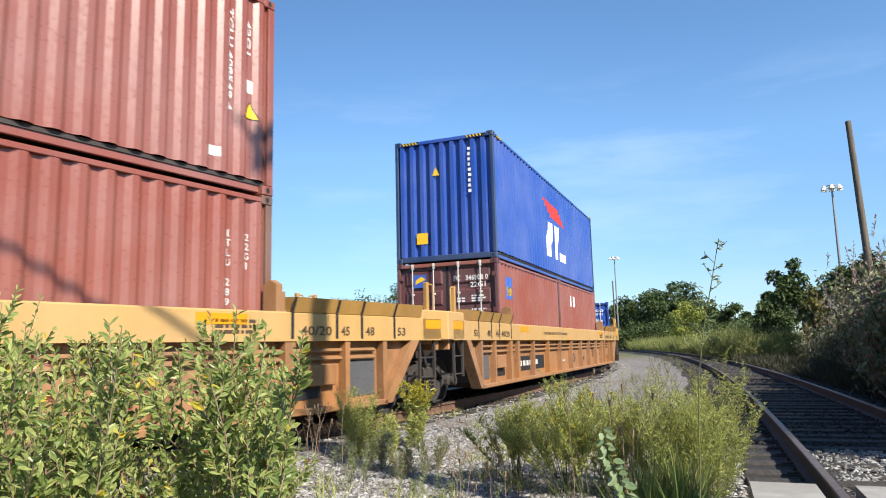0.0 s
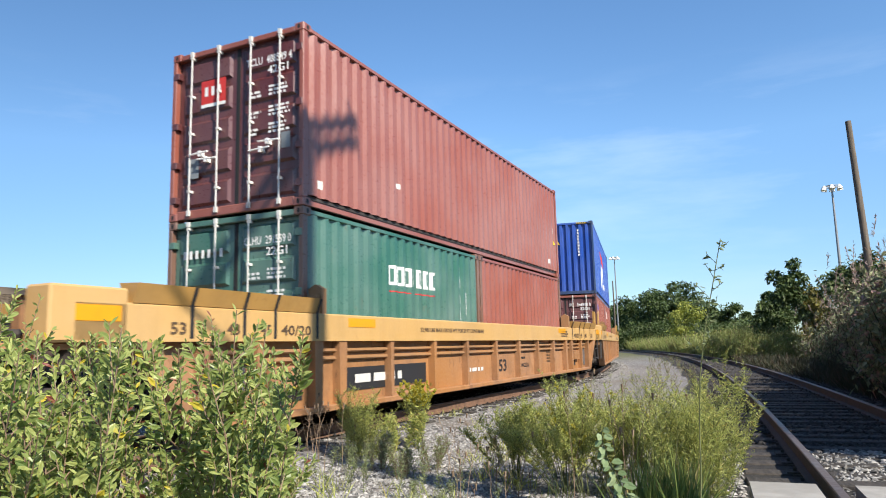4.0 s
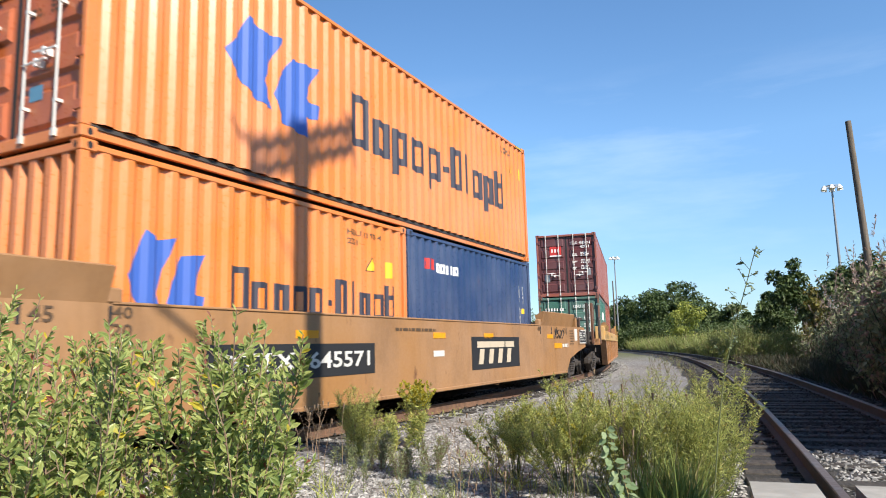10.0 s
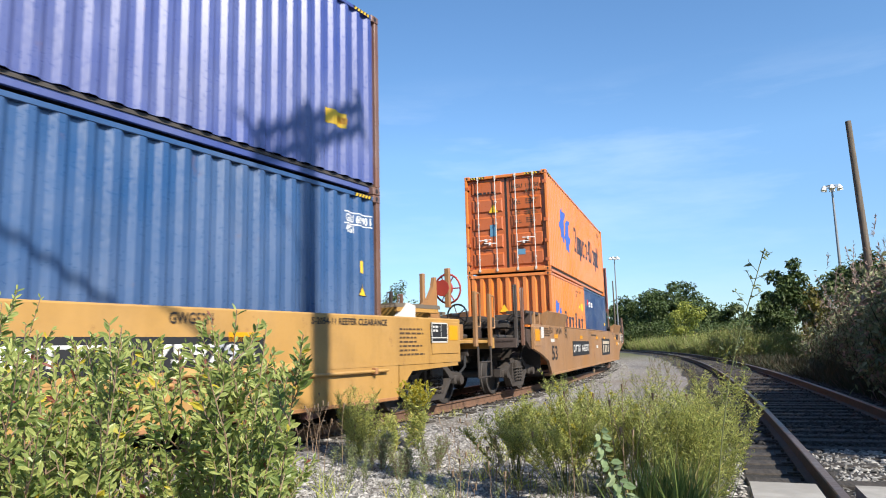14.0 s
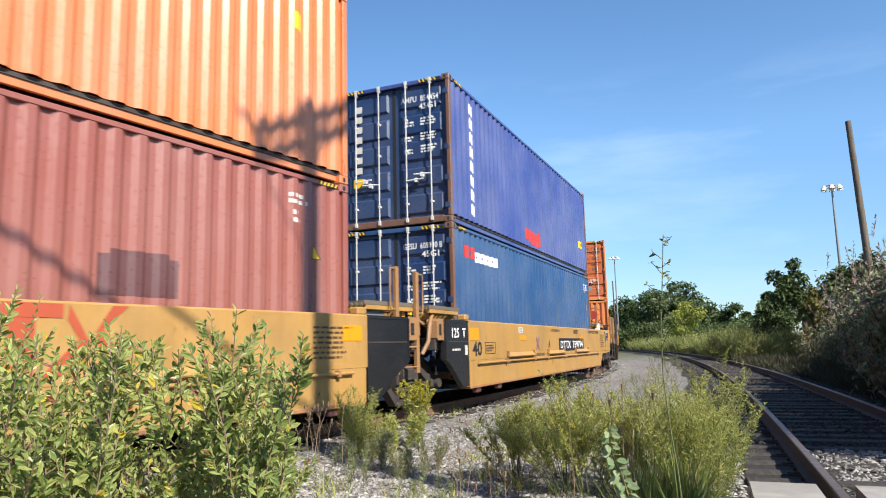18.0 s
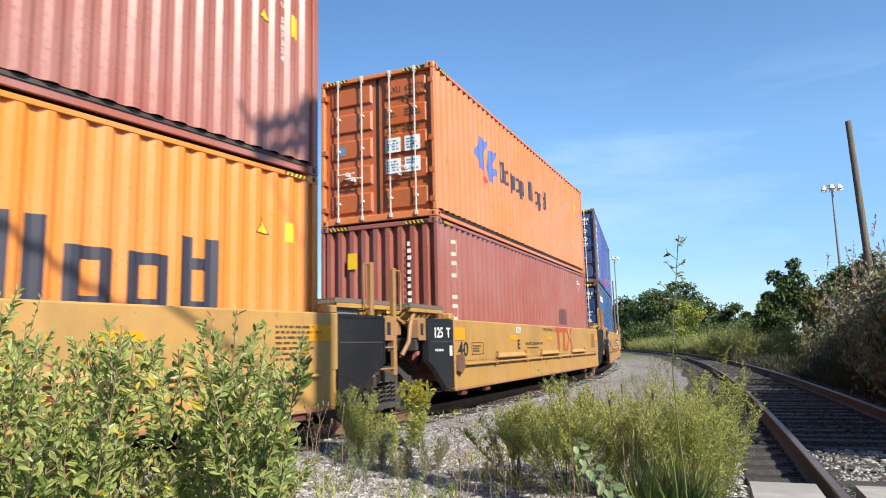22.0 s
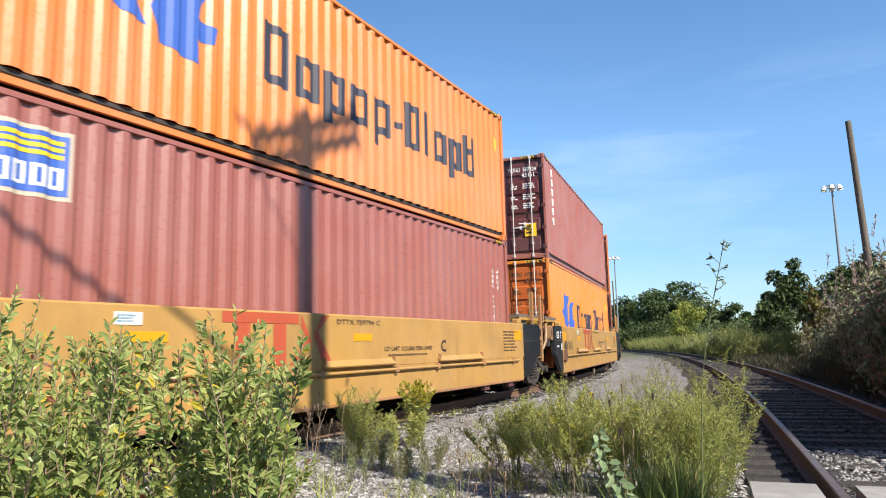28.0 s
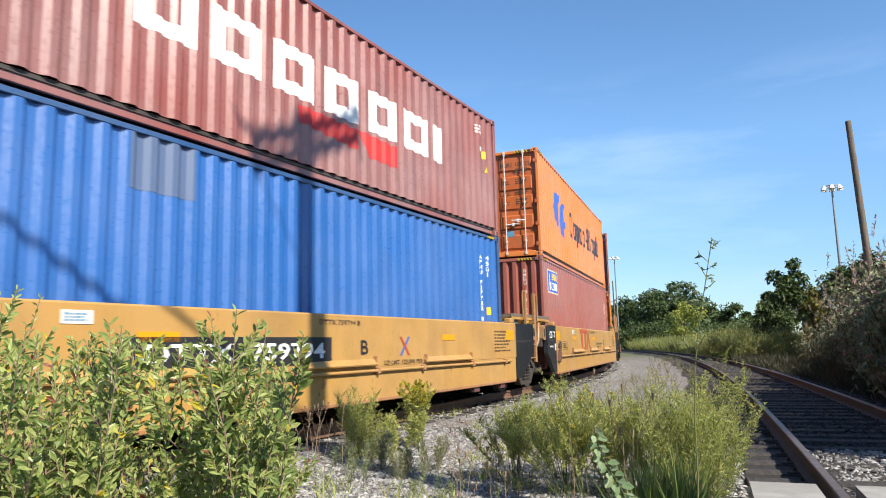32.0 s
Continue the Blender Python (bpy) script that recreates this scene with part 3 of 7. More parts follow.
def build_track(name, label, way, s0, s1, bed=None, rail=None, head_mat=None):
    root = thing(name, label, "track", kind="structure")
    prof = [(-0.07, 0), (0.07, 0), (0.07, 0.012), (0.012, 0.032), (0.010, 0.122), (0.036, 0.134), (0.036, 0.158), (-0.036, 0.158), (-0.036, 0.134), (-0.010, 0.122), (-0.012, 0.032), (-0.07, 0.012)]
    head = [(-0.033, 0.158), (0.033, 0.158), (0.028, 0.167), (-0.028, 0.167)]
    for o in (-0.755, 0.755):
        r = part("rail", sweep(way, s0, s1, 1.5, [(a + o, z + 0.083) for a, z in prof]), rail or RAIL_MAT, root, "rust-brown steel rail")
        part("rail_head", sweep(way, s0, s1, 1.5, [(a + o, z + 0.083) for a, z in head]), head_mat or RAIL_TOP, r, "worn running surface")
    part("ballast_bed", sweep(way, s0, s1, 2.0, [(-2.1, -0.06), (2.1, -0.06), (1.45, 0.055), (-1.45, 0.055)]), bed or gravel_mat(), root, "crushed grey stone bed")
    ties = []
    for v in range(4):
        rnd = random.Random(v)
        b = Build().box(-0.115, 0.115, -1.3 + 0.03 * rnd.random(), 1.3 - 0.03 * rnd.random(), -0.1, 0.07 + 0.006 * v, 0.012)
        for o in (-0.755, 0.755):
            b.box(-0.09, 0.09, o - 0.17, o + 0.17, 0.072 + 0.006 * v, 0.084)
            for q in (-0.1, 0.1):
                b.box(-0.012, 0.012, o + q - 0.014, o + q + 0.014, 0.08, 0.115)
        me = b.mesh("tie")
        fix_normals(me)
        me.materials.append(TIE_MAT)
        ties.append(me)
    rnd = random.Random(7)
    s = s0 + 0.3
    while s < s1 - 0.3:
        x, y, h = way(s + rnd.uniform(-0.04, 0.04))
        t = new("tie", ties[rnd.randrange(4)])
        t.parent = root
        t.matrix_basis = Matrix.Translation((x, y, 0)) @ Matrix.Rotation(math.pi / 2 - h + rnd.uniform(-0.03, 0.03), 4, "Z")
        s += 0.53
    return root


# ---------------------------------------------------------------- containers
PITCH, DEEP = 0.278, 0.042


def wave(x):
    """Depth of the corrugated wall behind its outer face at x."""
    u = (x / PITCH) % 1.0
    if u < 0.27: return 0.0
    if u < 0.50: return DEEP * (u - 0.27) / 0.23
    if u < 0.77: return DEEP
    return DEEP * (1.0 - u) / 0.23


BREAKS = (0.0, 0.27, 0.50, 0.77)


END_PITCH, END_DEEP, END_BREAKS = 0.252, 0.075, (0.0, 0.36, 0.50, 0.86)


def end_wave(y):
    """Deeper, steeper waves of the end wall."""
    u = (y / END_PITCH) % 1.0
    if u < 0.36: return 0.0
    if u < 0.50: return END_DEEP * (u - 0.36) / 0.14
    if u < 0.86: return END_DEEP
    return END_DEEP * (1.0 - u) / 0.14


def breaks_between(a, b, pitch=PITCH, marks=BREAKS):
    out, i = [], math.floor(a / pitch) - 1
    while i * pitch < b:
        out += [(i + u) * pitch for u in marks if a < (i + u) * pitch < b]
        i += 1
    return out


def corrugated(a, b, z0, z1, place, end=False):
    """A corrugated sheet between a and b; place(x, depth, z) gives the vertex."""
    xs = [a] + (breaks_between(a, b, END_PITCH, END_BREAKS) if end else breaks_between(a, b)) + [b]
    deep = end_wave if end else wave
    m = Build()
    m.v = [place(x, deep(x), z) for x in xs for z in (z0, z1)]
    m.f = [(2 * i, 2 * i + 2, 2 * i + 3, 2 * i + 1) for i in range(len(xs) - 1)]
    k = len(m.v)
    m.v += [place(x, deep(x) + 0.004, z) for x in xs for z in (z0, z1)]
    m.f += [(k + 2 * i + 1, k + 2 * i + 3, k + 2 * i + 2, k + 2 * i) for i in range(len(xs) - 1)]
    return m


def press_on(me, half, lift=0.003):
    """Lays flat lettering onto the corrugated near side."""
    bm = bmesh.new()
    bm.from_mesh(me)
    xs = [v.co.x for v in bm.verts]
    for x in breaks_between(min(xs), max(xs)):
        bmesh.ops.bisect_plane(bm, geom=bm.verts[:] + bm.edges[:] + bm.faces[:], plane_co=(x, 0, 0), plane_no=(1, 0, 0), dist=1e-5)
    for v in bm.verts:
        v.co.y = -half + wave(v.co.x) - lift
    bm.to_mesh(me)
    bm.free()
    me.update()
    return me


HALF = 1.219
SIDE = HALF - 0.012


class Box:
    """A freight container. Origin: middle of its floor; x forward, the seen side at -y."""

    def __init__(self, label, length, height, mat, group, doors=-1, post=None, end_mat=None, rail=None):
        self.L, self.H, self.mat = length, height, mat
        self.back = 0.051 if doors == -1 else 0.012      # how far prints on the rear end lie behind its outer edge
        L, H, h = length / 2, height, HALF
        root = self.root = thing("shipping_container", label, "container", group)
        post, rail = post or mat, rail or mat
        for sx_, sy_ in itertools.product((-1, 1), repeat=2):
            x, y = sx_ * L, sy_ * h
            part("corner_post", Build().box(x, x - sx_ * 0.10, y, y - sy_ * 0.075, 0.118, H - 0.118, 0.008), post, root)
            for z in (0.0, H - 0.118):
                b = Build().box(x + sx_ * 0.004, x - sx_ * 0.174, y + sy_ * 0.004, y - sy_ * 0.158, z, z + 0.118, 0.012)
                c = part("corner_casting", b, post, root, "steel corner casting with slot holes")
                zz = z + 0.059
                n = 10
                d = Build().add([(x - sx_ * (0.09 + 0.03 * math.cos(k * 6.283 / n)), y + sy_ * 0.006, zz + 0.038 * math.sin(k * 6.283 / n)) for k in range(n)], [tuple(range(n))])
                part("casting_hole", d, RUBBER, c)
                d = Build().add([(x + sx_ * 0.006, y - sy_ * (0.08 + 0.024 * math.cos(k * 6.283 / n)), zz + 0.038 * math.sin(k * 6.283 / n)) for k in range(n)], [tuple(range(n))])
                part("casting_hole", d, RUBBER, c)
        for sy_ in (-1, 1):
            part("bottom_side_rail", Build().box(-L + 0.17, L - 0.17, sy_ * (h - 0.076), sy_ * (h - 0.12), 0.035, 0.18, 0.006), rail, root)
            part("top_side_rail", Build().box(-L + 0.17, L - 0.17, sy_ * (h - 0.004), sy_ * (h - 0.06), H - 0.095, H - 0.035, 0.006), rail, root)
            part("side_panel", corrugated(-L + 0.095, L - 0.095, 0.172, H - 0.09, lambda x, d, z, s=sy_: (x, s * (SIDE - d), z)), mat, root, "vertically corrugated steel side")
        r = Build()
        ridges = int(length / 0.21)
        prof = []
        for i in range(ridges):
            a = -L + 0.12 + (2 * L - 0.24) * i / ridges
            w = (2 * L - 0.24) / ridges
            prof += [(a, H - 0.055), (a + w * 0.35, H - 0.055), (a + w * 0.45, H - 0.037), (a + w * 0.9, H - 0.037)]
        prof += [(L - 0.12, H - 0.055), (L - 0.12, H - 0.08), (-L + 0.12, H - 0.08)]
        part("roof", r.prism("y", prof, -h + 0.06, h - 0.06), mat, root, "corrugated steel roof")
        if height > 2.7:
            hazard(self)
        part("floor", Build().box(-L + 0.1, L - 0.1, -h + 0.06, h - 0.06, 0.12, 0.16), STEEL, root, "dark underframe floor")
        for sx_ in (-1, 1):
            x = sx_ * L
            part("end_header", Build().box(x - sx_ * 0.006, x - sx_ * 0.09, -h + 0.16, h - 0.16, H - 0.115, H - 0.03, 0.01), rail, root)
            part("end_sill", Build().box(x - sx_ * 0.006, x - sx_ * 0.09, -h + 0.16, h - 0.16, 0.012, 0.14, 0.01), post, root)
            # end_mat is a darker tone: the ends' weaker sunlight is put into the paint
            if sx_ == doors:
                self.doors(sx_, end_mat or mat)
            else:
                part("end_panel", corrugated(-h + 0.075, h - 0.075, 0.14, H - 0.11, lambda y, d, z, s=sx_: (s * (L - 0.02 - d), y, z), True), end_mat or mat, root, "vertically corrugated steel end")

    def doors(self, s, mat):
        L, H, h, root = self.L / 2, self.H, HALF, self.root
        for side in (-1, 1):
            y0, y1 = side * 0.012, side * (h - 0.078)
            b = Build().box(s * (L - 0.092), s * (L - 0.12), y0, y1, 0.14, H - 0.115)
            lo, hi = 0.14, H - 0.115
            n = 5
            d = part("door", b, mat, root, "ribbed steel cargo door")
            for i in range(n):
                b = Build()
                za, zb = lo + (hi - lo) * (i + 0.12) / n, lo + (hi - lo) * (i + 0.88) / n
                a0, a1 = y0 + side * 0.1, y1 - side * 0.1
                xo, xi = s * (L - 0.056), s * (L - 0.092)
                q = 0.04
                b.add([(xi, a0, za), (xi, a1, za), (xi, a1, zb), (xi, a0, zb), (xo, a0 + side * q, za + q), (xo, a1 - side * q, za + q), (xo, a1 - side * q, zb - q), (xo, a0 + side * q, zb - q)],
                      [(4, 5, 6, 7), (0, 1, 5, 4), (1, 2, 6, 5), (2, 3, 7, 6), (3, 0, 4, 7)])
                part("door_panel", b, mat, d)
            part("gasket", Build().box(s * (L - 0.087), s * (L - 0.094), y1 - side * 0.0, y1 + side * 0.03, 0.14, H - 0.115).box(s * (L - 0.082), s * (L - 0.094), side * 0.002, side * 0.03, 0.14, H - 0.115), RUBBER, d, "black door gasket")
            for k, yy in enumerate((0.30, 0.82)):
                rod = Build().cyl((s * (L + 0.012), side * yy, 0.06), (s * (L + 0.012), side * yy, H - 0.05), 0.0135, 8)
                for zz in (0.12, 0.42, H * 0.5, H * 0.72, H - 0.13):
                    rod.box(s * (L - 0.06), s * (L + 0.026), side * yy - 0.02, side * yy + 0.02, zz - 0.018, zz + 0.018)
                for zz in (0.085, H - 0.075):
                    rod.box(s * (L - 0.06), s * (L + 0.03), side * yy - 0.024, side * yy + 0.024, zz - 0.03, zz + 0.045)
                part("locking_rod", rod, ROD, d, "galvanised vertical locking rod")
                zh = 0.86 + 0.10 * k
                hd = Build().cyl((s * (L + 0.032), side * yy, zh), (s * (L + 0.032), side * (yy - 0.36 if k else yy + 0.36), zh + 0.015), 0.013, 6)
                hd.box(s * (L - 0.06), s * (L + 0.04), side * (yy - 0.2 if k else yy + 0.2) - 0.022, side * (yy - 0.2 if k else yy + 0.2) + 0.022, zh - 0.04, zh + 0.04)
                part("door_handle", hd, SILVER, d, "galvanised door handle")
            for zz in (0.32, 0.85, 1.45, H - 0.35):
                part("hinge", Build().box(s * (L + 0.008), s * (L - 0.085), side * (h - 0.13), side * (h - 0.02), zz - 0.05, zz + 0.05, 0.006), mat, d)

    # markings on the near side, pressed onto the corrugation
    def mark(self, name, b, mat, label=""):
        if isinstance(b, list):
            for sheet in b:
                part(name, press_on(sheet.mesh(name), SIDE), mat, self.root, label)
            return
        if name != "print" and isinstance(b, Build) and len(b.f) > 1:
            for q in b.f:
                one = Build().add([b.v[i] for i in q], [tuple(range(len(q)))])
                part(name, press_on(one.mesh(name), SIDE), mat, self.root, label)
            return
        me = b.mesh(name) if isinstance(b, Build) else b
        return part(name, press_on(me, SIDE), mat, self.root, label)

    def words(self, s, x0, x1, z0, z1, mat, label=""):
        return self.mark("lettering", text_mesh(s, x0, x1, z0, z1, 0), mat, label)

    def column(self, s, x, top, w, h, step, mat):
        """Characters set one under another."""
        for i, ch in enumerate(s):
            if ch != " ":
                narrow = 0.35 if ch in "1I" else 1.0
                self.words(ch, x - w * narrow / 2, x + w * narrow / 2, top - i * step - h, top - i * step, mat)

    def upright_words(self, s, x0, x1, z0, z1, mat):
        """A line of lettering turned to read downwards."""
        me = text_mesh(s, 0, z1 - z0, 0, x1 - x0, 0)
        turn_mesh(me, lambda x, y, z: (x0 + z, y, z1 - x))
        return self.mark("lettering", me, mat)

    # markings on the rear end
    def end_mark(self, b, mat, name="label", out=0.02):
        L = self.L / 2
        if isinstance(b, list):
            for sheet in b:
                part(name, turn_mesh(sheet.mesh(name), lambda x, y, z: (-L + self.back - (out - 0.02) * 0.5, -x, z)), mat, self.root)
            return
        me = b.mesh(name) if isinstance(b, Build) else b
        if name == "label" and isinstance(b, Build) and len(b.f) > 1:
            for q in b.f:
                one = Build().add([b.v[i] for i in q], [tuple(range(len(q)))]).mesh(name)
                part(name, turn_mesh(one, lambda x, y, z: (-L + self.back - (out - 0.02) * 0.5, -x, z)), mat, self.root)
            return
        return part(name, turn_mesh(me, lambda x, y, z: (-L + self.back - (out - 0.02) * 0.5, -x, z)), mat, self.root)

    def end_words(self, s, y0, y1, z0, z1, mat):
        return self.end_mark(text_mesh(s, y0, y1, z0, z1, 0), mat, "lettering")

    def triangle(self, x, z, r, border=True):
        if border:
            self.mark("warning_label", flat(Build(), [(x - r, z - r * 0.8), (x + r, z - r * 0.8), (x, z + r)], 0), INK, "black-edged yellow warning triangle")
        me = flat(Build(), [(x - r * 0.8, z - r * 0.7), (x + r * 0.8, z - r * 0.7), (x, z + r * 0.78)], 0).mesh("warning_label")
        return part("warning_label", press_on(me, SIDE, 0.006), MARK_YELLOW, self.root, "yellow warning triangle")


def rear_print(c, s1, s2, mat, seed, hi=None, left_block=True):
    """Number, size code and weight table on the right-hand door (or on the end wall)."""
    H = c.H
    c.end_words(s1, 0.17, 0.98, H - 0.46, H - 0.34, mat)
    c.end_words(s2, 0.56, 0.92, H - 0.62, H - 0.50, mat)
    b = Build()
    for i, z in enumerate((H - 0.95, H - 1.25, H - 1.5)):
        bars(b, 0.24, 0.46, z, z + 0.12, 0, 2, seed + i)
        bars(b, 0.58, 0.95, z, z + 0.17, 0, 3, seed + 9 + i)
    c.end_mark(b, mat, "print")


def trade_mark(c, x, z, w, h, mat, label="blue slanted emblem"):
    """Two leaning sails in plain shapes."""
    b = Build()
    flat(b, [(x + w * u, z + h * v) for u, v in ((0.0, 0.55), (0.10, 0.72), (0.20, 0.98), (0.36, 0.90), (0.56, 0.94), (0.42, 0.62), (0.36, 0.40), (0.46, 0.15), (0.30, 0.18), (0.16, 0.28), (0.06, 0.40))], 0)
    flat(b, [(x + w * u, z + h * v) for u, v in ((0.66, 0.78), (0.98, 0.82), (0.86, 0.56), (0.82, 0.42), (0.98, 0.40), (0.96, 0.24), (0.82, 0.22), (0.84, 0.0), (0.56, 0.06), (0.47, 0.32), (0.52, 0.52))], 0)
    c.mark("emblem", b, mat, label)


def hazard(c):
    """Black and yellow stripes that mark a tall container."""
    L, H = c.L / 2, c.H
    for side in (-1, 1):
        base = part("hazard_mark", Build().box(-L - 0.001, -L + 0.004, side * 0.62, side * 1.04, H - 0.10, H - 0.04), INK, c.root, "black and yellow height warning stripes")
        for k in range(5):
            y = side * (0.64 + k * 0.08)
            part("hazard_stripe", Build().add([(-L - 0.003, y, H - 0.098), (-L - 0.003, y + 0.035, H - 0.098), (-L - 0.003, y + 0.065, H - 0.042), (-L - 0.003, y + 0.03, H - 0.042)], [(0, 1, 2, 3)]), MARK_YELLOW, base)
    for e in (-1, 1):
        base = part("hazard_mark", Build().box(e * (L - 0.62), e * (L - 0.22), -HALF + 0.0035, -HALF - 0.0005, H - 0.092, H - 0.04), INK, c.root, "black and yellow height warning stripes")
        for k in range(5):
            x = e * (L - 0.60 + k * 0.075)
            part("hazard_stripe", Build().add([(x, -HALF - 0.002, H - 0.09), (x + 0.035, -HALF - 0.002, H - 0.09), (x + 0.06, -HALF - 0.002, H - 0.042), (x + 0.025, -HALF - 0.002, H - 0.042)], [(0, 1, 2, 3)]), MARK_YELLOW, base)


FT40, FT20, STD, HIGH = 12.192, 6.058, 2.591, 2.896
DECK = 0.385      # container floor in a well above the rail


# ---------------------------------------------------------------- railway wagons
def wheel_profile(b, y0, sign):
    """One turned wheel with flange, axis along y, tread towards the outside."""
    prof = [(0.0, -0.02), (0.10, -0.02), (0.12, 0.015), (0.33, 0.03), (0.355, -0.01), (0.445, -0.012), (0.447, 0.02), (0.42, 0.035), (0.416, 0.12), (0.36, 0.125), (0.34, 0.06), (0.12, 0.05), (0.10, 0.09), (0.0, 0.09)]
    n = 26
    k = len(b.v)
    for i in range(n):
        a = 2 * math.pi * i / n
        b.v += [(r * math.cos(a), y0 + sign * o, r * math.sin(a)) for r, o in prof]
    m = len(prof)
    for i in range(n):
        j = (i + 1) % n
        b.f += [(k + i * m + q, k + i * m + q + 1, k + j * m + q + 1, k + j * m + q) for q in range(m - 1)]
    b.soft = True


def build_bogie(label="rusty three-piece freight truck with coil springs"):
    root = thing("rail_truck", label, "rail truck", "trucks under the train")
    for s in (-1, 1):
        y0, y1 = s * 0.93, s * 1.07
        fr = Build()
        fr.prism("y", [(-1.12, 0.36), (-1.12, 0.52), (-0.66, 0.58), (-0.36, 0.74), (0.36, 0.74), (0.66, 0.58), (1.12, 0.52), (1.12, 0.36), (0.98, 0.36), (0.94, 0.46), (0.64, 0.44), (0.40, 0.62), (-0.40, 0.62), (-0.64, 0.44), (-0.94, 0.46), (-0.98, 0.36)], y0, y1)
        fr.prism("y", [(-0.70, 0.46), (-0.36, 0.12), (0.36, 0.12), (0.70, 0.46), (0.56, 0.46), (0.30, 0.22), (-0.30, 0.22), (-0.56, 0.46)], y0, y1)
        for q in (-0.34, 0.26):
            fr.box(q, q + 0.08, y0, y1, 0.2, 0.64)
        sf = part("side_frame", fr, STEEL, root, "cast steel side frame")
        for x in (-0.17, 0.0, 0.17):
            for yy in (0.95, 1.08):
                sp = Build()
                pts = [(x + 0.06 * math.cos(a * 0.9), s * yy + 0.05 * math.sin(a * 0.9), 0.23 + 0.30 * a / 34.0) for a in range(35)]
                sp.tube(pts, 0.014, 5)
                part("coil_spring", sp, STEEL, sf)
        for x in (-0.89, 0.89):
            part("bearing_adapter", Build().box(x - 0.13, x + 0.13, s * 0.90, s * 1.10, 0.34, 0.50, 0.02).cyl((x, s * 1.08, 0.417), (x, s * 1.17, 0.417), 0.085, 12), STEEL, sf)
    part("bolster", Build().box(-0.19, 0.19, -1.12, 1.12, 0.50, 0.68, 0.02).cyl((0, 0, 0.66), (0, 0, 0.80), 0.2, 14), STEEL, root)
    part("brake_beam", Build().box(-0.40, -0.33, -0.8, 0.8, 0.34, 0.44).box(0.33, 0.40, -0.8, 0.8, 0.34, 0.44), STEEL, root)
    for x in (-0.89, 0.89):
        ws = Build().cyl((0, -1.05, 0), (0, 1.05, 0), 0.08, 12)
        for s in (-1, 1):
            wheel_profile(ws, s * 0.70, s)
        w = part("wheelset", ws, WHEEL_STEEL, root, "steel wheels on one axle")
        w.matrix_basis = Matrix.Translation((x, 0, 0.417))
    return root


WHEEL_STEEL = paint("wheel_steel", (0.035, 0.028, 0.0238), fade=0.05, grime=0.5, rust=0.4, rough=0.6, metal=0.3)


def grate_board(x0, x1, y0, y1, z, t=0.03):
    """An open running board of bars."""
    b = Build()
    n = max(2, int(abs(y1 - y0) / 0.085))
    for i in range(n + 1):
        y = y0 + (y1 - y0) * i / n
        b.box(x0, x1, y - 0.006, y + 0.006, z, z + t)
    m = max(2, int(abs(x1 - x0) / 0.11))
    for i in range(m + 1):
        x = x0 + (x1 - x0) * i / m
        b.box(x - 0.006, x + 0.006, y0, y1, z + 0.004, z + t - 0.004)
    b.box(x0, x1, y0 - 0.012, y0 + 0.012, z - 0.03, z + t + 0.002).box(x0, x1, y1 - 0.012, y1 + 0.012, z - 0.03, z + t + 0.002)
    return b


def stanchion(root, x, s, z0, z1, mat, loop=1, rungs=0, to=None):
    """An upright post with a hand bar, on the side s."""
    p = part("stanchion", Build().box(x - 0.038, x + 0.038, s * 1.37, s * 1.44, z0, z1, 0.008), mat, root, "upright steel post with a bent hand bar")
    a = x + loop * 0.17
    part("hand_bar", Build().tube([(x, s * 1.40, z1 - 0.03), (a - loop * 0.02, s * 1.42, z1 - 0.03), (a, s * 1.42, z1 - 0.06), (a, s * 1.42, z1 - 0.60), (a - loop * 0.02, s * 1.42, z1 - 0.64), (x, s * 1.40, z1 - 0.64)], 0.013, 6), mat, p)
    return p


def coupler(root, x, d):
    b = Build().box(x, x + d * 0.55, -0.11, 0.11, 0.74, 0.94, 0.02).box(x + d * 0.5, x + d * 0.84, -0.17, 0.17, 0.70, 0.99, 0.05)
    b.box(x - d * 0.3, x + d * 0.05, -0.3, 0.3, 0.66, 1.05, 0.02)
    part("coupler", b, STEEL, root, "rusty knuckle coupler")
    part("air_hose", Build().tube([(x + d * 0.1, -0.3, 0.8), (x + d * 0.25, -0.34, 0.6), (x + d * 0.5, -0.3, 0.47), (x + d * 0.75, -0.2, 0.5)], 0.028, 7), RUBBER, root, "drooping black brake hose")


def well_floor(root, half, mat):
    b = Build()
    for s in (-1, 1):
        b.box(-half, half, s * 1.02, s * 1.32, 0.26, 0.33)
    n = int(half / 1.1)
    for i in range(-n, n + 1):
        b.box(i * 1.1 - 0.09, i * 1.1 + 0.09, -1.3, 1.3, 0.23, 0.325)
    part("well_floor", b, mat, root, "open cross members of the well")


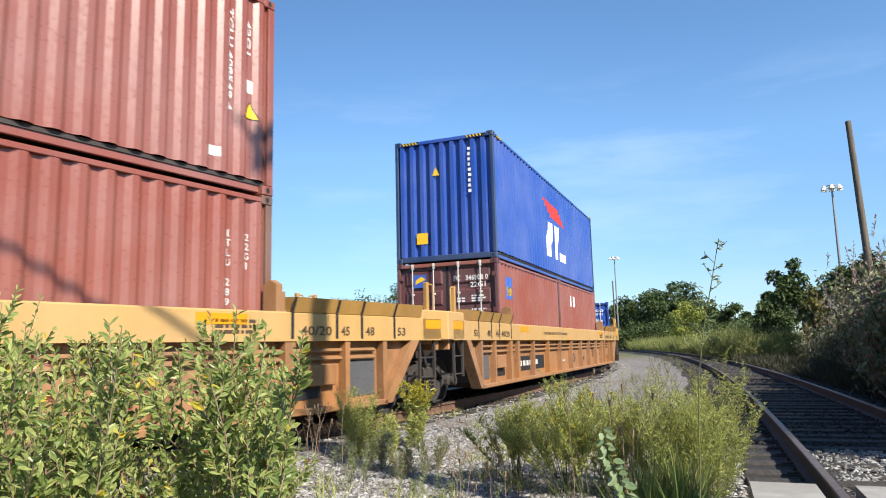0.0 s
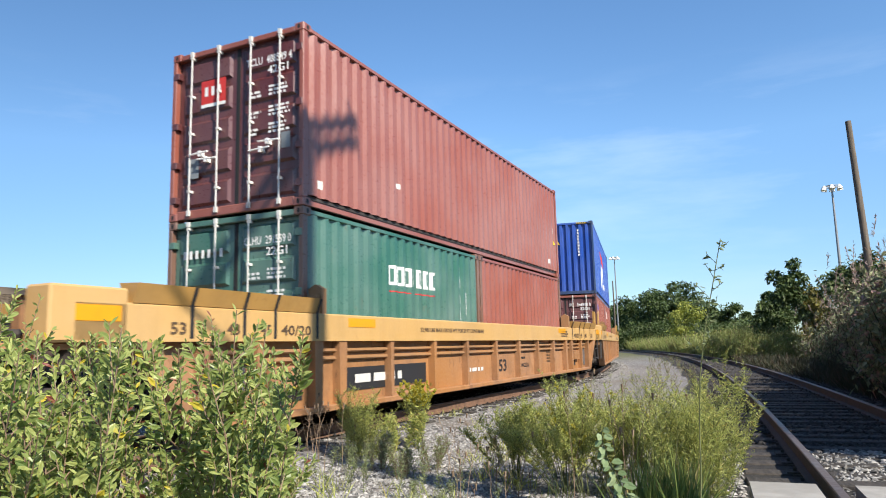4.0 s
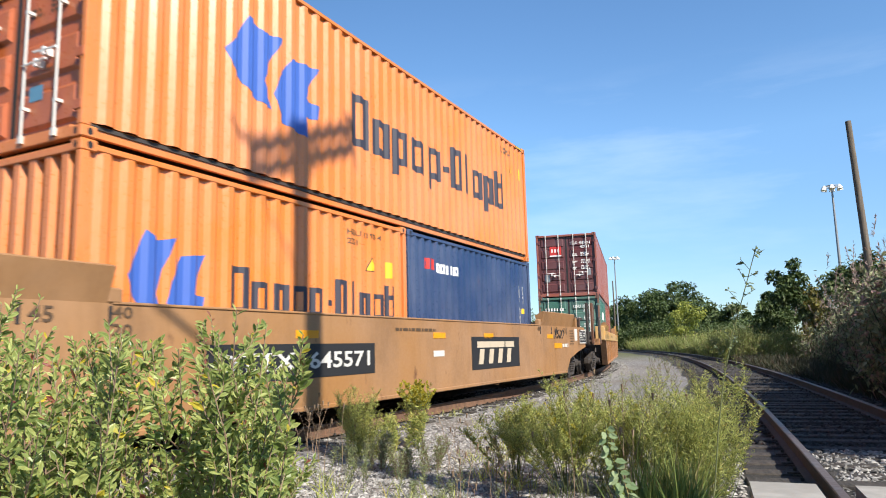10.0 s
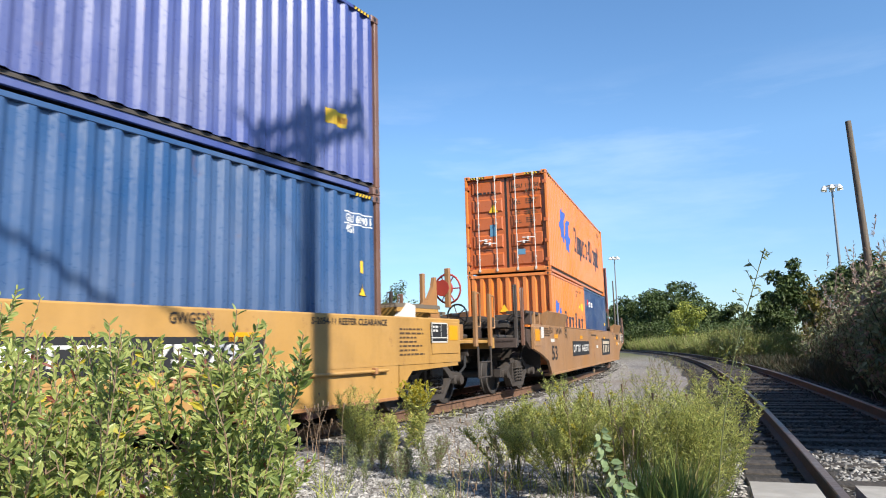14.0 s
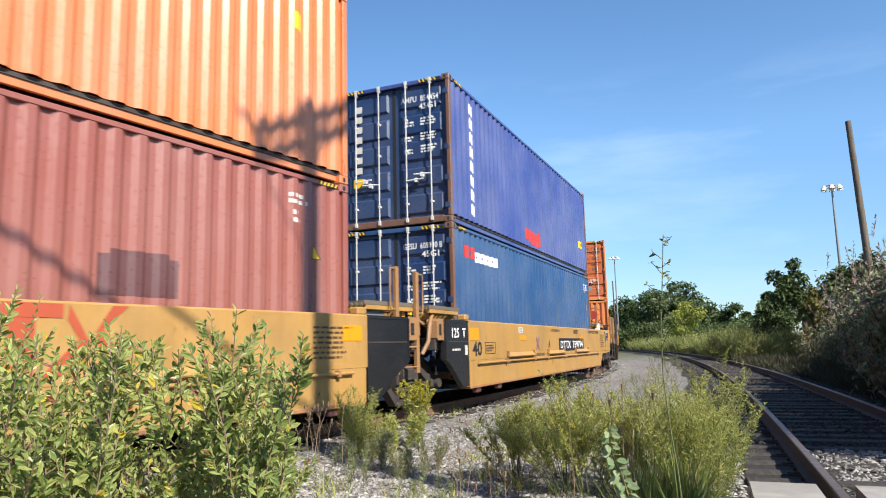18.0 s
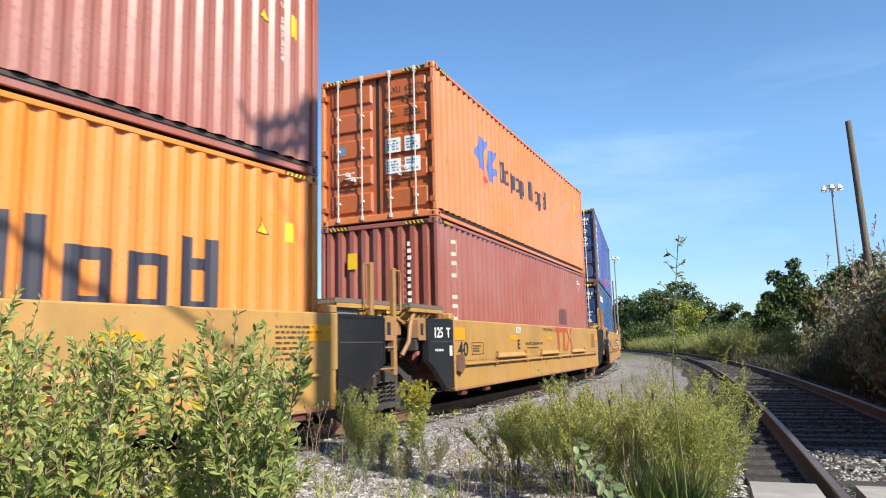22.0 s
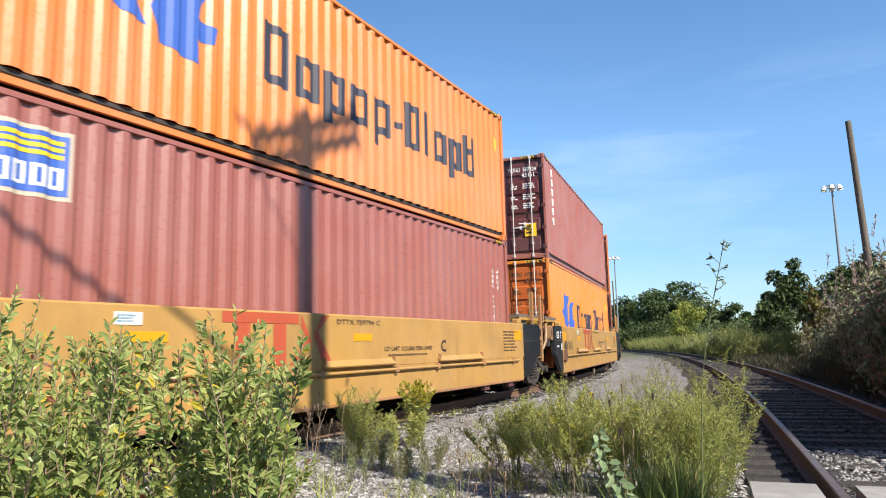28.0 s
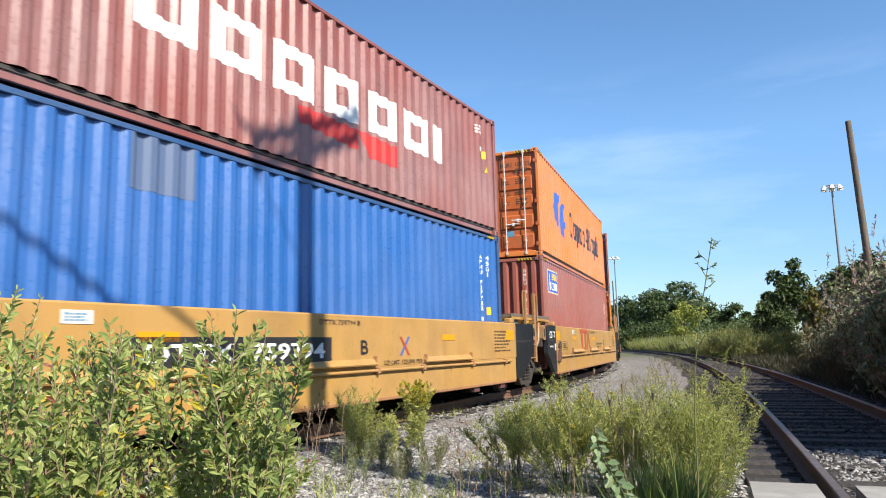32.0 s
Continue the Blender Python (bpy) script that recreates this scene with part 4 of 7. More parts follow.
def end_deck(root, x0, x1, mat, free, board_z=1.60, grate=None):
    """The end platform over a truck, from the body at x0 to x1."""
    d = 1 if x1 > x0 else -1
    part("centre_sill", Build().box(x0 - d * 0.9, x1 - d * 0.05, -0.36, 0.36, 0.80, 1.12, 0.02).prism("y", [(x0 - d * 1.3, 0.55), (x0 - d * 1.3, 1.40), (x0, 1.40), (x0 + d * 0.5, 1.12), (x0 + d * 0.5, 0.82)], -0.30, 0.30), STEEL, root, "heavy rusty centre sill over the truck")
    part("end_bulkhead", Build().box(x0 - d * 1.0, x0 - d * 0.94, -1.3, 1.3, 0.35, 1.45), STEEL, root)
    part("deck_plate", Build().box(x0 + d * 0.05, x1, -1.36, 1.36, 1.06, 1.12, 0.01).box(x1 - d * 0.08, x1, -1.42, 1.42, 0.96, 1.16, 0.01), mat, root, "end platform plate")
    gb = part("running_board", grate_board(x0 - d * 0.9, x1 - d * 0.35, -0.55, 0.55, board_z), grate or GRATE, root, "weathered open-grate running board")
    for x in (x0 - d * 0.7, x0 + d * 0.2, x1 - d * 0.5):
        for s in (-1, 1):
            part("board_bracket", Build().box(x - 0.03, x + 0.03, s * 0.40, s * 0.52, 1.10, board_z - 0.03), mat, gb)
    for z, y in ((1.20, -0.9), (1.30, 0.7)):
        part("brake_pipe", Build().cyl((x0 - d * 0.4, y, z), (x1 - d * 0.2, y, z), 0.045, 8), STEEL, root)
    pipes = Build().tube([(x0, -1.1, 1.2), (x0 + d * 0.3, -1.15, 1.0), (x0 + d * 0.5, -1.15, 0.7)], 0.03, 7)
    part("brake_pipe", pipes, STEEL, root)


def long_well(label, rear_free, front_free, marks=True, seed=0):
    """An ochre well wagon with ribbed sides, 19.3 m between trucks."""
    root = thing("well_car", label, "rail car", "wagons of the train")
    for s in (-1, 1):
        part("side_beam", Build().prism("x", [(s * 1.36, 1.12), (s * 1.50, 1.12), (s * 1.50, 1.455), (s * 1.47, 1.475), (s * 1.36, 1.475)], -9.55, 9.55), OCHRE_TOP, root, "pale ochre top beam of the well side")
        pn = Build()
        pn.prism("y", [(-8.78, 1.12), (-8.05, 0.26), (8.05, 0.26), (8.78, 1.12)], s * 1.32, s * 1.36)
        part("side_plate", pn, OCHRE, root, "rust-stained ochre side plate")
        part("bottom_flange", Build().box(-8.10, 8.10, s * 1.28, s * 1.50, 0.22, 0.30, 0.012), OCHRE, root)
        for e in (-1, 1):
            part("end_gusset", Build().prism("y", [(e * 8.70, 1.12), (e * 8.92, 1.12), (e * 8.20, 0.24), (e * 8.00, 0.24)], s * 1.30, s * 1.50), OCHRE, root)
        xs = [0.18, -1.34, 1.62, -2.74, 3.0, -4.22, 4.35, -5.55, 5.55, -6.10, 6.15, -7.22, 7.22, -8.05, 8.05]
        for x in xs:
            w = 0.09 if abs(x) in (5.55, 6.10, 6.15) else 0.05
            part("rib", Build().prism("y", [(x - w, 1.12), (x + w, 1.12), (x + w * 0.8, 0.29), (x - w * 0.8, 0.29)], s * 1.345, s * 1.485), OCHRE, root)
        for z in (1.00, 0.895):
            part("side_pipe", Build().cyl((-7.9, s * 1.40, z), (7.9, s * 1.40, z), 0.026, 7), TAN, root)
        for e in (-1, 1):
            cuts = [6.16, 6.98, 7.50, 8.26, 8.98]
            for a, b_ in zip(cuts[:-1], cuts[1:]):
                fl = Build().prism("x", [(s * 1.38, 1.475), (s * 1.49, 1.475), (s * 1.56, 1.655), (s * 1.30, 1.665)], e * (a + 0.012), e * (b_ - 0.012))
                part("guide_block", fl, YELLOW, root, "yellow flared container guide")
            for a in cuts[:-1]:
                st = Build().add([(e * (a + w), s * y, z) for y, z in ((1.503, 1.15), (1.504, 1.46), (1.501, 1.478), (1.564, 1.652)) for w in (-0.02, 0.03)], [(0, 1, 3, 2), (2, 3, 5, 4), (4, 5, 7, 6)])
                part("black_stripe", st, INK, root)
            part("corner_guide", Build().prism("x", [(s * 1.25, 1.47), (s * 1.47, 1.47), (s * 1.47, 1.80), (s * 1.36, 1.86), (s * 1.25, 1.80)], e * 5.92, e * 6.02).box(e * 6.02, e * 6.10, s * 1.30, s * 1.44, 1.47, 1.72), TAN, root)
            part("end_box", Build().box(e * 9.02, e * 9.78, s * 1.18, s * 1.50, 1.12, 1.60, 0.02), OCHRE_TOP, root)
            part("amber_reflector", Build().box(e * 9.10, e * 9.55, s * 1.497, s * 1.506, 1.30, 1.44), AMBER_TAPE, root)
            part("grey_plate", Build().box(e * 7.34, e * 7.94, s * 1.36, s * 1.375, 0.38, 0.92), GREY_PLATE, root, "dark grey inspection plate")
            part("access_panel", Build().box(e * 6.45, e * 7.02, s * 1.36, s * 1.46, 0.56, 0.82, 0.01), OCHRE, root)
            part("access_recess", Build().box(e * 6.30, e * 6.80, s * 1.362, s * 1.372, 0.40, 0.56), INK, root)
            part("amber_reflector", Build().box(e * 4.75, e * 5.45, s * 1.497, s * 1.506, 1.31, 1.43), AMBER_TAPE, root)
    for x0, x1, word in ((6.30, 6.88, "40/20"), (7.06, 7.24, "45"), (7.58, 7.78, "48"), (8.34, 8.54, "53")):
        part("lettering", text_mesh(word, x0, x1, 1.19, 1.31, -1.506), FADED_INK, root)
        part("lettering", text_mesh(word, -x0 - (x1 - x0), -x0, 1.19, 1.31, -1.506), FADED_INK, root)
    part("lettering", text_mesh("53", 0.56, 1.02, 0.46, 0.72, -1.366), INK, root)
    part("lettering", text_mesh("LWG33A", 1.92, 2.55, 0.50, 0.60, -1.366), INK, root)
    part("print", bars(Build(), 1.95, 2.30, 0.68, 0.76, -1.366, 1, seed + 9), INK, root)
    part("lettering", text_mesh("52,900 LBS MAX GROSS WT FOR 20 FT CONTAINER", -3.32, -0.57, 1.25, 1.335, -1.506), FADED_INK, root)
    part("print", bars(bars(Build(), 5.0, 5.75, 1.2, 1.38, -1.506, 3, seed + 4), 4.0, 4.75, 0.55, 0.85, -1.366, 4, seed + 5), FADED_INK, root)
    part("number_board", Build().box(-5.3, -2.9, -1.36, -1.372, 0.44, 0.76), INK, root, "black number board")
    part("print", bars(Build(), -5.1, -3.1, 0.50, 0.70, -1.376, 1, seed), OFF_WHITE, root)
    part("print", bars(Build(), -1.2, -0.2, 0.5, 0.62, -1.366, 1, seed + 2), OFF_WHITE, root)
    well_floor(root, 7.9, STEEL)
    for e, free in ((-1, rear_free), (1, front_free)):
        end_deck(root, e * 9.15, e * (11.55 if free else 9.60), OCHRE, free)
        if free:
            coupler(root, e * 11.15, e)
            for s in (-1, 1):
                stanchion(root, e * 11.45, s, 1.0, 1.86, STEEL, e)
                stanchion(root, e * 10.95, s, 1.0, 1.84, RUSTY_POST, e)
        else:
            for s in (-1, 1):
                stanchion(root, e * 9.28, s, 1.1, 2.05, YELLOW, e)
                ld = Build()
                for z in (0.55, 0.85, 1.15, 1.45):
                    ld.cyl((e * 9.0, s * 1.44, z), (e * 9.42, s * 1.44, z), 0.013, 6)
                ld.box(e * 8.98, e * 9.02, s * 1.42, s * 1.46, 0.5, 1.6).box(e * 9.40, e * 9.44, s * 1.42, s * 1.46, 0.5, 1.6)
                part("ladder", ld, STEEL, root)
    return root


def smooth_well():
    """A tan well wagon with plain plate sides, 19.3 m between trucks."""
    root = thing("well_car", "weathered tan well car with smooth plate sides and black number board", "rail car", "wagons of the train")
    for s in (-1, 1):
        pl = Build().prism("y", [(-9.86, 0.92), (-9.0, 0.78), (-8.3, 0.62), (-7.95, 0.29), (7.95, 0.29), (8.3, 0.62), (9.0, 0.78), (9.86, 0.92), (9.86, 1.40), (9.78, 1.475), (-9.78, 1.475), (-9.86, 1.40)], s * 1.44, s * 1.50)
        part("side_plate", pl, TAN, root, "dusty tan side plate with scuffs")
        part("top_flange", Build().box(-5.9, 5.9, s * 1.32, s * 1.515, 1.462, 1.492, 0.008), TAN, root)
        part("bottom_flange", Build().box(-7.95, 7.95, s * 1.30, s * 1.515, 0.25, 0.31, 0.01), TAN, root)
        for e in (-1, 1):
            part("guide_flare", Build().prism("x", [(s * 1.42, 1.475), (s * 1.50, 1.475), (s * 1.60, 1.80), (s * 1.56, 1.82), (s * 1.36, 1.72)], e * 5.95, e * 8.55), TAN, root, "tan flared container guide plate")
            part("end_plate", Build().box(e * 9.15, e * 9.80, s * 1.497, s * 1.515, 0.98, 1.42, 0.008), TAN, root)
            part("corner_latch", Build().box(e * 5.80, e * 5.96, s * 1.40, s * 1.52, 1.47, 1.62, 0.02), TAN, root)
            for x0, x1 in ((5.9, 6.0), (7.2, 7.26), (8.0, 8.06), (6.74, 6.80)):
                part("size_mark", Build().box(e * x0, e * (x0 + 0.035), s * 1.499, s * 1.506, 1.27, 1.45), INK, root)
            for xb in (8.70, 9.25, 9.62):
                part("box_bracket", Build().box(e * xb, e * (xb + 0.1), s * 1.25, s * 1.42, 1.47, 1.75, 0.01), TAN if xb < 9.5 else RUST_DECK, root)
            part("hatch", Build().box(e * 9.20, e * 9.34, s * 1.516, s * 1.526, 1.34, 1.415, 0.004), RUST_DECK, root, "small rusty latch")
            part("lower_gusset", Build().prism("y", [(e * 9.86, 0.92), (e * 9.86, 1.36), (e * 10.25, 1.36), (e * 10.25, 1.10)], s * 1.36, s * 1.42), RUST_DECK, root)
            part("side_board", grate_board(e * 8.4, e * 10.05, s * 0.95, s * 1.38, 1.74), DARK_GRATE, root, "weathered open-grate running board")
            if e * s > 0:
                part("amber_reflector", Build().box(e * 9.33, e * 9.78, s * 1.517, s * 1.523, 1.10, 1.36), AMBER_TAPE, root)
    for e in (-1, 1):
        part("brake_rigging", Build().box(e * 8.75, e * 9.9, -0.95, 0.95, 1.40, 1.58, 0.02).cyl((e * 8.9, -1.0, 1.62), (e * 9.8, -1.0, 1.62), 0.09, 10).box(e * 9.2, e * 9.45, -0.9, -0.5, 1.58, 1.72, 0.02), STEEL, root, "dark brake cylinder and rigging")
    f = -1.507
    part("amber_reflector", Build().box(6.95, 7.58, -1.499, f, 0.91, 1.04), AMBER_TAPE, root)
    part("print", bars(Build(), 7.62, 8.2, 0.92, 1.03, f, 1, 44, 0.8), OFF_WHITE, root)
    for z0, z1, x0, x1, word in ((1.29, 1.43, -7.95, -7.72, "53"), (1.29, 1.43, -7.13, -6.90, "48"), (1.29, 1.43, -6.68, -6.46, "45"), (1.34, 1.45, -5.90, -5.68, "40"), (1.18, 1.29, -5.90, -5.68, "20"),
                                (1.29, 1.43, 7.70, 7.93, "53"), (1.29, 1.43, 6.98, 7.18, "48"), (1.34, 1.45, 5.70, 5.88, "40")):
        part("lettering", text_mesh(word, x0, x1, z0, z1, f), FADED_INK, root)
    part("lettering", text_mesh("53", -7.88, -7.17, 0.62, 0.98, f), INK, root)
    nb = part("number_board", Build().box(-4.76, -1.50, -1.499, -1.506, 0.66, 1.09), INK, root, "black painted number board")
    part("lettering", text_mesh("DTTX  645571", -4.62, -1.64, 0.77, 0.99, -1.509), OFF_WHITE, nb)
    tb = part("emblem_board", Build().box(1.90, 4.42, -1.499, -1.506, 0.56, 1.19), INK, root, "black board with a plain cream emblem")
    eb = Build()
    rect(eb, 2.15, 3.55, 0.98, 1.10, -1.509)
    for k in range(4):
        flat(eb, [(2.2 + k * 0.48, 0.66), (2.42 + k * 0.48, 0.66), (2.50 + k * 0.48, 0.95), (2.28 + k * 0.48, 0.95)], -1.509)
    rect(eb, 3.60, 4.10, 0.98, 1.10, -1.509)
    part("emblem", eb, GOLD_MARK, tb)
    part("print", bars(bars(bars(Build(), -8.72, -8.05, 1.2, 1.42, f, 4, 3), 8.30, 8.74, 0.98, 1.40, f, 6, 8, 0.4), -0.9, 0.7, 1.26, 1.34, f, 1, 9), FADED_INK, root)
    part("white_tape", Build().box(-7.95, -7.52, -1.499, -1.506, 1.07, 1.15).box(0.35, 0.75, -1.499, -1.506, 0.85, 0.95), OFF_WHITE, root)
    part("paper_label", Build().box(-9.08, -8.78, -1.499, -1.507, 1.16, 1.42), OFF_WHITE, root)
    part("paper_label", Build().box(8.78, 9.02, -1.499, -1.507, 1.10, 1.42), OFF_WHITE, root)
    for x in (-7.48, -3.3, 0.35, 2.5, 6.4):
        part("amber_reflector", Build().box(x, x + 0.46, -1.499, -1.506, 1.16, 1.26), AMBER_TAPE, root)
    pnl = part("stencil_panel", Build().box(9.20, 9.86, -1.517, -1.522, 1.02, 1.40), INK, root, "black stencil panel with white border")
    bd = Build()
    for a, b_, c, d in ((9.20, 9.86, 1.02, 1.045), (9.20, 9.86, 1.375, 1.40), (9.20, 9.225, 1.02, 1.40), (9.835, 9.86, 1.02, 1.40), (9.55, 9.565, 1.12, 1.40), (9.20, 9.86, 1.11, 1.125)):
        rect(bd, a, b_, c, d, -1.525)
    part("panel_border", bars(bars(bd, 9.27, 9.5, 1.16, 1.34, -1.525, 3, 1), 9.6, 9.8, 1.2, 1.34, -1.525, 2, 2), OFF_WHITE, pnl)
    gf = Build()
    for k in range(7):
        x = 7.02 + k * 0.11
        gf.tube([(x + 0.10 * math.sin(a * 1.1 + k), -1.504, 1.27 + 0.11 * math.cos(a * 0.9 + k * 2)) for a in range(6)], 0.013, 4)
    part("spray_scrawl", gf, INK, root, "black spray-paint scrawl")
    well_floor(root, 7.8, STEEL)
    for e in (-1, 1):
        end_deck(root, e * 9.3, e * 11.15, RUST_DECK, True, 1.62, DARK_GRATE)
        coupler(root, e * 11.05, e)
        for s in (-1, 1):
            stanchion(root, e * 11.08, s, 1.0, 2.26, STEEL if e < 0 else RUSTY_POST, e)
            stanchion(root, e * 10.50, s, 1.0, 2.24, RUSTY_POST if e < 0 else STEEL, e)
    part("hand_wheel", Build().ring((10.15, -0.55, 1.48), (1, 0, 0), 0.22, 0.018), STEEL, root)
    part("brake_stand", Build().box(9.95, 10.1, -0.7, -0.4, 1.1, 1.74, 0.02), TAN, root)
    return root


PAPER = {"A": -0.4, "E": 0.1, "D": -1.1, "C": -1.1, "B": -1.1}      # shift of the paper label along each unit


def short_well(letter, seed, front_free=False, rear_free=False, mark="emblem"):
    """One yellow unit of an articulated well wagon, 15.4 m between trucks."""
    root = thing("well_car", "yellow articulated well car unit with black end plates", "rail car", "wagons of the train")
    f = -1.507
    body_f, body_r = (7.97 if front_free else 6.15), (-7.97 if rear_free else -6.15)
    for s in (-1, 1):
        part("side_plate", Build().prism("x", [(s * 1.455, 0.76), (s * 1.50, 0.76), (s * 1.50, 1.455), (s * 1.48, 1.475), (s * 1.40, 1.475), (s * 1.40, 1.44), (s * 1.455, 1.44)], body_r, body_f), YELLOW, root, "yellow painted side plate")
        part("lower_plate", Build().prism("x", [(s * 1.43, 0.30), (s * 1.494, 0.30), (s * 1.494, 0.77), (s * 1.43, 0.77)], -6.12, 6.12), YELLOW, root, "yellow lower side plate")
        rod = part("release_rod", Build().cyl((-5.75, s * 1.535, 0.70), (5.8, s * 1.535, 0.70), 0.021, 8), YELLOW, root, "long yellow uncoupling rod")
        for x in (-4.1, -2.05, -0.9, 0.9, 2.2, 4.0, 5.5):
            part("rod_bracket", Build().box(x - 0.03, x + 0.03, s * 1.49, s * 1.565, 0.655, 0.745, 0.006), OCHRE, rod)
        for a, b_ in ((-4.05, -2.1), (-0.85, 0.85), (2.25, 3.95)):
            g = part("guard_plate", Build().prism("x", [(s * 1.495, 0.865), (s * 1.505, 0.865), (s * 1.575, 0.79), (s * 1.565, 0.772), (s * 1.495, 0.83)], a, b_), YELLOW, root, "sloping yellow guard above the rod")
            for x in (a + 0.01, b_ - 0.03):
                part("gusset", Build().prism("y", [(x, 0.76), (x + 0.02, 0.76), (x + 0.02, 0.90), (x, 0.90)], s * 1.495, s * 1.56), OCHRE, g)
        if letter in "EDC":
            part("lever_casting", Build().prism("y", [(-6.08, 0.60), (-5.94, 0.55), (-5.80, 0.64), (-5.80, 0.80), (-5.88, 0.88), (-6.06, 0.87)], s * 1.495, s * 1.56), RUSTY_POST, root, "rusty cast lever housing")
        part("bottom_flange", Build().box(-6.1, 6.1, s * 1.28, s * 1.50, 0.26, 0.315, 0.01), OCHRE, root)
        for x in (-5.6, -4.4, 4.3, 5.5):
            part("drop_bracket", Build().box(x - 0.11, x + 0.11, s * 1.36, s * 1.46, 0.17, 0.28, 0.01), DARK_RED, root)
        for e in (-1, 1):
            if (e == 1 and front_free) or (e == -1 and rear_free):
                part("end_plate", Build().prism("y", [(e * 6.15, 0.36), (e * 6.5, 0.66), (e * 7.9, 0.70), (e * 7.9, 0.76), (e * 6.15, 0.76)], s * 1.43, s * 1.49), YELLOW, root)
                part("end_cover", Build().box(e * 7.05, e * 7.90, s * 1.498, s * 1.515, 0.90, 1.42, 0.01), YELLOW, root)
            else:
                ep = part("end_plate", Build().prism("y", [(e * 6.16, 0.32), (e * 6.45, 0.32), (e * 7.0, 0.72), (e * 7.18, 0.80), (e * 7.18, 1.42), (e * 7.12, 1.465), (e * 6.16, 1.465)], s * 1.40, s * 1.495), BLACK, root, "black painted end plate")
                fr = part("end_frame", Build().prism("y", [(e * 7.18, 1.12), (e * 7.42, 1.12), (e * 7.46, 1.16), (e * 7.46, 1.43), (e * 7.42, 1.47), (e * 7.18, 1.47)], s * 1.28, s * 1.46), TAN, root, "tan jacking bracket with a slot")
                part("slot", Build().box(e * 7.28, e * 7.37, s * 1.462, s * 1.466, 1.20, 1.38, 0.01), RUBBER, fr)
                part("cross_frame", Build().box(e * 6.95, e * 7.12, s * 0.2, s * 1.36, 0.95, 1.44, 0.02), STEEL, root)
                part("plate_rim", Build().box(e * 6.17, e * 7.15, s * 1.495, s * 1.503, 1.425, 1.465).box(e * 7.14, e * 7.18, s * 1.495, s * 1.503, 0.82, 1.44), BLACK, ep)
                part("plate_seam", Build().box(e * 6.20, e * 7.12, s * 1.495, s * 1.501, 1.085, 1.105), STEEL, ep)
                part("brake_lever", Build().tube([(e * 7.55, s * 1.10, 1.50), (e * 7.30, s * 1.22, 1.34), (e * 7.05, s * 1.34, 1.02)], 0.03, 6), TAN, root, "bent tan brake lever")
                part("end_beam", Build().box(e * 6.9, e * 7.5, s * 0.55, s * 1.05, 1.46, 1.58, 0.015).box(e * 7.36, e * 7.5, s * 0.3, s * 1.12, 1.20, 1.46, 0.015), TAN, root, "rusty tan cross beam")
                if e == 1:
                    part("cover_plate", Build().prism("y", [(6.22, 1.485), (6.82, 1.485), (6.82, 1.63), (6.55, 1.63)], s * 1.05, s * 1.30), GALV, root, "pale galvanised sloping cover")
                if e == -1:
                    part("bent_pipe", Build().tube([(-7.1, s * 1.25, 1.56), (-7.35, s * 1.32, 1.52), (-7.52, s * 1.36, 1.35), (-7.58, s * 1.36, 1.1), (-7.70, s * 1.3, 0.9)], 0.035, 8), TAN, root, "bent tan brake pipe")
                    part("print", bars(Build(), -6.92, -6.5, 0.93, 0.99, s * 1.502, 1, seed), OFF_WHITE, ep)
                pf = part("step_edge", Build().box(e * 7.46, e * 7.9, s * 1.10, s * 1.14, 1.44, 1.60), BLACK, root, "black perforated step edge with yellow dots")
                dots = Build()
                for i in range(6):
                    for j in range(2):
                        x_, z_ = e * (7.50 + 0.07 * i), 1.48 + 0.07 * j
                        dots.add([(x_ + 0.025 * math.cos(q), s * 1.143, z_ + 0.025 * math.sin(q)) for q in (0.0, 1.05, 2.09, 3.14, 4.19, 5.24)], [tuple(range(6))])
                part("dot_pattern", dots, MARK_YELLOW, pf)
                if s == -1 and e == -1:
                    part("lettering", text_mesh("125  T", -6.92, -6.30, 1.16, 1.33, -1.500), WHITE, ep)
                    part("paper_label", Build().box(-6.33, -6.22, -1.494, -1.500, 0.86, 1.03), OFF_WHITE, ep)
                part("corner_latch", Build().box(e * 6.0, e * 6.2, s * 1.30, s * 1.46, 1.47, 1.58, 0.02), YELLOW, root)
    # print on the near side
    part("lettering", text_mesh("40", -5.98, -5.50, 0.83, 1.10, f), INK, root)
    lx, ld, lz = {"A": (-0.61, -2.51, 0.74), "E": (-2.5, -1.99, 1.0), "D": (2.33, 0.44, 1.0), "C": (2.46, 0.62, 0.96), "B": (0.60, 1.10, 0.76)}[letter]
    part("lettering", text_mesh(letter, lx - 0.09, lx + 0.09, 0.93, 1.13, f), INK, root)
    part("lettering", text_mesh("LD LMT 123,000 PER UNIT", ld, ld + 1.45, lz, lz + 0.075, f), FADED_INK, root)
    part("print", bars(bars(Build(), ld + 0.1, ld + 1.3, lz - 0.075, lz - 0.03, f, 1, seed), *((6.15, 6.85) if front_free else (5.05, 5.85)), 0.88, 1.32, f, 7, seed + 1, 0.4), FADED_INK, root)
    part("stencil_box", Build().box(-5.32, -4.72, f, -1.499, 0.86, 0.87).box(-5.32, -4.72, f, -1.499, 1.07, 1.08).box(-5.32, -5.31, f, -1.499, 0.86, 1.08).box(-4.73, -4.72, f, -1.499, 0.86, 1.08), FADED_INK, root)
    part("print", bars(Build(), -5.26, -4.8, 0.90, 1.04, f, 3, seed + 5), FADED_INK, root)
    if not front_free:
        part("amber_reflector", Build().box(5.62, 6.02, -1.499, f, 1.12, 1.32), AMBER_TAPE, root)
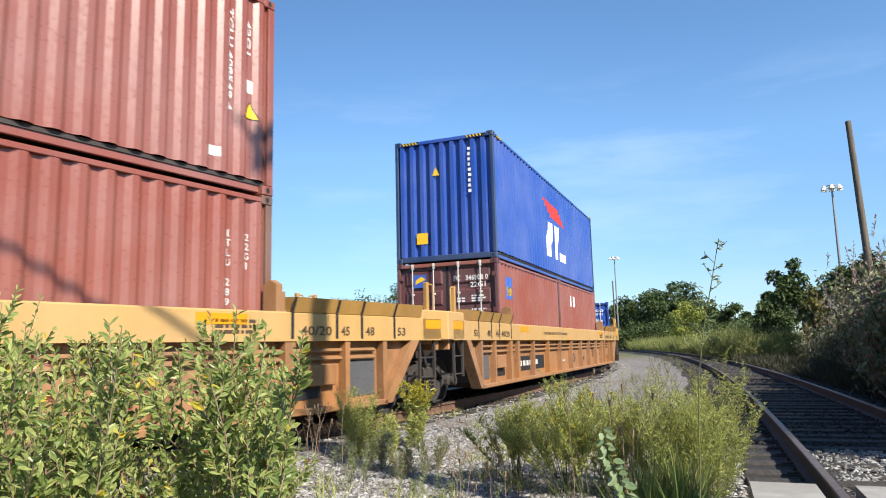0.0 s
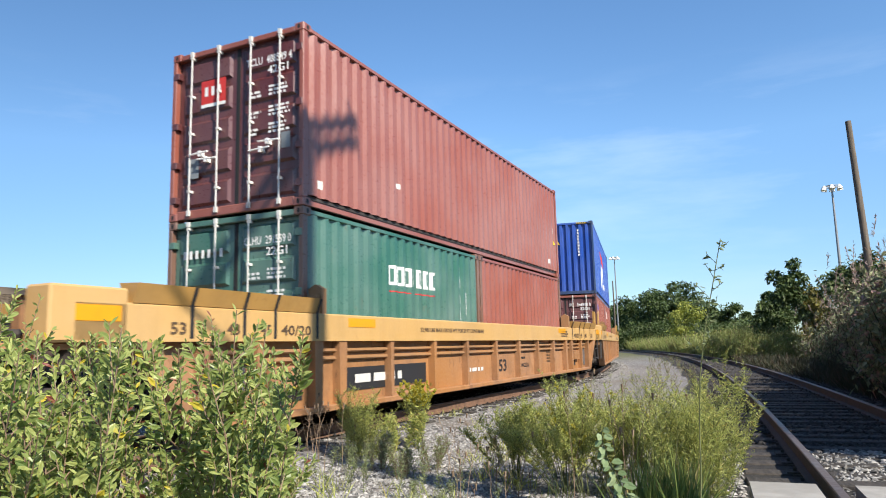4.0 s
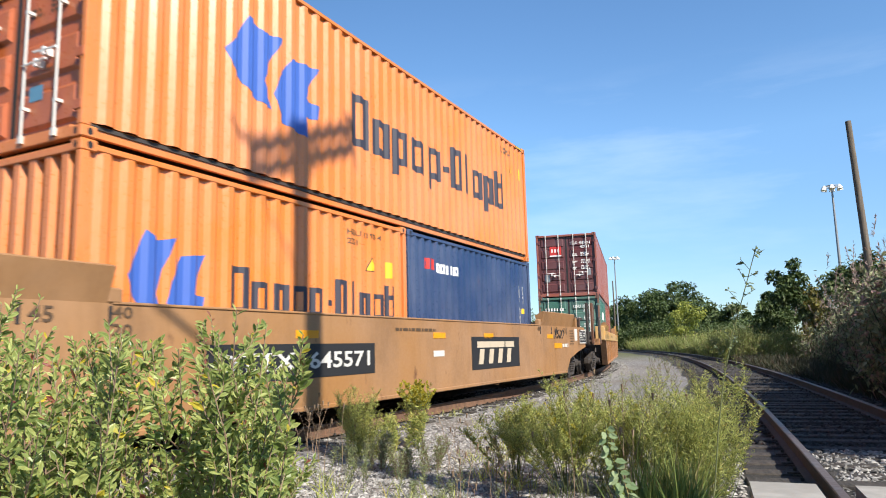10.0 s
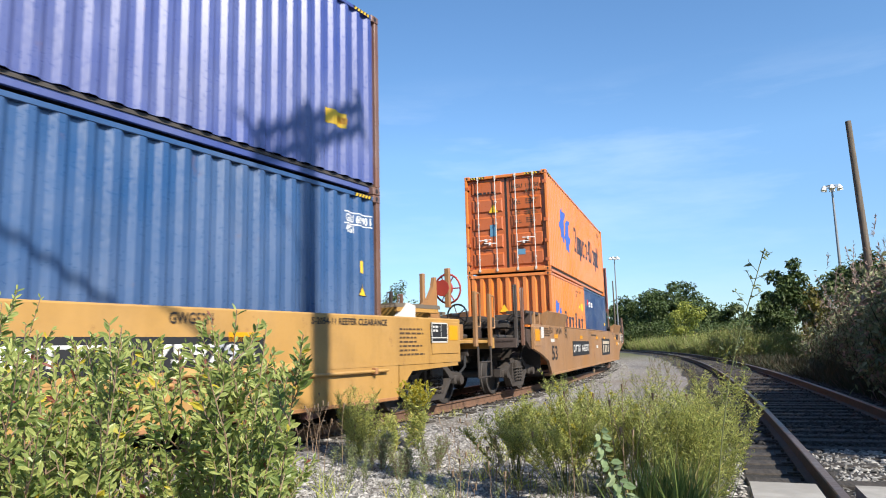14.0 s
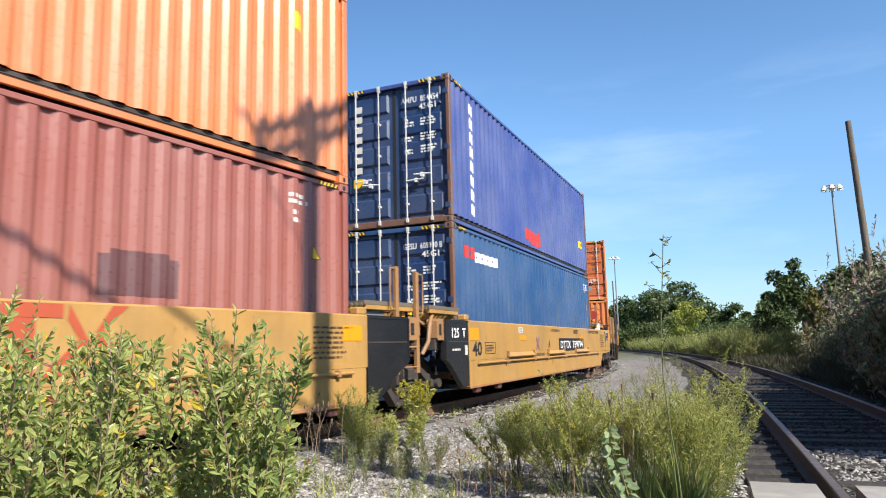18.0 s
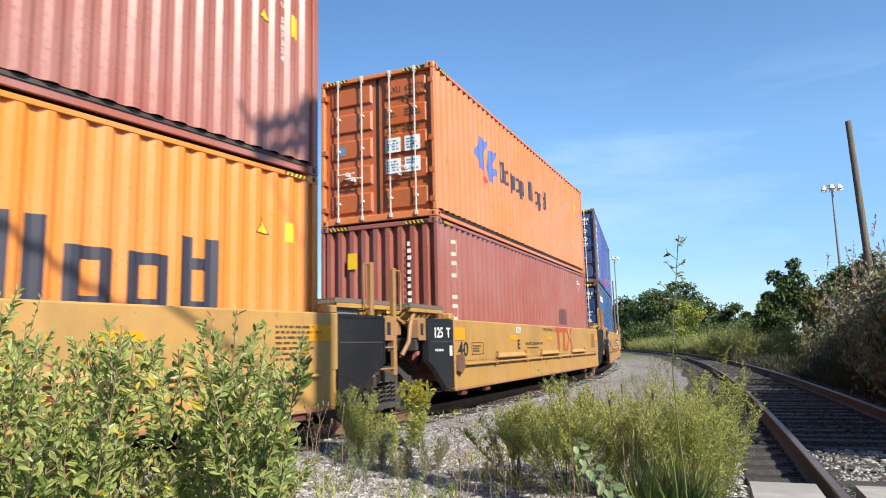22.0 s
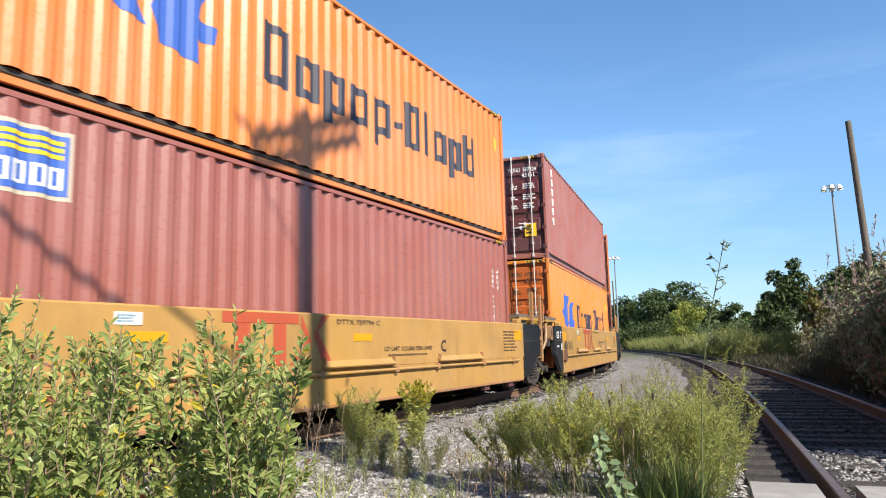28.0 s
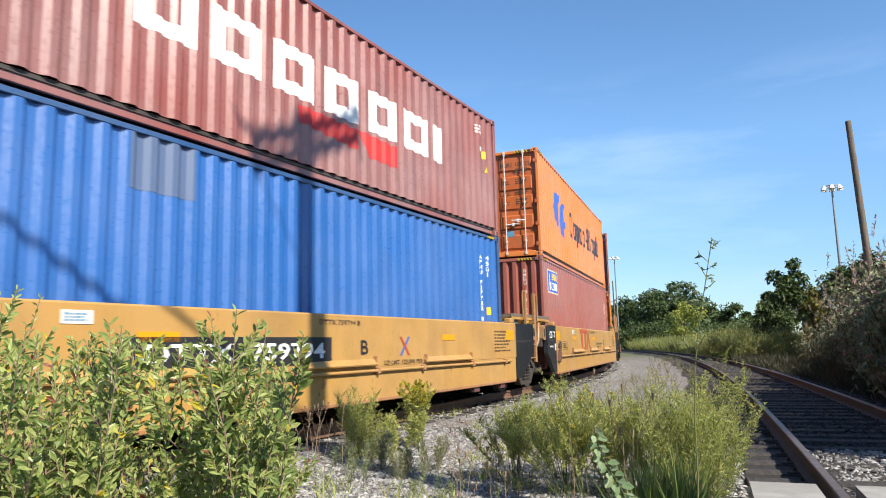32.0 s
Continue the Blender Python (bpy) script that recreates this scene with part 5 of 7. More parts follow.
    for x, w in ((-6.1, 0.46), (-3.75 if letter in "DC" else -3.1, 0.5), (-0.15, 0.45) if letter in "EC" else (2.9, 0.45)):
        part("amber_reflector", Build().box(x, x + w, -1.499, f, 1.12, 1.22 if x > -5 else 1.34), AMBER_TAPE, root)
    pl = part("paper_label", Build().box(-2.75 + PAPER[letter], -2.45 + PAPER[letter], -1.499, f, 1.28, 1.40), OFF_WHITE, root)
    part("print", bars(Build(), -2.72 + PAPER[letter], -2.48 + PAPER[letter], 1.30, 1.38, f - 0.003, 3, seed + 7), SKY_LABEL, pl)
    if mark == "emblem":
        x0 = {"E": 0.66, "D": -2.65, "C": -2.55}[letter]
        b = Build()
        rect(b, x0, x0 + 1.25, 1.33, 1.45, f)
        rect(b, x0 + 0.20, x0 + 0.42, 0.84, 1.327, f)
        rect(b, x0 + 0.80, x0 + 1.02, 0.84, 1.327, f)
        flat(b, [(x0 + 1.08, 0.84), (x0 + 1.26, 0.84), (x0 + 1.50, 1.12), (x0 + 1.30, 1.45), (x0 + 1.29, 1.32), (x0 + 1.40, 1.15)], f)
        flat(b, [(x0 + 1.54, 1.20), (x0 + 1.72, 0.84), (x0 + 1.92, 0.84), (x0 + 1.62, 1.24), (x0 + 1.86, 1.45), (x0 + 1.70, 1.45)], f)
        for q in b.f:
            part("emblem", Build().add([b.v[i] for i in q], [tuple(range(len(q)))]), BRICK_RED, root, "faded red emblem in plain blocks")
        part("lettering", text_mesh("DTTX 759794 " + letter, -0.53, 0.50, 1.34, 1.41, f), FADED_INK, root)
    else:
        x0 = 0.40 if front_free else -3.17
        nb = part("number_board", Build().box(x0, x0 + 3.02, -1.499, f, 0.83, 1.17), INK, root, "black painted number board")
        part("lettering", text_mesh("DTTX  759794", x0 + 0.15, x0 + 2.87, 0.90, 1.10, f - 0.003), WHITE, nb)
        xc = -1.67 if front_free else 1.68
        part("emblem", flat(Build(), [(xc - 0.15, 0.90), (xc - 0.09, 0.90), (xc + 0.15, 1.18), (xc + 0.09, 1.18)], f), MARK_BLUE, root)
        part("emblem", flat(Build(), [(xc + 0.09, 0.90), (xc + 0.15, 0.90), (xc - 0.09, 1.18), (xc - 0.15, 1.18)], f - 0.002), BRICK_RED, root)
        part("lettering", text_mesh("DTTX 759794 " + letter, -0.40, 0.50, 1.33, 1.40, f), FADED_INK, root)
    if front_free:
        part("lettering", text_mesh("GWG52H", 2.14, 2.68, 1.30, 1.42, f), INK, root)
        part("lettering", text_mesh("S-2054-11 REEFER CLEARANCE", 4.22, 5.83, 1.33, 1.42, f), INK, root)
        pnl = part("stencil_panel", Build().box(7.02, 7.52, -1.522, -1.499, 1.08, 1.40), INK, root, "black stencil panel with white border")
        bd = Build()
        for a, b_, c, d in ((7.02, 7.52, 1.08, 1.10), (7.02, 7.52, 1.38, 1.40), (7.02, 7.04, 1.08, 1.40), (7.50, 7.52, 1.08, 1.40), (7.31, 7.32, 1.15, 1.40), (7.02, 7.52, 1.15, 1.165)):
            rect(bd, a, b_, c, d, -1.526)
        part("panel_border", bars(bd, 7.07, 7.25, 1.24, 1.36, -1.526, 2, 4), OFF_WHITE, pnl)
        part("amber_reflector", Build().box(7.58, 7.86, -1.517, -1.522, 1.12, 1.36), AMBER_TAPE, root)
        part("paper_cover", Build().prism("y", [(6.30, 1.48), (6.75, 1.48), (6.75, 1.66), (6.55, 1.70)], -1.40, -1.30), OFF_WHITE, root)
    well_floor(root, 6.0, STEEL)
    for e in (-1, 1):
        free = front_free if e == 1 else rear_free
        x0, x1 = e * (7.6 if free else 6.35), e * (9.45 if free else 7.45)
        end_deck(root, x0, x1, YELLOW if free else STEEL, free, 1.64)
        for s in (-1, 1):
            part("side_board", grate_board(e * 6.25, e * 7.55, s * 0.72, s * 1.36, 1.66), GRATE, root, "weathered open-grate running board")
            for a, b_ in ((6.35, 6.43), (7.30, 7.38)):
                part("board_bracket", Build().box(e * a, e * b_, s * 0.72, s * 1.29, 1.46, 1.63), YELLOW, root)
            part("board_edge", Build().box(e * 6.30, e * 7.50, s * 1.30, s * 1.37, 1.56, 1.63, 0.008), YELLOW, root)
            if free:
                stanchion(root, e * 8.72, s, 1.0, 2.0, TAN, e)
                stanchion(root, e * 9.30, s, 1.0, 1.98, TAN, e)
                ld = Build().tube([(e * 8.75, s * 1.43, 1.0), (e * 8.75, s * 1.43, 0.45), (e * 9.25, s * 1.43, 0.45), (e * 9.25, s * 1.43, 1.0)], 0.022, 6)
                ld.cyl((e * 8.75, s * 1.43, 0.72), (e * 9.25, s * 1.43, 0.72), 0.016, 6)
                part("step", ld, STEEL, root)
        if not free and e == 1:
            for s in (-1, 1):
                a, b_ = 6.98, 7.52
                stanchion(root, a, s, 0.62, 2.22, TAN, -1)
                stanchion(root, b_, s, 0.62, 2.18, TAN, 1)
                ld = Build()
                for z in (0.72, 1.02, 1.32):
                    ld.cyl((a, s * 1.42, z), (b_, s * 1.42, z), 0.014, 6)
                part("rung", ld, TAN, root)
        if free:
            coupler(root, e * 9.35, e)
    if front_free:
        br = part("brake_stand", Build().prism("y", [(6.9, 1.5), (7.71, 1.60), (8.18, 1.85), (8.36, 2.09), (8.41, 2.28), (8.48, 2.28), (8.50, 1.75), (8.62, 1.46), (8.62, 1.30), (8.42, 1.10), (6.9, 1.10)], -0.75, -0.68), TAN, root, "high sloping tan brake stand plate")
        part("stand_post", Build().box(8.51, 8.585, -1.0, -0.90, 1.72, 2.44, 0.01), TAN, br)
        part("stand_post", Build().box(8.16, 8.24, -0.66, -0.58, 1.5, 2.34, 0.01), TAN, br)
        part("brake_housing", Build().cyl((8.50, -0.85, 2.08), (8.66, -0.85, 2.08), 0.15, 18), WHEEL_RED, br, "faded red round brake housing")
        part("stand_block", Build().box(8.10, 8.30, -1.25, -0.76, 1.12, 1.44, 0.02).box(8.34, 8.46, -1.30, -0.76, 1.12, 1.40, 0.01), TAN, br)
        wh = Build().ring((8.72, -0.85, 2.08), (1, 0, 0.1), 0.27, 0.02)
        for k in range(6):
            a = k * math.pi / 3
            wh.cyl((8.70, -0.85, 2.08), (8.72, -0.85 + 0.27 * math.cos(a), 2.08 + 0.27 * math.sin(a)), 0.012, 5)
        wh.cyl((8.60, -0.85, 2.08), (8.74, -0.85, 2.08), 0.06, 10)
        part("hand_wheel", wh, WHEEL_RED, root, "faded red brake hand wheel")
        bw = Build().ring((8.88, -0.95, 1.58), (1, 0, 0), 0.21, 0.018).cyl((8.62, -0.95, 1.58), (8.90, -0.95, 1.58), 0.04, 8)
        for k in range(5):
            a = k * 1.2566
            bw.cyl((8.88, -0.95, 1.58), (8.88, -0.95 + 0.21 * math.cos(a), 1.58 + 0.21 * math.sin(a)), 0.012, 5)
        part("hand_wheel", bw, BLACK, root, "black brake hand wheel")
    return root


# places along the train at 16 s
S_W, S_Z, S_A, S_B, S_C = 82.04, 62.04, 42.70, 23.36, 0.0
S_U = (-21.54, -36.92, -52.35, -67.82, -83.13)
LONG, SHORT = 19.34, 15.42


def ride(c, s, base, dx, z):
    MOVERS.append((c.root if isinstance(c, Box) else c, s, base, pose(dx, 0, z)))


G = "containers on the train"
for s, args in ((S_W, (True, False)), (S_Z, (False, True)), (S_A, (False, False)), (S_B, (True, False))):
    ride(long_well("weathered ochre well car with ribbed sides and yellow guide blocks", *args, seed=int(s)), s, LONG, 0, 0)
ride(smooth_well(), S_C, LONG, 0, 0)
for s, letter, kw in zip(S_U, "AEDCB", ({"front_free": True, "mark": "board"}, {}, {}, {}, {"rear_free": True, "mark": "board"})):
    ride(short_well(letter, ord(letter), **kw), s, SHORT, 0, 0)

truck = build_bogie()
trucks = [S_W + LONG / 2, S_W - LONG / 2 + 0.35, S_Z + LONG / 2, (S_Z + S_A) / 2, (S_A + S_B) / 2, S_B - LONG / 2, S_C + LONG / 2, S_C - LONG / 2, S_U[0] + 7.75] + [(a + b) / 2 for a, b in zip(S_U[:-1], S_U[1:])] + [S_U[-1] - 7.75]
for i, s in enumerate(trucks):
    tr_ob = truck if i == 0 else copy_thing(truck, pose(0, 0, 0))
    MOVERS.append((tr_ob, s, 1.78, pose(0, 0, 0)))
    SPINNERS.extend(o for o in tr_ob.children if o.name.startswith("wheelset"))

# leading wagons, seen far off
c = Box("orange freight container on the wagon ahead", FT40, HIGH, ORANGE, G)
ride(c, S_W, LONG, 0, 0.385)
c = Box("orange freight container stacked on another", FT40, HIGH, ORANGE, G)
ride(c, S_W, LONG, 0, 0.385 + HIGH + 0.005)
c = Box("blue freight container alone in the well", FT40, STD, ROYAL, G)
rear_print(c, "4200", "42G1", WHITE, 5)
ride(c, S_Z, LONG, 0, 0.385)

# blue container over two red-brown short ones
zf = 2.938
c = Box("royal blue high-cube container with white and red emblem", FT40, HIGH, ROYAL, G, doors=1, post=NAVY)
c.mark("emblem", flat(flat(flat(Build(), [(-1.3, 0.6), (-0.75, 0.6), (-0.35, 1.62), (-1.05, 1.62)], 0), [(-0.25, 0.6), (0.15, 0.6), (0.35, 1.62), (-0.25, 1.62)], 0), [(0.5, 0.6), (1.3, 0.6), (1.3, 0.85), (0.5, 0.85)], 0), WHITE, "white emblem in plain blocks")
c.mark("emblem", flat(Build(), [(-1.6, 2.25), (0.3, 2.18), (1.2, 1.72), (-0.6, 1.80)], 0), MARK_RED, "red swoosh in a plain shape")
c.end_mark(rect(Build(), -0.70, -0.42, 0.42, 0.68, 0), MARK_YELLOW)
c.end_mark(flat(Build(), [(-0.28, 2.0), (-0.10, 2.0), (-0.19, 2.2)], 0), MARK_YELLOW)
c.end_mark(bars(Build(), 0.60, 0.68, 1.5, 2.6, 0, 9, 3), WHITE, "print")
ride(c, S_A, LONG, 0, zf)
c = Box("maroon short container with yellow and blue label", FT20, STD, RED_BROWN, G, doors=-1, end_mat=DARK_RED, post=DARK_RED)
rear_print(c, "FC   346908 0", "22G1", WHITE, 11)
c.end_mark(rect(Build(), -0.82, -0.50, 2.02, 2.32, 0), MARK_BLUE)
c.end_mark(flat(Build(), [(-0.78, 2.10), (-0.52, 2.2), (-0.62, 2.28), (-0.76, 2.2)], 0), MARK_YELLOW, out=0.024)
c.mark("label", rect(Build(), -2.3, -1.9, 1.72, 2.22, 0), MARK_BLUE)
c.mark("label", rect(Build(), -2.26, -1.94, 1.8, 2.0, 0), MARK_YELLOW)
ride(c, S_A, LONG, -3.06, zf - STD - 0.005)
c = Box("red-brown short container with white emblem", FT20, STD, RED_BROWN, G, doors=1)
c.mark("emblem", block_word("IIIII", -1.6, -0.8, 1.86, 2.2, 0, 0.4, "solid"), WHITE)
ride(c, S_A, LONG, 3.06, zf - STD - 0.005)

# red-brown long container over a green and a red-brown short one
zf = 2.927
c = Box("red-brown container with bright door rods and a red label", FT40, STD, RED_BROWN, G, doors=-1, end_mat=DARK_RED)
rear_print(c, "TCLU  408549 4", "42G1", WHITE, 21)
c.end_mark(rect(Build(), -0.67, -0.20, 1.72, 2.08, 0), MARK_RED, out=0.045)
c.end_mark(rect(Build(), -0.67, -0.20, 1.67, 1.72, 0), WHITE, out=0.046)
c.end_mark(block_word("III", -0.6, -0.28, 1.84, 1.98, 0, 0.4, "solid"), WHITE, out=0.05)
c.end_mark(rect(rect(Build(), -0.92, -0.70, 0.62, 0.92, 0), 0.80, 0.96, 0.85, 1.08, 0), GREY_LABEL)
c.upright_words("TCLU 408549 4", 5.38, 5.46, 0.95, 2.25, WHITE)
c.upright_words("42G1", 5.66, 5.74, 1.75, 2.2, WHITE)
c.mark("label", rect(rect(Build(), 5.66, 5.78, 1.25, 1.42, 0), 5.12, 5.28, 0.34, 0.46, 0), OFF_WHITE)
c.triangle(5.74, 1.02, 0.13)
c.mark("label", rect(rect(Build(), -5.70, -5.60, 0.3, 0.42, 0), -3.5, -3.36, 0.75, 0.84, 0), OFF_WHITE)
ride(c, S_B, LONG, 0, zf)
c = Box("green short container with white serif emblem bars and a red line", FT20, STD, GREEN, G, doors=-1, post=RUSTY_POST)
rear_print(c, "CLHU  291559 0", "22G1", WHITE, 31)
c.end_mark(block_word("IIIIIII", -0.95, -0.2, 2.02, 2.14, 0, 0.5, "solid"), WHITE, out=0.03)
c.mark("emblem", block_word("CAPITAL", -0.72, 0.98, 1.70, 2.02, 0, 0.3), WHITE, "white emblem in plain frames")
c.mark("red_line", rect(rect(Build(), -0.75, 0.0, 1.585, 1.605, 0), 0.2, 1.0, 1.585, 1.605, 0), MARK_RED)
c.column("CLHU 291559", 2.10, 2.22, 0.07, 0.085, 0.105, WHITE)
c.column("22G1", 2.40, 1.74, 0.07, 0.085, 0.115, WHITE)
ride(c, S_B, LONG, -3.06, zf - STD - 0.005)
c = Box("red-brown short container with vertical white numbers", FT20, STD, RED_BROWN, G, doors=-1, post=RUSTY_POST)
c.column("ITLU 289", 2.38, 2.10, 0.07, 0.085, 0.115, OFF_WHITE)
c.column("22G1", 2.66, 2.08, 0.07, 0.085, 0.115, OFF_WHITE)
c.mark("label", rect(Build(), 2.62, 2.74, 0.92, 1.0, 0), OFF_WHITE)
ride(c, S_B, LONG, 3.06, zf - STD - 0.005)


def shipper(c, x0, x1, z0, z1, mat=None):
    c.mark("emblem", block_word("Hapag-Lloyd", x0, x1, z0, z1, 0, 0.32), HAPAG_INK, "dark trade lettering in plain frames")


# orange long container over an orange and a navy short one
zf = 3.059
c = Box("bright orange high-cube container with blue emblem and dark frames", FT40, HIGH, ORANGE, G, doors=-1, end_mat=ORANGE_OLD_SHADED)
rear_print(c, "HLBU  119758", "45G1", FADED_INK, 41)
trade_mark(c, -4.25, 0.88, 1.85, 1.32, MARK_BLUE)
shipper(c, -1.62, 4.6, 1.08, 1.92)
c.end_mark(rect(rect(Build(), -0.50, -0.30, 1.08, 1.42, 0), 0.3, 0.52, 0.5, 0.66, 0), SKY_LABEL)
c.end_mark(flat(Build(), [(-0.52, 1.78), (-0.24, 1.78), (-0.38, 2.02)], 0), MARK_YELLOW)
c.end_mark(bars(Build(), -0.95, -0.2, 2.32, 2.42, 0, 1, 4), INK, "print")
c.triangle(5.12, 2.17, 0.12)
c.mark("label", rect(Build(), 5.6, 5.78, 2.02, 2.3, 0), MARK_YELLOW)
c.mark("print", bars(Build(), 4.5, 5.3, 2.45, 2.62, 0, 2, 6), FADED_INK)
ride(c, S_C, LONG, 0, zf)
zl = zf - STD - 0.012
c = Box("orange short container with blue emblem and corrugated end", FT20, STD, ORANGE, G, doors=1)
trade_mark(c, -2.46, 0.72, 1.05, 1.12, MARK_BLUE)
shipper(c, -1.05, 2.68, 1.0, 1.56)
c.words("HLBU 131958 4", 1.34, 2.24, 2.26, 2.35, FADED_INK)
c.words("22G1", 1.34, 1.62, 2.12, 2.21, FADED_INK)
c.triangle(1.97, 1.85, 0.13)
c.mark("label", rect(Build(), 2.42, 2.62, 1.68, 1.94, 0), MARK_YELLOW)
c.end_mark(flat(Build(), [(-0.28, 1.5), (-0.02, 1.5), (-0.15, 1.72)], 0), MARK_YELLOW, out=0.04)
ride(c, S_C, LONG, -3.06, zl)
c = Box("navy short container with red and white emblem", FT20, STD, NAVY, G, doors=-1)
c.mark("emblem", block_word("GE", -2.40, -2.0, 1.96, 2.16, 0, 0.42), MARK_RED, "red emblem in plain frames")
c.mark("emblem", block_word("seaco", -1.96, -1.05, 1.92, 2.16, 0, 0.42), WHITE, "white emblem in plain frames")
c.column("GESU 1381", 2.28, 1.95, 0.06, 0.08, 0.10, OFF_WHITE)
c.column("22G1", 2.52, 1.95, 0.06, 0.08, 0.11, OFF_WHITE)
c.mark("label", rect(Build(), 2.46, 2.60, 1.30, 1.42, 0), MARK_YELLOW)
ride(c, S_C, LONG, 3.06, zl)

# five stacked units
zf = 3.322
c = Box("faded violet-blue high-cube container with white column emblem", FT40, HIGH, VIOLET, G, doors=-1, end_mat=NAVY, post=RUSTY_POST)
rear_print(c, "AMFU  854454", "45G1", WHITE, 51)
b = Build()
for i in range(8):
    z = 2.62 - i * 0.30
    rect(b, -5.02, -4.78, z - 0.22, z - 0.15, 0)
    rect(b, -5.02, -4.95, z - 0.15, z, 0)
    rect(b, -4.85, -4.78, z - 0.15, z, 0)
c.mark("emblem", b, WHITE, "white column emblem in plain frames")
b = Build()
for i in range(7):
    rect(b, -0.84, -0.70, 2.4 - i * 0.21, 2.53 - i * 0.21, 0)
c.end_mark(b, OFF_WHITE, "print", 0.045)
c.end_mark(rect(Build(), -0.92, -0.68, 0.86, 1.04, 0), MARK_YELLOW)
c.mark("red_patch", flat(flat(Build(), [(-1.25, 0.35), (-0.3, 0.20), (-0.2, 0.55), (-1.2, 0.62)], 0), [(-0.1, 0.25), (0.18, 0.25), (0.12, 0.72), (-0.1, 0.6)], 0), MARK_RED, "worn red paint patch")
c.mark("label", rect(Build(), 4.88, 5.30, 0.86, 1.08, 0), MARK_YELLOW)
c.mark("label", rect(Build(), 5.1, 5.32, 0.92, 1.02, 0), AMBER_TAPE)
ride(c, S_U[0], SHORT, 0, zf)
c = Box("sea-blue high-cube container with red and white emblem", FT40, HIGH, SEA_BLUE, G, doors=-1, end_mat=NAVY, post=RUSTY_POST)
rear_print(c, "GESU  609990 8", "45G1", WHITE, 61)
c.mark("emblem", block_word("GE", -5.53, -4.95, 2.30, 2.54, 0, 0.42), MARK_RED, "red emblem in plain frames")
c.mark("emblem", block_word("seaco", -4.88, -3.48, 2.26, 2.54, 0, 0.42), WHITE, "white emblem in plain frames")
c.words("GESU 609990 8", 5.28, 5.88, 2.40, 2.52, WHITE)
c.words("45G1", 5.28, 5.50, 2.25, 2.36, WHITE)
c.mark("label_border", rect(rect(Build(), 5.26, 5.90, 2.54, 2.555, 0), 5.26, 5.90, 2.37, 2.385, 0), WHITE)
c.triangle(5.67, 1.44, 0.12)
c.mark("label", rect(Build(), 5.60, 5.72, 1.68, 1.86, 0), MARK_YELLOW)
ride(c, S_U[0], SHORT, 0, zf - HIGH - 0.005)

zf = 3.328
c = Box("worn orange high-cube container with rust scratches and blue emblem", FT40, HIGH, FADED_ORANGE, G, doors=-1, end_mat=ORANGE_OLD_SHADED)
rear_print(c, "HLXU  622573", "45G1", FADED_INK, 71)
trade_mark(c, -4.0, 1.22, 1.35, 0.95, FADED_BLUE, label="faded blue slanted emblem")
c.mark("red_patch", flat(Build(), [(-3.6, 1.16), (-3.3, 1.16), (-3.38, 1.30), (-3.55, 1.32)], 0), MARK_RED, "worn red patch")
shipper(c, -2.48, 1.45, 1.40, 1.90)
b = Build()
for y0, z0 in ((0.18, 1.28), (0.58, 1.28), (0.18, 0.88), (0.58, 0.88)):
    rect(b, y0, y0 + 0.32, z0, z0 + 0.28, 0)
c.end_mark(b, WHITE, "label", 0.04)
b = Build()
for y0, z0 in ((0.18, 1.28), (0.58, 1.28), (0.18, 0.88), (0.58, 0.88)):
    bars(b, y0 + 0.03, y0 + 0.29, z0 + 0.03, z0 + 0.25, 0, 4, int(y0 * 100))
c.end_mark(b, SKY_LABEL, "print", 0.043)
c.end_mark(rect(Build(), -0.84, -0.70, 1.36, 1.55, 0), SKY_LABEL)
c.mark("label", rect(Build(), 5.0, 5.16, 1.95, 2.2, 0), MARK_YELLOW)
ride(c, S_U[1], SHORT, 0, zf)
c = Box("purple-brown high-cube container with cream column emblem", FT40, HIGH, PURPLE_BROWN, G, doors=1)
b = Build()
for i in range(4):
    z = 2.56 - i * 0.40
    rect(b, -5.48, -5.40, z - 0.30, z, 0)
    if i != 2:
        rect(b, -5.24, -5.16, z - 0.30, z, 0)
        rect(b, -5.40, -5.24, z - 0.07, z, 0)
    rect(b, -5.40, -5.16, z - 0.30, z - 0.23, 0)
c.mark("emblem", b, GOLD_MARK, "cream column emblem in plain frames")
c.mark("print", bars(bars(Build(), 4.95, 5.3, 2.45, 2.62, 0, 2, 3), 5.0, 5.2, 2.2, 2.4, 0, 2, 9), OFF_WHITE)
c.triangle(5.44, 1.86, 0.11)
c.mark("repair_patch", rect(rect(Build(), 2.4, 3.3, 1.15, 1.55, 0), 2.5, 3.2, 1.55, 1.6, 0), DARK_RED)
c.end_mark(rect(Build(), -0.62, -0.42, 2.05, 2.35, 0), MARK_YELLOW, out=0.06)
c.end_mark(bars(Build(), 0.62, 0.70, 1.1, 2.5, 0, 11, 13), WHITE, "print", 0.06)
ride(c, S_U[1], SHORT, 0, zf - HIGH - 0.005)

zf = 3.313
c = Box("red-brown high-cube container with white column emblem and yellow label", FT40, HIGH, BRICK, G, doors=-1, end_mat=DARK_RED)
rear_print(c, "TCNU  587324", "45G1", WHITE, 81)
b = Build()
for i in range(6):
    z = 2.66 - i * 0.28
    rect(b, -5.22, -5.14, z - 0.2, z, 0)
    rect(b, -5.04, -4.97, z - 0.2, z, 0)
    rect(b, -5.14, -5.04, z - 0.05, z, 0)
c.mark("emblem", b, WHITE, "white column emblem in plain frames")
c.end_mark(rect(Build(), 0.60, 0.92, 0.62, 0.98, 0), MARK_YELLOW, out=0.04)
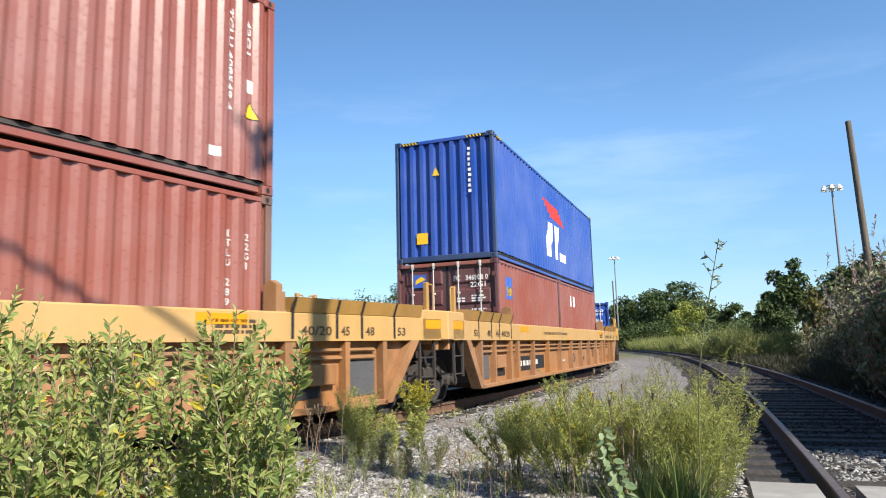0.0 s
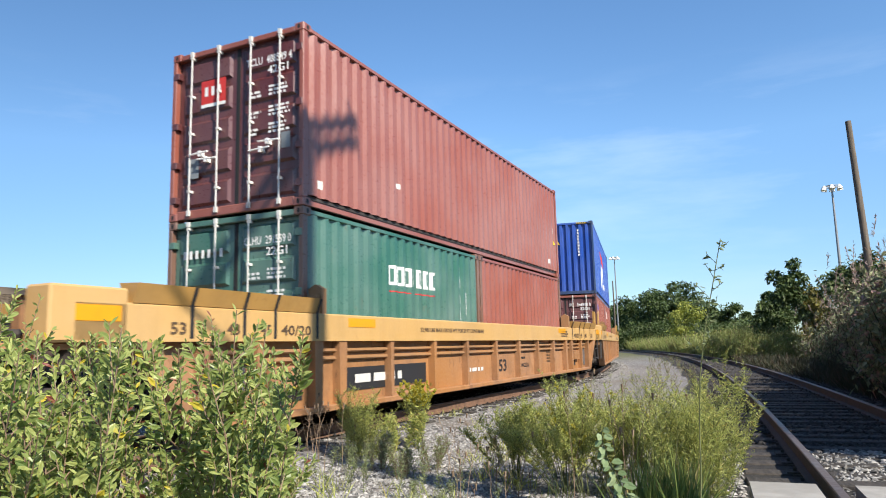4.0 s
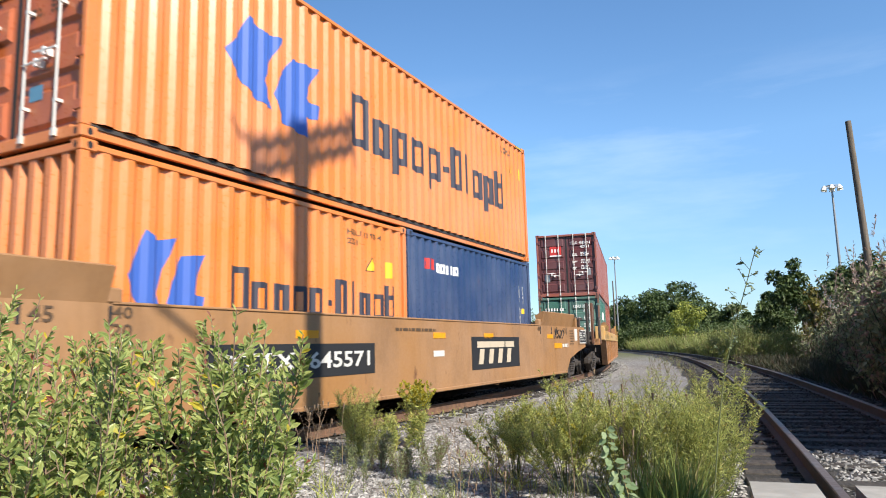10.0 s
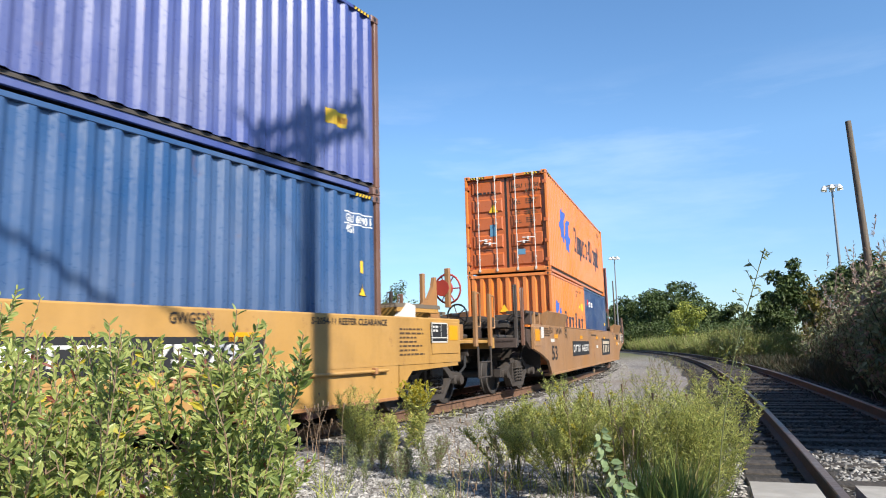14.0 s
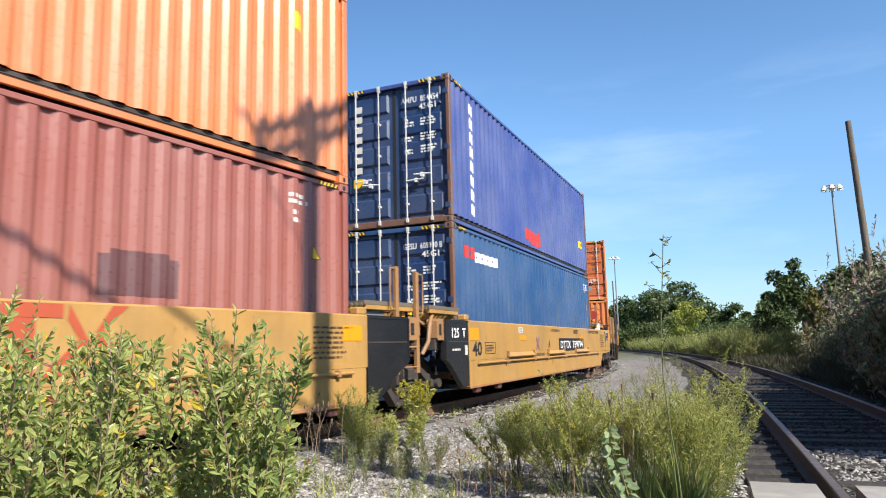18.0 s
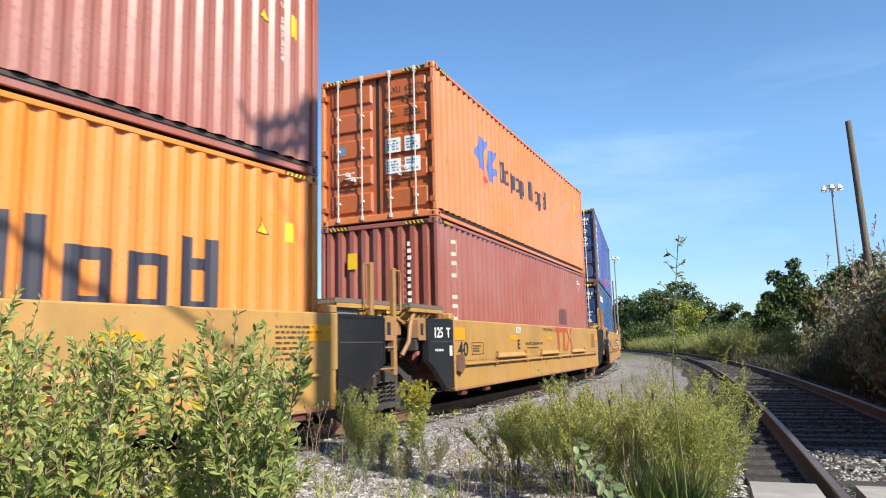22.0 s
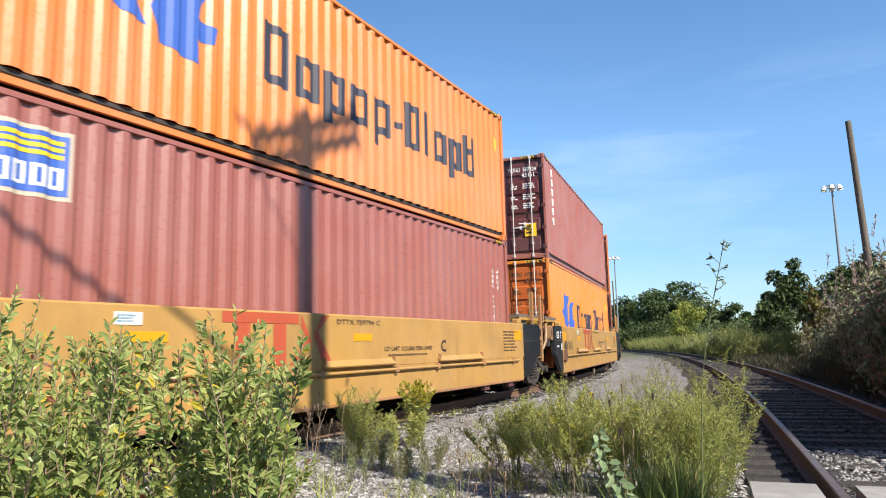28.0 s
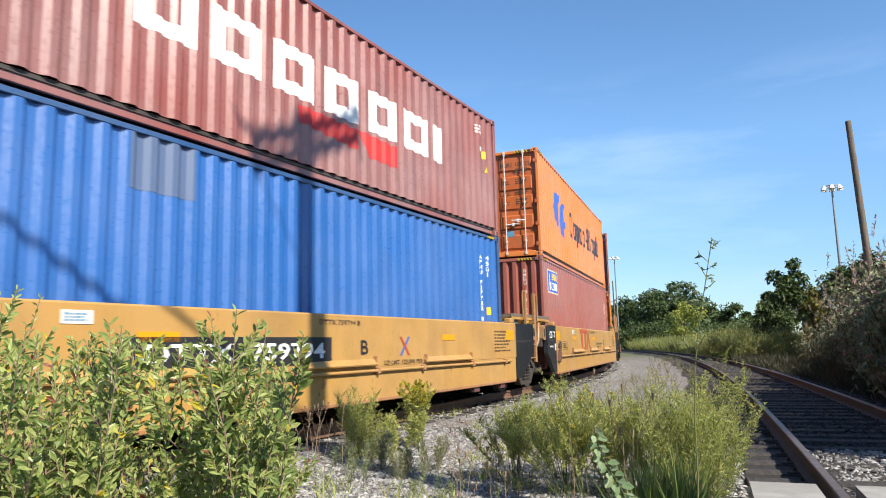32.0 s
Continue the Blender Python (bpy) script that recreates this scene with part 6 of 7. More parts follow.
c.end_mark(bars(Build(), 0.64, 0.88, 0.68, 0.94, 0, 3, 17), FADED_INK, "print", 0.043)
c.end_mark(flat(Build(), [(-0.50, 0.60), (-0.26, 0.60), (-0.38, 0.84)], 0), MARK_YELLOW, out=0.04)
c.end_mark(rect(Build(), -0.92, -0.74, 0.62, 0.9, 0), GREY_LABEL)
c.triangle(5.12, 1.94, 0.11)
c.column("TCNU 587324", 5.46, 2.55, 0.06, 0.08, 0.105, OFF_WHITE)
c.mark("label", rect(Build(), 5.58, 5.72, 1.8, 2.1, 0), MARK_YELLOW)
ride(c, S_U[2], SHORT, 0, zf)
c = Box("amber-orange high-cube container with blue emblem and dark frames", FT40, HIGH, AMBER, G, doors=-1, end_mat=ORANGE_OLD_SHADED)
rear_print(c, "HLBU  147935 6", "45G1", FADED_INK, 91)
trade_mark(c, -4.25, 0.80, 1.85, 1.34, MARK_BLUE)
shipper(c, -1.72, 4.46, 1.02, 1.84)
c.end_mark(flat(Build(), [(-0.56, 1.38), (-0.26, 1.38), (-0.41, 1.66)], 0), MARK_YELLOW, out=0.04)
c.end_mark(bars(Build(), -0.98, -0.2, 2.32, 2.44, 0, 1, 5), HAPAG_INK, "print")
c.triangle(5.13, 2.10, 0.12)
c.mark("label", rect(Build(), 5.52, 5.68, 1.95, 2.2, 0), MARK_YELLOW)
ride(c, S_U[2], SHORT, 0, zf - HIGH - 0.005)

zf = 3.307
c = Box("orange high-cube container with blue emblem, doors rusty and darkened for shade", FT40, HIGH, ORANGE, G, doors=-1, end_mat=ORANGE_OLD_SHADED)
rear_print(c, "HLBU  107132", "45G1", FADED_INK, 101)
trade_mark(c, -4.21, 0.92, 1.82, 1.32, MARK_BLUE)
shipper(c, -1.64, 4.6, 1.12, 1.93)
c.end_mark(rect(rect(Build(), -0.50, -0.30, 1.10, 1.45, 0), 0.3, 0.50, 0.55, 0.7, 0), SKY_LABEL)
c.end_mark(flat(Build(), [(-0.52, 1.78), (-0.26, 1.78), (-0.39, 2.02)], 0), MARK_YELLOW, out=0.04)
c.mark("label", rect(Build(), 5.6, 5.78, 2.0, 2.28, 0), MARK_YELLOW)
ride(c, S_U[3], SHORT, 0, zf)
c = Box("purple-brown high-cube container with blue and yellow label", FT40, HIGH, PURPLE_BROWN, G, doors=1)
c.mark("label_border", rect(Build(), -5.36, -4.12, 1.98, 2.62, 0), GOLD_MARK)
me = rect(Build(), -5.32, -4.16, 2.02, 2.58, 0).mesh("label")
part("label", press_on(me, SIDE, 0.005), MARK_BLUE, c.root, "blue label with white bars and yellow stripes")
b = Build()
for i in range(3):
    rect(b, -4.95, -4.2, 2.36 + i * 0.065, 2.40 + i * 0.065, 0)
part("label_stripe", press_on(b.mesh("label_stripe"), SIDE, 0.008), MARK_YELLOW, c.root)
for b in block_word("BEACON", -5.15, -4.2, 2.08, 2.28, 0, 0.3) + [flat(Build(), [(-5.28, 2.06), (-5.18, 2.06), (-5.2, 2.5), (-5.26, 2.5)], 0)]:
    part("label_print", press_on(b.mesh("label_print"), SIDE, 0.008), WHITE, c.root)
c.column("GMDU 414162", 5.30, 2.2, 0.06, 0.08, 0.105, OFF_WHITE)
c.column("45G1", 5.55, 2.2, 0.06, 0.08, 0.11, OFF_WHITE)
for i, ch in enumerate("GMDU 414162"):
    if ch != " ":
        c.end_mark(text_mesh(ch, 0.70 + (0.025 if ch == "1" else 0.0), 0.78 - (0.025 if ch == "1" else 0.0), 2.48 - i * 0.108, 2.565 - i * 0.108, 0), WHITE, "lettering", 0.018)
ride(c, S_U[3], SHORT, 0, zf - HIGH - 0.005)

zf = 3.339
c = Box("faded red container with large white frames and a bright red patch", FT40, STD, FADED_RED, G, doors=1)
b = block_word("HYUNDAI", -3.05, 3.68, 1.06, 1.74, 0, 0.28)
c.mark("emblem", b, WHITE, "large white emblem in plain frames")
c.mark("red_patch", flat(flat(Build(), [(-0.46, 0.98), (0.9, 0.98), (0.9, 0.66), (-0.4, 0.74)], 0), [(0.95, 1.0), (2.05, 0.98), (2.05, 0.62), (1.2, 0.62)], 0), MARK_RED, "bright red overpainted patch")
c.mark("print", bars(bars(Build(), 5.15, 5.55, 2.1, 2.3, 0, 3, 5), 5.3, 5.45, 1.7, 1.85, 0, 1, 7), WHITE)
c.mark("label", rect(Build(), 5.45, 5.58, 1.60, 1.76, 0), MARK_YELLOW)
c.triangle(5.6, 1.38, 0.10)
ride(c, S_U[4], SHORT, 0, zf)
c = Box("bright blue high-cube container with a dull slate-blue repair patch", FT40, HIGH, BRIGHT_BLUE, G, doors=1, post=SEA_BLUE, rail=SEA_BLUE)
c.mark("repair_patch", rect(Build(), -3.02, -2.19, 2.22, 2.80, 0), PATCH_BLUE, "dull slate-blue repair patch")
c.column("APHU 717722 8", 5.22, 2.42, 0.07, 0.085, 0.105, WHITE)
c.column("45G1", 5.52, 2.42, 0.07, 0.085, 0.115, WHITE)
c.mark("label", rect(Build(), 5.45, 5.58, 1.2, 1.36, 0), MARK_YELLOW)
c.triangle(5.54, 1.0, 0.10)
ride(c, S_U[4], SHORT, 0, zf - HIGH - 0.005)


# ---------------------------------------------------------------- plants
def leaf_mesh(name, pos, way, length, width, seed, droop=0.25, fold=0.18, face=(0.25, -0.2, 1.0), loose=0.5, form=(0.42, 0.5, 0.75, 0.32)):
    """Many leaves, each two halves folded along the midrib; way: where each leaf points."""
    rng = np.random.default_rng(seed)
    pos, way = np.asarray(pos, float), np.asarray(way, float)
    n = len(pos)
    length, width = np.broadcast_to(length, n).astype(float)[:, None], np.broadcast_to(width, n).astype(float)[:, None]
    d = way / np.maximum(np.linalg.norm(way, axis=1, keepdims=True), 1e-6)
    r = rng.normal(0, loose, (n, 3)) + np.array(face)
    side = np.cross(d, r)
    side /= np.maximum(np.linalg.norm(side, axis=1, keepdims=True), 1e-6)
    up = np.cross(side, d)
    down = np.array([0, 0, -1.0])[None]
    a = pos
    m = pos + d * length * 0.45 - up * width * fold
    t = pos + d * length + down * length * droop
    u1, w1, u2, w2 = form
    l = pos + d * length * u1 + side * width * w1
    q = pos + d * length * u1 - side * width * w1
    l2 = pos + d * length * u2 + side * width * w2 + down * length * droop * 0.4
    q2 = pos + d * length * u2 - side * width * w2 + down * length * droop * 0.4
    v = np.stack([a, l, m, q, l2, t, q2], 1).reshape(-1, 3)
    base = np.array([(0, 1, 2), (0, 2, 3)])
    quad = np.array([(1, 4, 5, 2), (3, 2, 5, 6)])
    off = (np.arange(n) * 7)[:, None, None]
    f = (base[None] + off).reshape(-1, 3).tolist() + (quad[None] + off).reshape(-1, 4).tolist()
    me = bpy.data.meshes.new(name)
    me.from_pydata(v.tolist(), [], f)
    return me


def blade_mesh(name, pos, way, length, width, seed):
    """Narrow blades: one bent strip each."""
    rng = np.random.default_rng(seed)
    pos, way = np.asarray(pos, float), np.asarray(way, float)
    n = len(pos)
    length, width = np.broadcast_to(length, n).astype(float)[:, None], np.broadcast_to(width, n).astype(float)[:, None]
    d = way / np.maximum(np.linalg.norm(way, axis=1, keepdims=True), 1e-6)
    side = np.cross(d, rng.normal(0, 1, (n, 3)))
    side /= np.maximum(np.linalg.norm(side, axis=1, keepdims=True), 1e-6)
    bend = rng.normal(0, 0.12, (n, 3)) * length
    bend[:, 2] -= 0.10 * length[:, 0]
    v = np.stack([pos - side * width * 0.4, pos + side * width * 0.4, pos + d * length * 0.55 + side * width * 0.5 + bend * 0.25, pos + d * length * 0.55 - side * width * 0.5 + bend * 0.25, pos + d * length + bend], 1).reshape(-1, 3)
    off = (np.arange(n) * 5)[:, None, None]
    f = (np.array([(0, 1, 2, 3)])[None] + off).reshape(-1, 4).tolist() + (np.array([(3, 2, 4)])[None] + off).reshape(-1, 3).tolist()
    me = bpy.data.meshes.new(name)
    me.from_pydata(v.tolist(), [], f)
    return me


def stem_points(x, y, z, h, lean, rnd, n=5):
    ax, ay = rnd.uniform(-lean, lean), rnd.uniform(-lean, lean)
    return [Vector((x + ax * (i / n) ** 1.6 + rnd.uniform(-0.01, 0.01), y + ay * (i / n) ** 1.6 + rnd.uniform(-0.01, 0.01), z + h * i / n)) for i in range(n + 1)]


def along(pts, u):
    k = min(len(pts) - 2, int(u * (len(pts) - 1)))
    return pts[k].lerp(pts[k + 1], u * (len(pts) - 1) - k)


def build_left_bush():
    rnd = random.Random(11)
    root = thing("bush", "dense green bush with small upright leaves beside the track", "bush")
    prof = np.array([(-400, 1.30), (-100, 1.40), (0, 1.52), (38, 1.46), (62, 1.24), (110, 1.24), (160, 1.34), (200, 1.27), (245, 1.35), (290, 1.24), (345, 1.30), (385, 1.36), (425, 1.37), (452, 1.22), (480, 1.25), (510, 1.10), (560, 0.8)])
    sb, pos, way, ln, wd = Build(), [], [], [], []

    def leafy(pts, u0, count, big):
        ax = (pts[-1] - pts[0]).normalized()
        for k in range(count):
            u = u0 + (1 - u0) * ((k + rnd.random()) / count) ** 0.85
            p = along(pts, min(0.999, u))
            a = k * 2.4 + rnd.uniform(-0.5, 0.5)
            out = rnd.uniform(0.55, 1.15) * (1.15 - 0.55 * u)
            pos.append(p)
            way.append((math.cos(a) * out + ax.x * 0.9, math.sin(a) * out + ax.y * 0.9, ax.z * rnd.uniform(0.35, 1.15)))
            s = (1.0 - 0.38 * u) * rnd.uniform(0.55, 1.25) * big
            ln.append(0.063 * s)
            wd.append(0.0245 * s * rnd.uniform(0.8, 1.15))

    for i in range(128):
        y = 2.0 + 1.15 * rnd.random() ** 1.2
        px = rnd.uniform(-330, 505)
        x = (px - 784) / 1222 * y
        top = 1.25 + (float(np.interp(px, prof[:, 0], prof[:, 1])) - 1.25) * y / 2.4 - rnd.random() ** 1.5 * 0.55 + 0.03
        top = max(0.5, top)
        pts = stem_points(x, y, 0.0, top, 0.2, rnd, 6)
        sb.tube(pts, 0.0042, 5, 0.0016)
        leafy(pts, 0.42, 44, 1.0)
        for k in range(8):
            u = rnd.uniform(0.34, 0.93)
            p = along(pts, u)
            a = rnd.uniform(0, 6.28)
            L = rnd.uniform(0.12, 0.32) * (1.2 - u * 0.55)
            q = p + Vector((math.cos(a) * L * 0.5, math.sin(a) * L * 0.5, L * rnd.uniform(0.6, 1.0)))
            q.z = min(q.z, top + 0.02)
            bp = [p, p.lerp(q, 0.5) + Vector((math.cos(a) * 0.015, math.sin(a) * 0.015, -0.012)), q]
            sb.tube(bp, 0.0026, 4, 0.0012)
            leafy(bp, 0.12, 18, 0.92)
    part("stalk", sb, DRY_STEM, root)
    part("foliage", leaf_mesh("foliage", pos, way, ln, wd, 3, droop=0.1, fold=0.22, face=(0.5, -0.85, 0.55), loose=0.75, form=(0.36, 0.40, 0.70, 0.40)), LEAF_BUSH, root)
    # broad dull leaves at the bush's foot
    dock = thing("dock_plant", "dull purple-brown broad dock leaves among the bush stems", "weed")
    db, dp, dw = Build(), [], []
    for k in range(9):
        x, y = rnd.uniform(-1.75, -1.35), rnd.uniform(2.05, 2.4)
        q = Vector((x + rnd.uniform(-0.06, 0.06), y - 0.05, rnd.uniform(0.85, 1.12)))
        db.tube([(x, y, 0.0), (x, y, q.z * 0.6), q], 0.004, 4, 0.002)
        dp.append(q)
        dw.append((rnd.uniform(-1, 1), rnd.uniform(-0.6, 0.2), rnd.uniform(-0.2, 0.4)))
    part("stalk", db, DRY_STEM, dock)
    part("foliage", leaf_mesh("foliage", dp, dw, 0.10, 0.05, 9), DOCK, dock)


def weed_clump(label, spots, seed, mat, bloom=0.0, fine=1.0, per=260, stem_mat=None, leaf=(0.044, 0.0048), tip=False, bare=0.1):
    """Feathery weeds: spots are x, y, height, lean; tip: flowers gather at the top."""
    rnd = random.Random(seed)
    root = thing("weed", label, "weed", "weeds by the track")
    sb, pos, way, ln, wd = Build(), [], [], [], []
    bpos, bway = [], []
    for x, y, h, ax, ay in spots:
        z = ground_height(x, y) - 0.02
        n = 6
        pts = [Vector((x + ax * h * (i / n) ** 1.4 + rnd.uniform(-0.012, 0.012), y + ay * h * (i / n) ** 1.4 + rnd.uniform(-0.012, 0.012), z + h * (i / n) * (1 - 0.12 * (ax * ax + ay * ay) * i / n))) for i in range(n + 1)]
        sb.tube(pts, 0.004, 4, 0.0012)
        for k in range(int(per * 0.3)):
            u = rnd.uniform(bare, 1.0)
            p = along(pts, min(u, 0.999))
            a = rnd.uniform(0, 6.28)
            pos.append(p)
            way.append((math.cos(a), math.sin(a), rnd.uniform(0.1, 1.2)))
            ln.append(leaf[0] * rnd.uniform(0.7, 1.4) * fine)
            wd.append(leaf[1] * rnd.uniform(0.8, 1.4) * fine)
        nb = 16
        for k in range(nb):
            u = rnd.uniform(bare + 0.1, 0.97)
            p = along(pts, u)
            a = rnd.uniform(0, 6.28)
            L = h * rnd.uniform(0.2, 0.45) * (1.25 - u) + 0.05
            q = p + Vector((math.cos(a) * L * 0.55, math.sin(a) * L * 0.55, L * rnd.uniform(0.55, 1.0)))
            sb.cyl(p, q, 0.0018, 3, 0.0008)
            for j in range(int(per * 0.7 / nb)):
                e = p.lerp(q, rnd.random() ** 0.8)
                b = rnd.uniform(0, 6.28)
                pos.append(e)
                way.append((math.cos(b), math.sin(b), rnd.uniform(0.2, 1.5)))
                ln.append(leaf[0] * rnd.uniform(0.35, 0.9) * fine)
                wd.append(leaf[1] * rnd.uniform(0.6, 1.1) * fine)
            if rnd.random() < bloom and (u > 0.62 or not tip):
                for j in range(80 if tip else 16):
                    e = p.lerp(q, 0.35 + 0.65 * rnd.random()) + Vector((rnd.uniform(-0.012, 0.012), rnd.uniform(-0.012, 0.012), 0.01))
                    bpos.append(e)
                    bway.append((rnd.uniform(-1, 1), rnd.uniform(-1, 1), 1.0))
    part("stalk", sb, stem_mat or STEM, root)
    part("foliage", blade_mesh("foliage", pos, way, ln, wd, seed), mat, root)
    if bpos:
        part("bloom", blade_mesh("bloom", bpos, bway, 0.026, 0.011, seed), LEAF_GOLD, root, "yellow flower plumes")


def spots_in(n, x0, x1, y0, y1, h0, h1, seed):
    rnd = random.Random(seed)
    return [(rnd.uniform(x0, x1), rnd.uniform(y0, y1), rnd.uniform(h0, h1), rnd.gauss(0, 0.22), rnd.gauss(0, 0.22)) for i in range(n)]


def fan(centres, n, seed, spread=0.42):
    """Stems fanning out of a few roots: centres are x, y, height."""
    rnd = random.Random(seed)
    out = []
    for cx, cy, h in centres:
        for i in range(n):
            a, r = rnd.uniform(0, 6.28), rnd.random() ** 0.7
            out.append((cx + 0.1 * r * math.cos(a), cy + 0.1 * r * math.sin(a), h * rnd.uniform(0.62, 1.0) * (1 - 0.25 * r), spread * r * math.cos(a) * 1.25, spread * r * math.sin(a)))
    return out


def dry_stalks(label, spots, seed):
    rnd = random.Random(seed)
    root = thing("dry_weed", label, "weed", "weeds by the track")
    b = Build()
    for x, y, h, _, _ in spots:
        pts = stem_points(x, y, 0, h, 0.25 * h, rnd, 4)
        b.tube(pts, 0.004, 4, 0.0015)
        for k in range(4):
            p = along(pts, rnd.uniform(0.5, 0.95))
            b.cyl(p, p + Vector((rnd.uniform(-0.06, 0.06), rnd.uniform(-0.06, 0.06), rnd.uniform(0.03, 0.1))), 0.002, 3)
        b.cyl(pts[-1] - Vector((0, 0, 0.05)), pts[-1], 0.004, 5, 0.011)
    part("stalk", b, DRY_STEM, root)


def grass_stuff(name, label, spots, seed, mat, length, width, spread=0.35):
    rng = np.random.default_rng(seed)
    p = np.asarray(spots)
    n = len(p)
    way = np.stack([rng.normal(0, spread, n), rng.normal(0, spread, n), np.ones(n)], 1)
    L = rng.uniform(length[0], length[1], n) * (p[:, 3] if p.shape[1] > 3 else 1.0)
    me = blade_mesh(name, p[:, :3], way, L, rng.uniform(width * 0.7, width * 1.3, n), seed)
    return tagged(part(name, me, mat), label, "grass", kind="stuff")


def tree(name, label, x, y, h, r, seed, mat, leaf=0.16, count=2600, trunk=0.11, low=0.3, group="trees behind the yard"):
    """Tapered trunk, limbs, and leaves gathered in clumps about the twig ends."""
    rnd = random.Random(seed)
    rng = np.random.default_rng(seed)
    root = thing(name, label, "tree", group, m=pose(x, y, -0.05))
    tb = Build()
    trunk_pts = stem_points(0, 0, 0, h * 0.8, h * 0.05, rnd, 6)
    tb.tube(trunk_pts, trunk, 7, trunk * 0.3)
    ends = []
    for k in range(13):
        u = rnd.uniform(low, 0.97)
        p = along(trunk_pts, u)
        a = k * 2.4 + rnd.uniform(-0.5, 0.5)
        L = r * rnd.uniform(0.55, 1.1) * (1.15 - 0.5 * u)
        q = p + Vector((math.cos(a) * L, math.sin(a) * L, L * rnd.uniform(0.2, 0.7)))
        mid = p.lerp(q, 0.5) + Vector((0, 0, L * 0.08))
        tb.tube([p, mid, q], trunk * 0.35, 5, trunk * 0.1)
        ends += [q, mid, p.lerp(q, 0.75) + Vector((rnd.uniform(-0.3, 0.3) * r * 0.5, rnd.uniform(-0.3, 0.3) * r * 0.5, rnd.uniform(0, 0.3) * r))]
    ends += [trunk_pts[-1] + Vector((rnd.uniform(-0.2, 0.2) * r, rnd.uniform(-0.2, 0.2) * r, rnd.uniform(0.0, 0.2) * h)) for k in range(5)]
    part("trunk", tb, BARK, root, "slender brown trunk with limbs")
    e = np.array([tuple(v) for v in ends])
    pick = rng.integers(0, len(e), count)
    size = rng.uniform(0.10, 0.27, len(e))[pick][:, None] * r
    off = rng.normal(0, 1, (count, 3))
    off /= np.linalg.norm(off, axis=1, keepdims=True)
    pos = e[pick] + off * size * rng.uniform(0.35, 1.0, (count, 1)) ** 0.6 * np.array([1.15, 1.15, 0.8])
    pos[:, 2] = np.maximum(pos[:, 2], 0.1)
    way = off + rng.normal(0, 0.5, (count, 3)) + np.array([0, 0, -0.2])
    part("crown", leaf_mesh("crown", pos, way, rng.uniform(0.7, 1.3, count) * leaf, rng.uniform(0.7, 1.3, count) * leaf * 0.62, seed), mat, root, "uneven leafy crown")
    return root


def shrub(label, x, y, rx, ry, h, seed, mat, count=2200, leaf=0.10, reed=0, z=0.0):
    rnd = random.Random(seed)
    rng = np.random.default_rng(seed)
    root = thing("shrub", label, "shrub", "shrubs beside the empty track", m=pose(x, y, z))
    sb, tips = Build(), []
    for k in range(16):
        px, py = rnd.uniform(-rx, rx) * 0.7, rnd.uniform(-ry, ry) * 0.7
        hh = h * rnd.uniform(0.55, 1.0) * (1 - 0.3 * (abs(px) / rx) ** 2)
        pts = stem_points(px, py, -0.05, hh, 0.25 * rx, rnd, 4)
        sb.tube(pts, 0.014, 4, 0.004)
        tips += [along(pts, u) for u in (0.35, 0.55, 0.7, 0.82, 0.92, 0.999)]
    part("stalk", sb, BARK, root)
    e = np.array([tuple(v) for v in tips])
    pick = rng.integers(0, len(e), count)
    pos = e[pick] + rng.normal(0, 1, (count, 3)) * np.array([0.16 * rx, 0.16 * ry, 0.09 * h])
    pos[:, 2] = np.clip(pos[:, 2], 0.03, None)
    way = rng.normal(0, 1, (count, 3)) + np.array([0, 0, 0.35])
    part("foliage", leaf_mesh("foliage", pos, way, rng.uniform(0.6, 1.3, count) * leaf, rng.uniform(0.6, 1.3, count) * leaf * 0.42, seed), mat, root)
    if reed:
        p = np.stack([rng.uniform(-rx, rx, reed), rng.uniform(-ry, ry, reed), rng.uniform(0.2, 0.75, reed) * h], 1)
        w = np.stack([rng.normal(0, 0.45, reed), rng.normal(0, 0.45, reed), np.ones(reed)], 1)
        part("blade", blade_mesh("blade", p, w, rng.uniform(0.10, 0.22, reed) * h, 0.014, seed + 1), LEAF_REED, root, "long grass blades darkened for shade")
        k = 26
        top = np.repeat(np.stack([rng.uniform(-rx, rx, k), rng.uniform(-ry, ry, k), rng.uniform(0.8, 1.08, k) * h], 1), 34, 0)
        lean = np.repeat(rng.normal(0, 0.3, (k, 3)), 34, 0)
        u = rng.uniform(0, 0.34, (k * 34, 1))
        w = rng.normal(0, 0.45, (k * 34, 3)) + np.array([0, 0, 1.0])
        part("seed_head", blade_mesh("seed_head", top + u * (np.array([0, 0, 1.0]) + lean), w, 0.07, 0.012, seed + 2), PLUME, root, "feathery mauve-brown seed heads")["kind"] = "stuff"
    return root


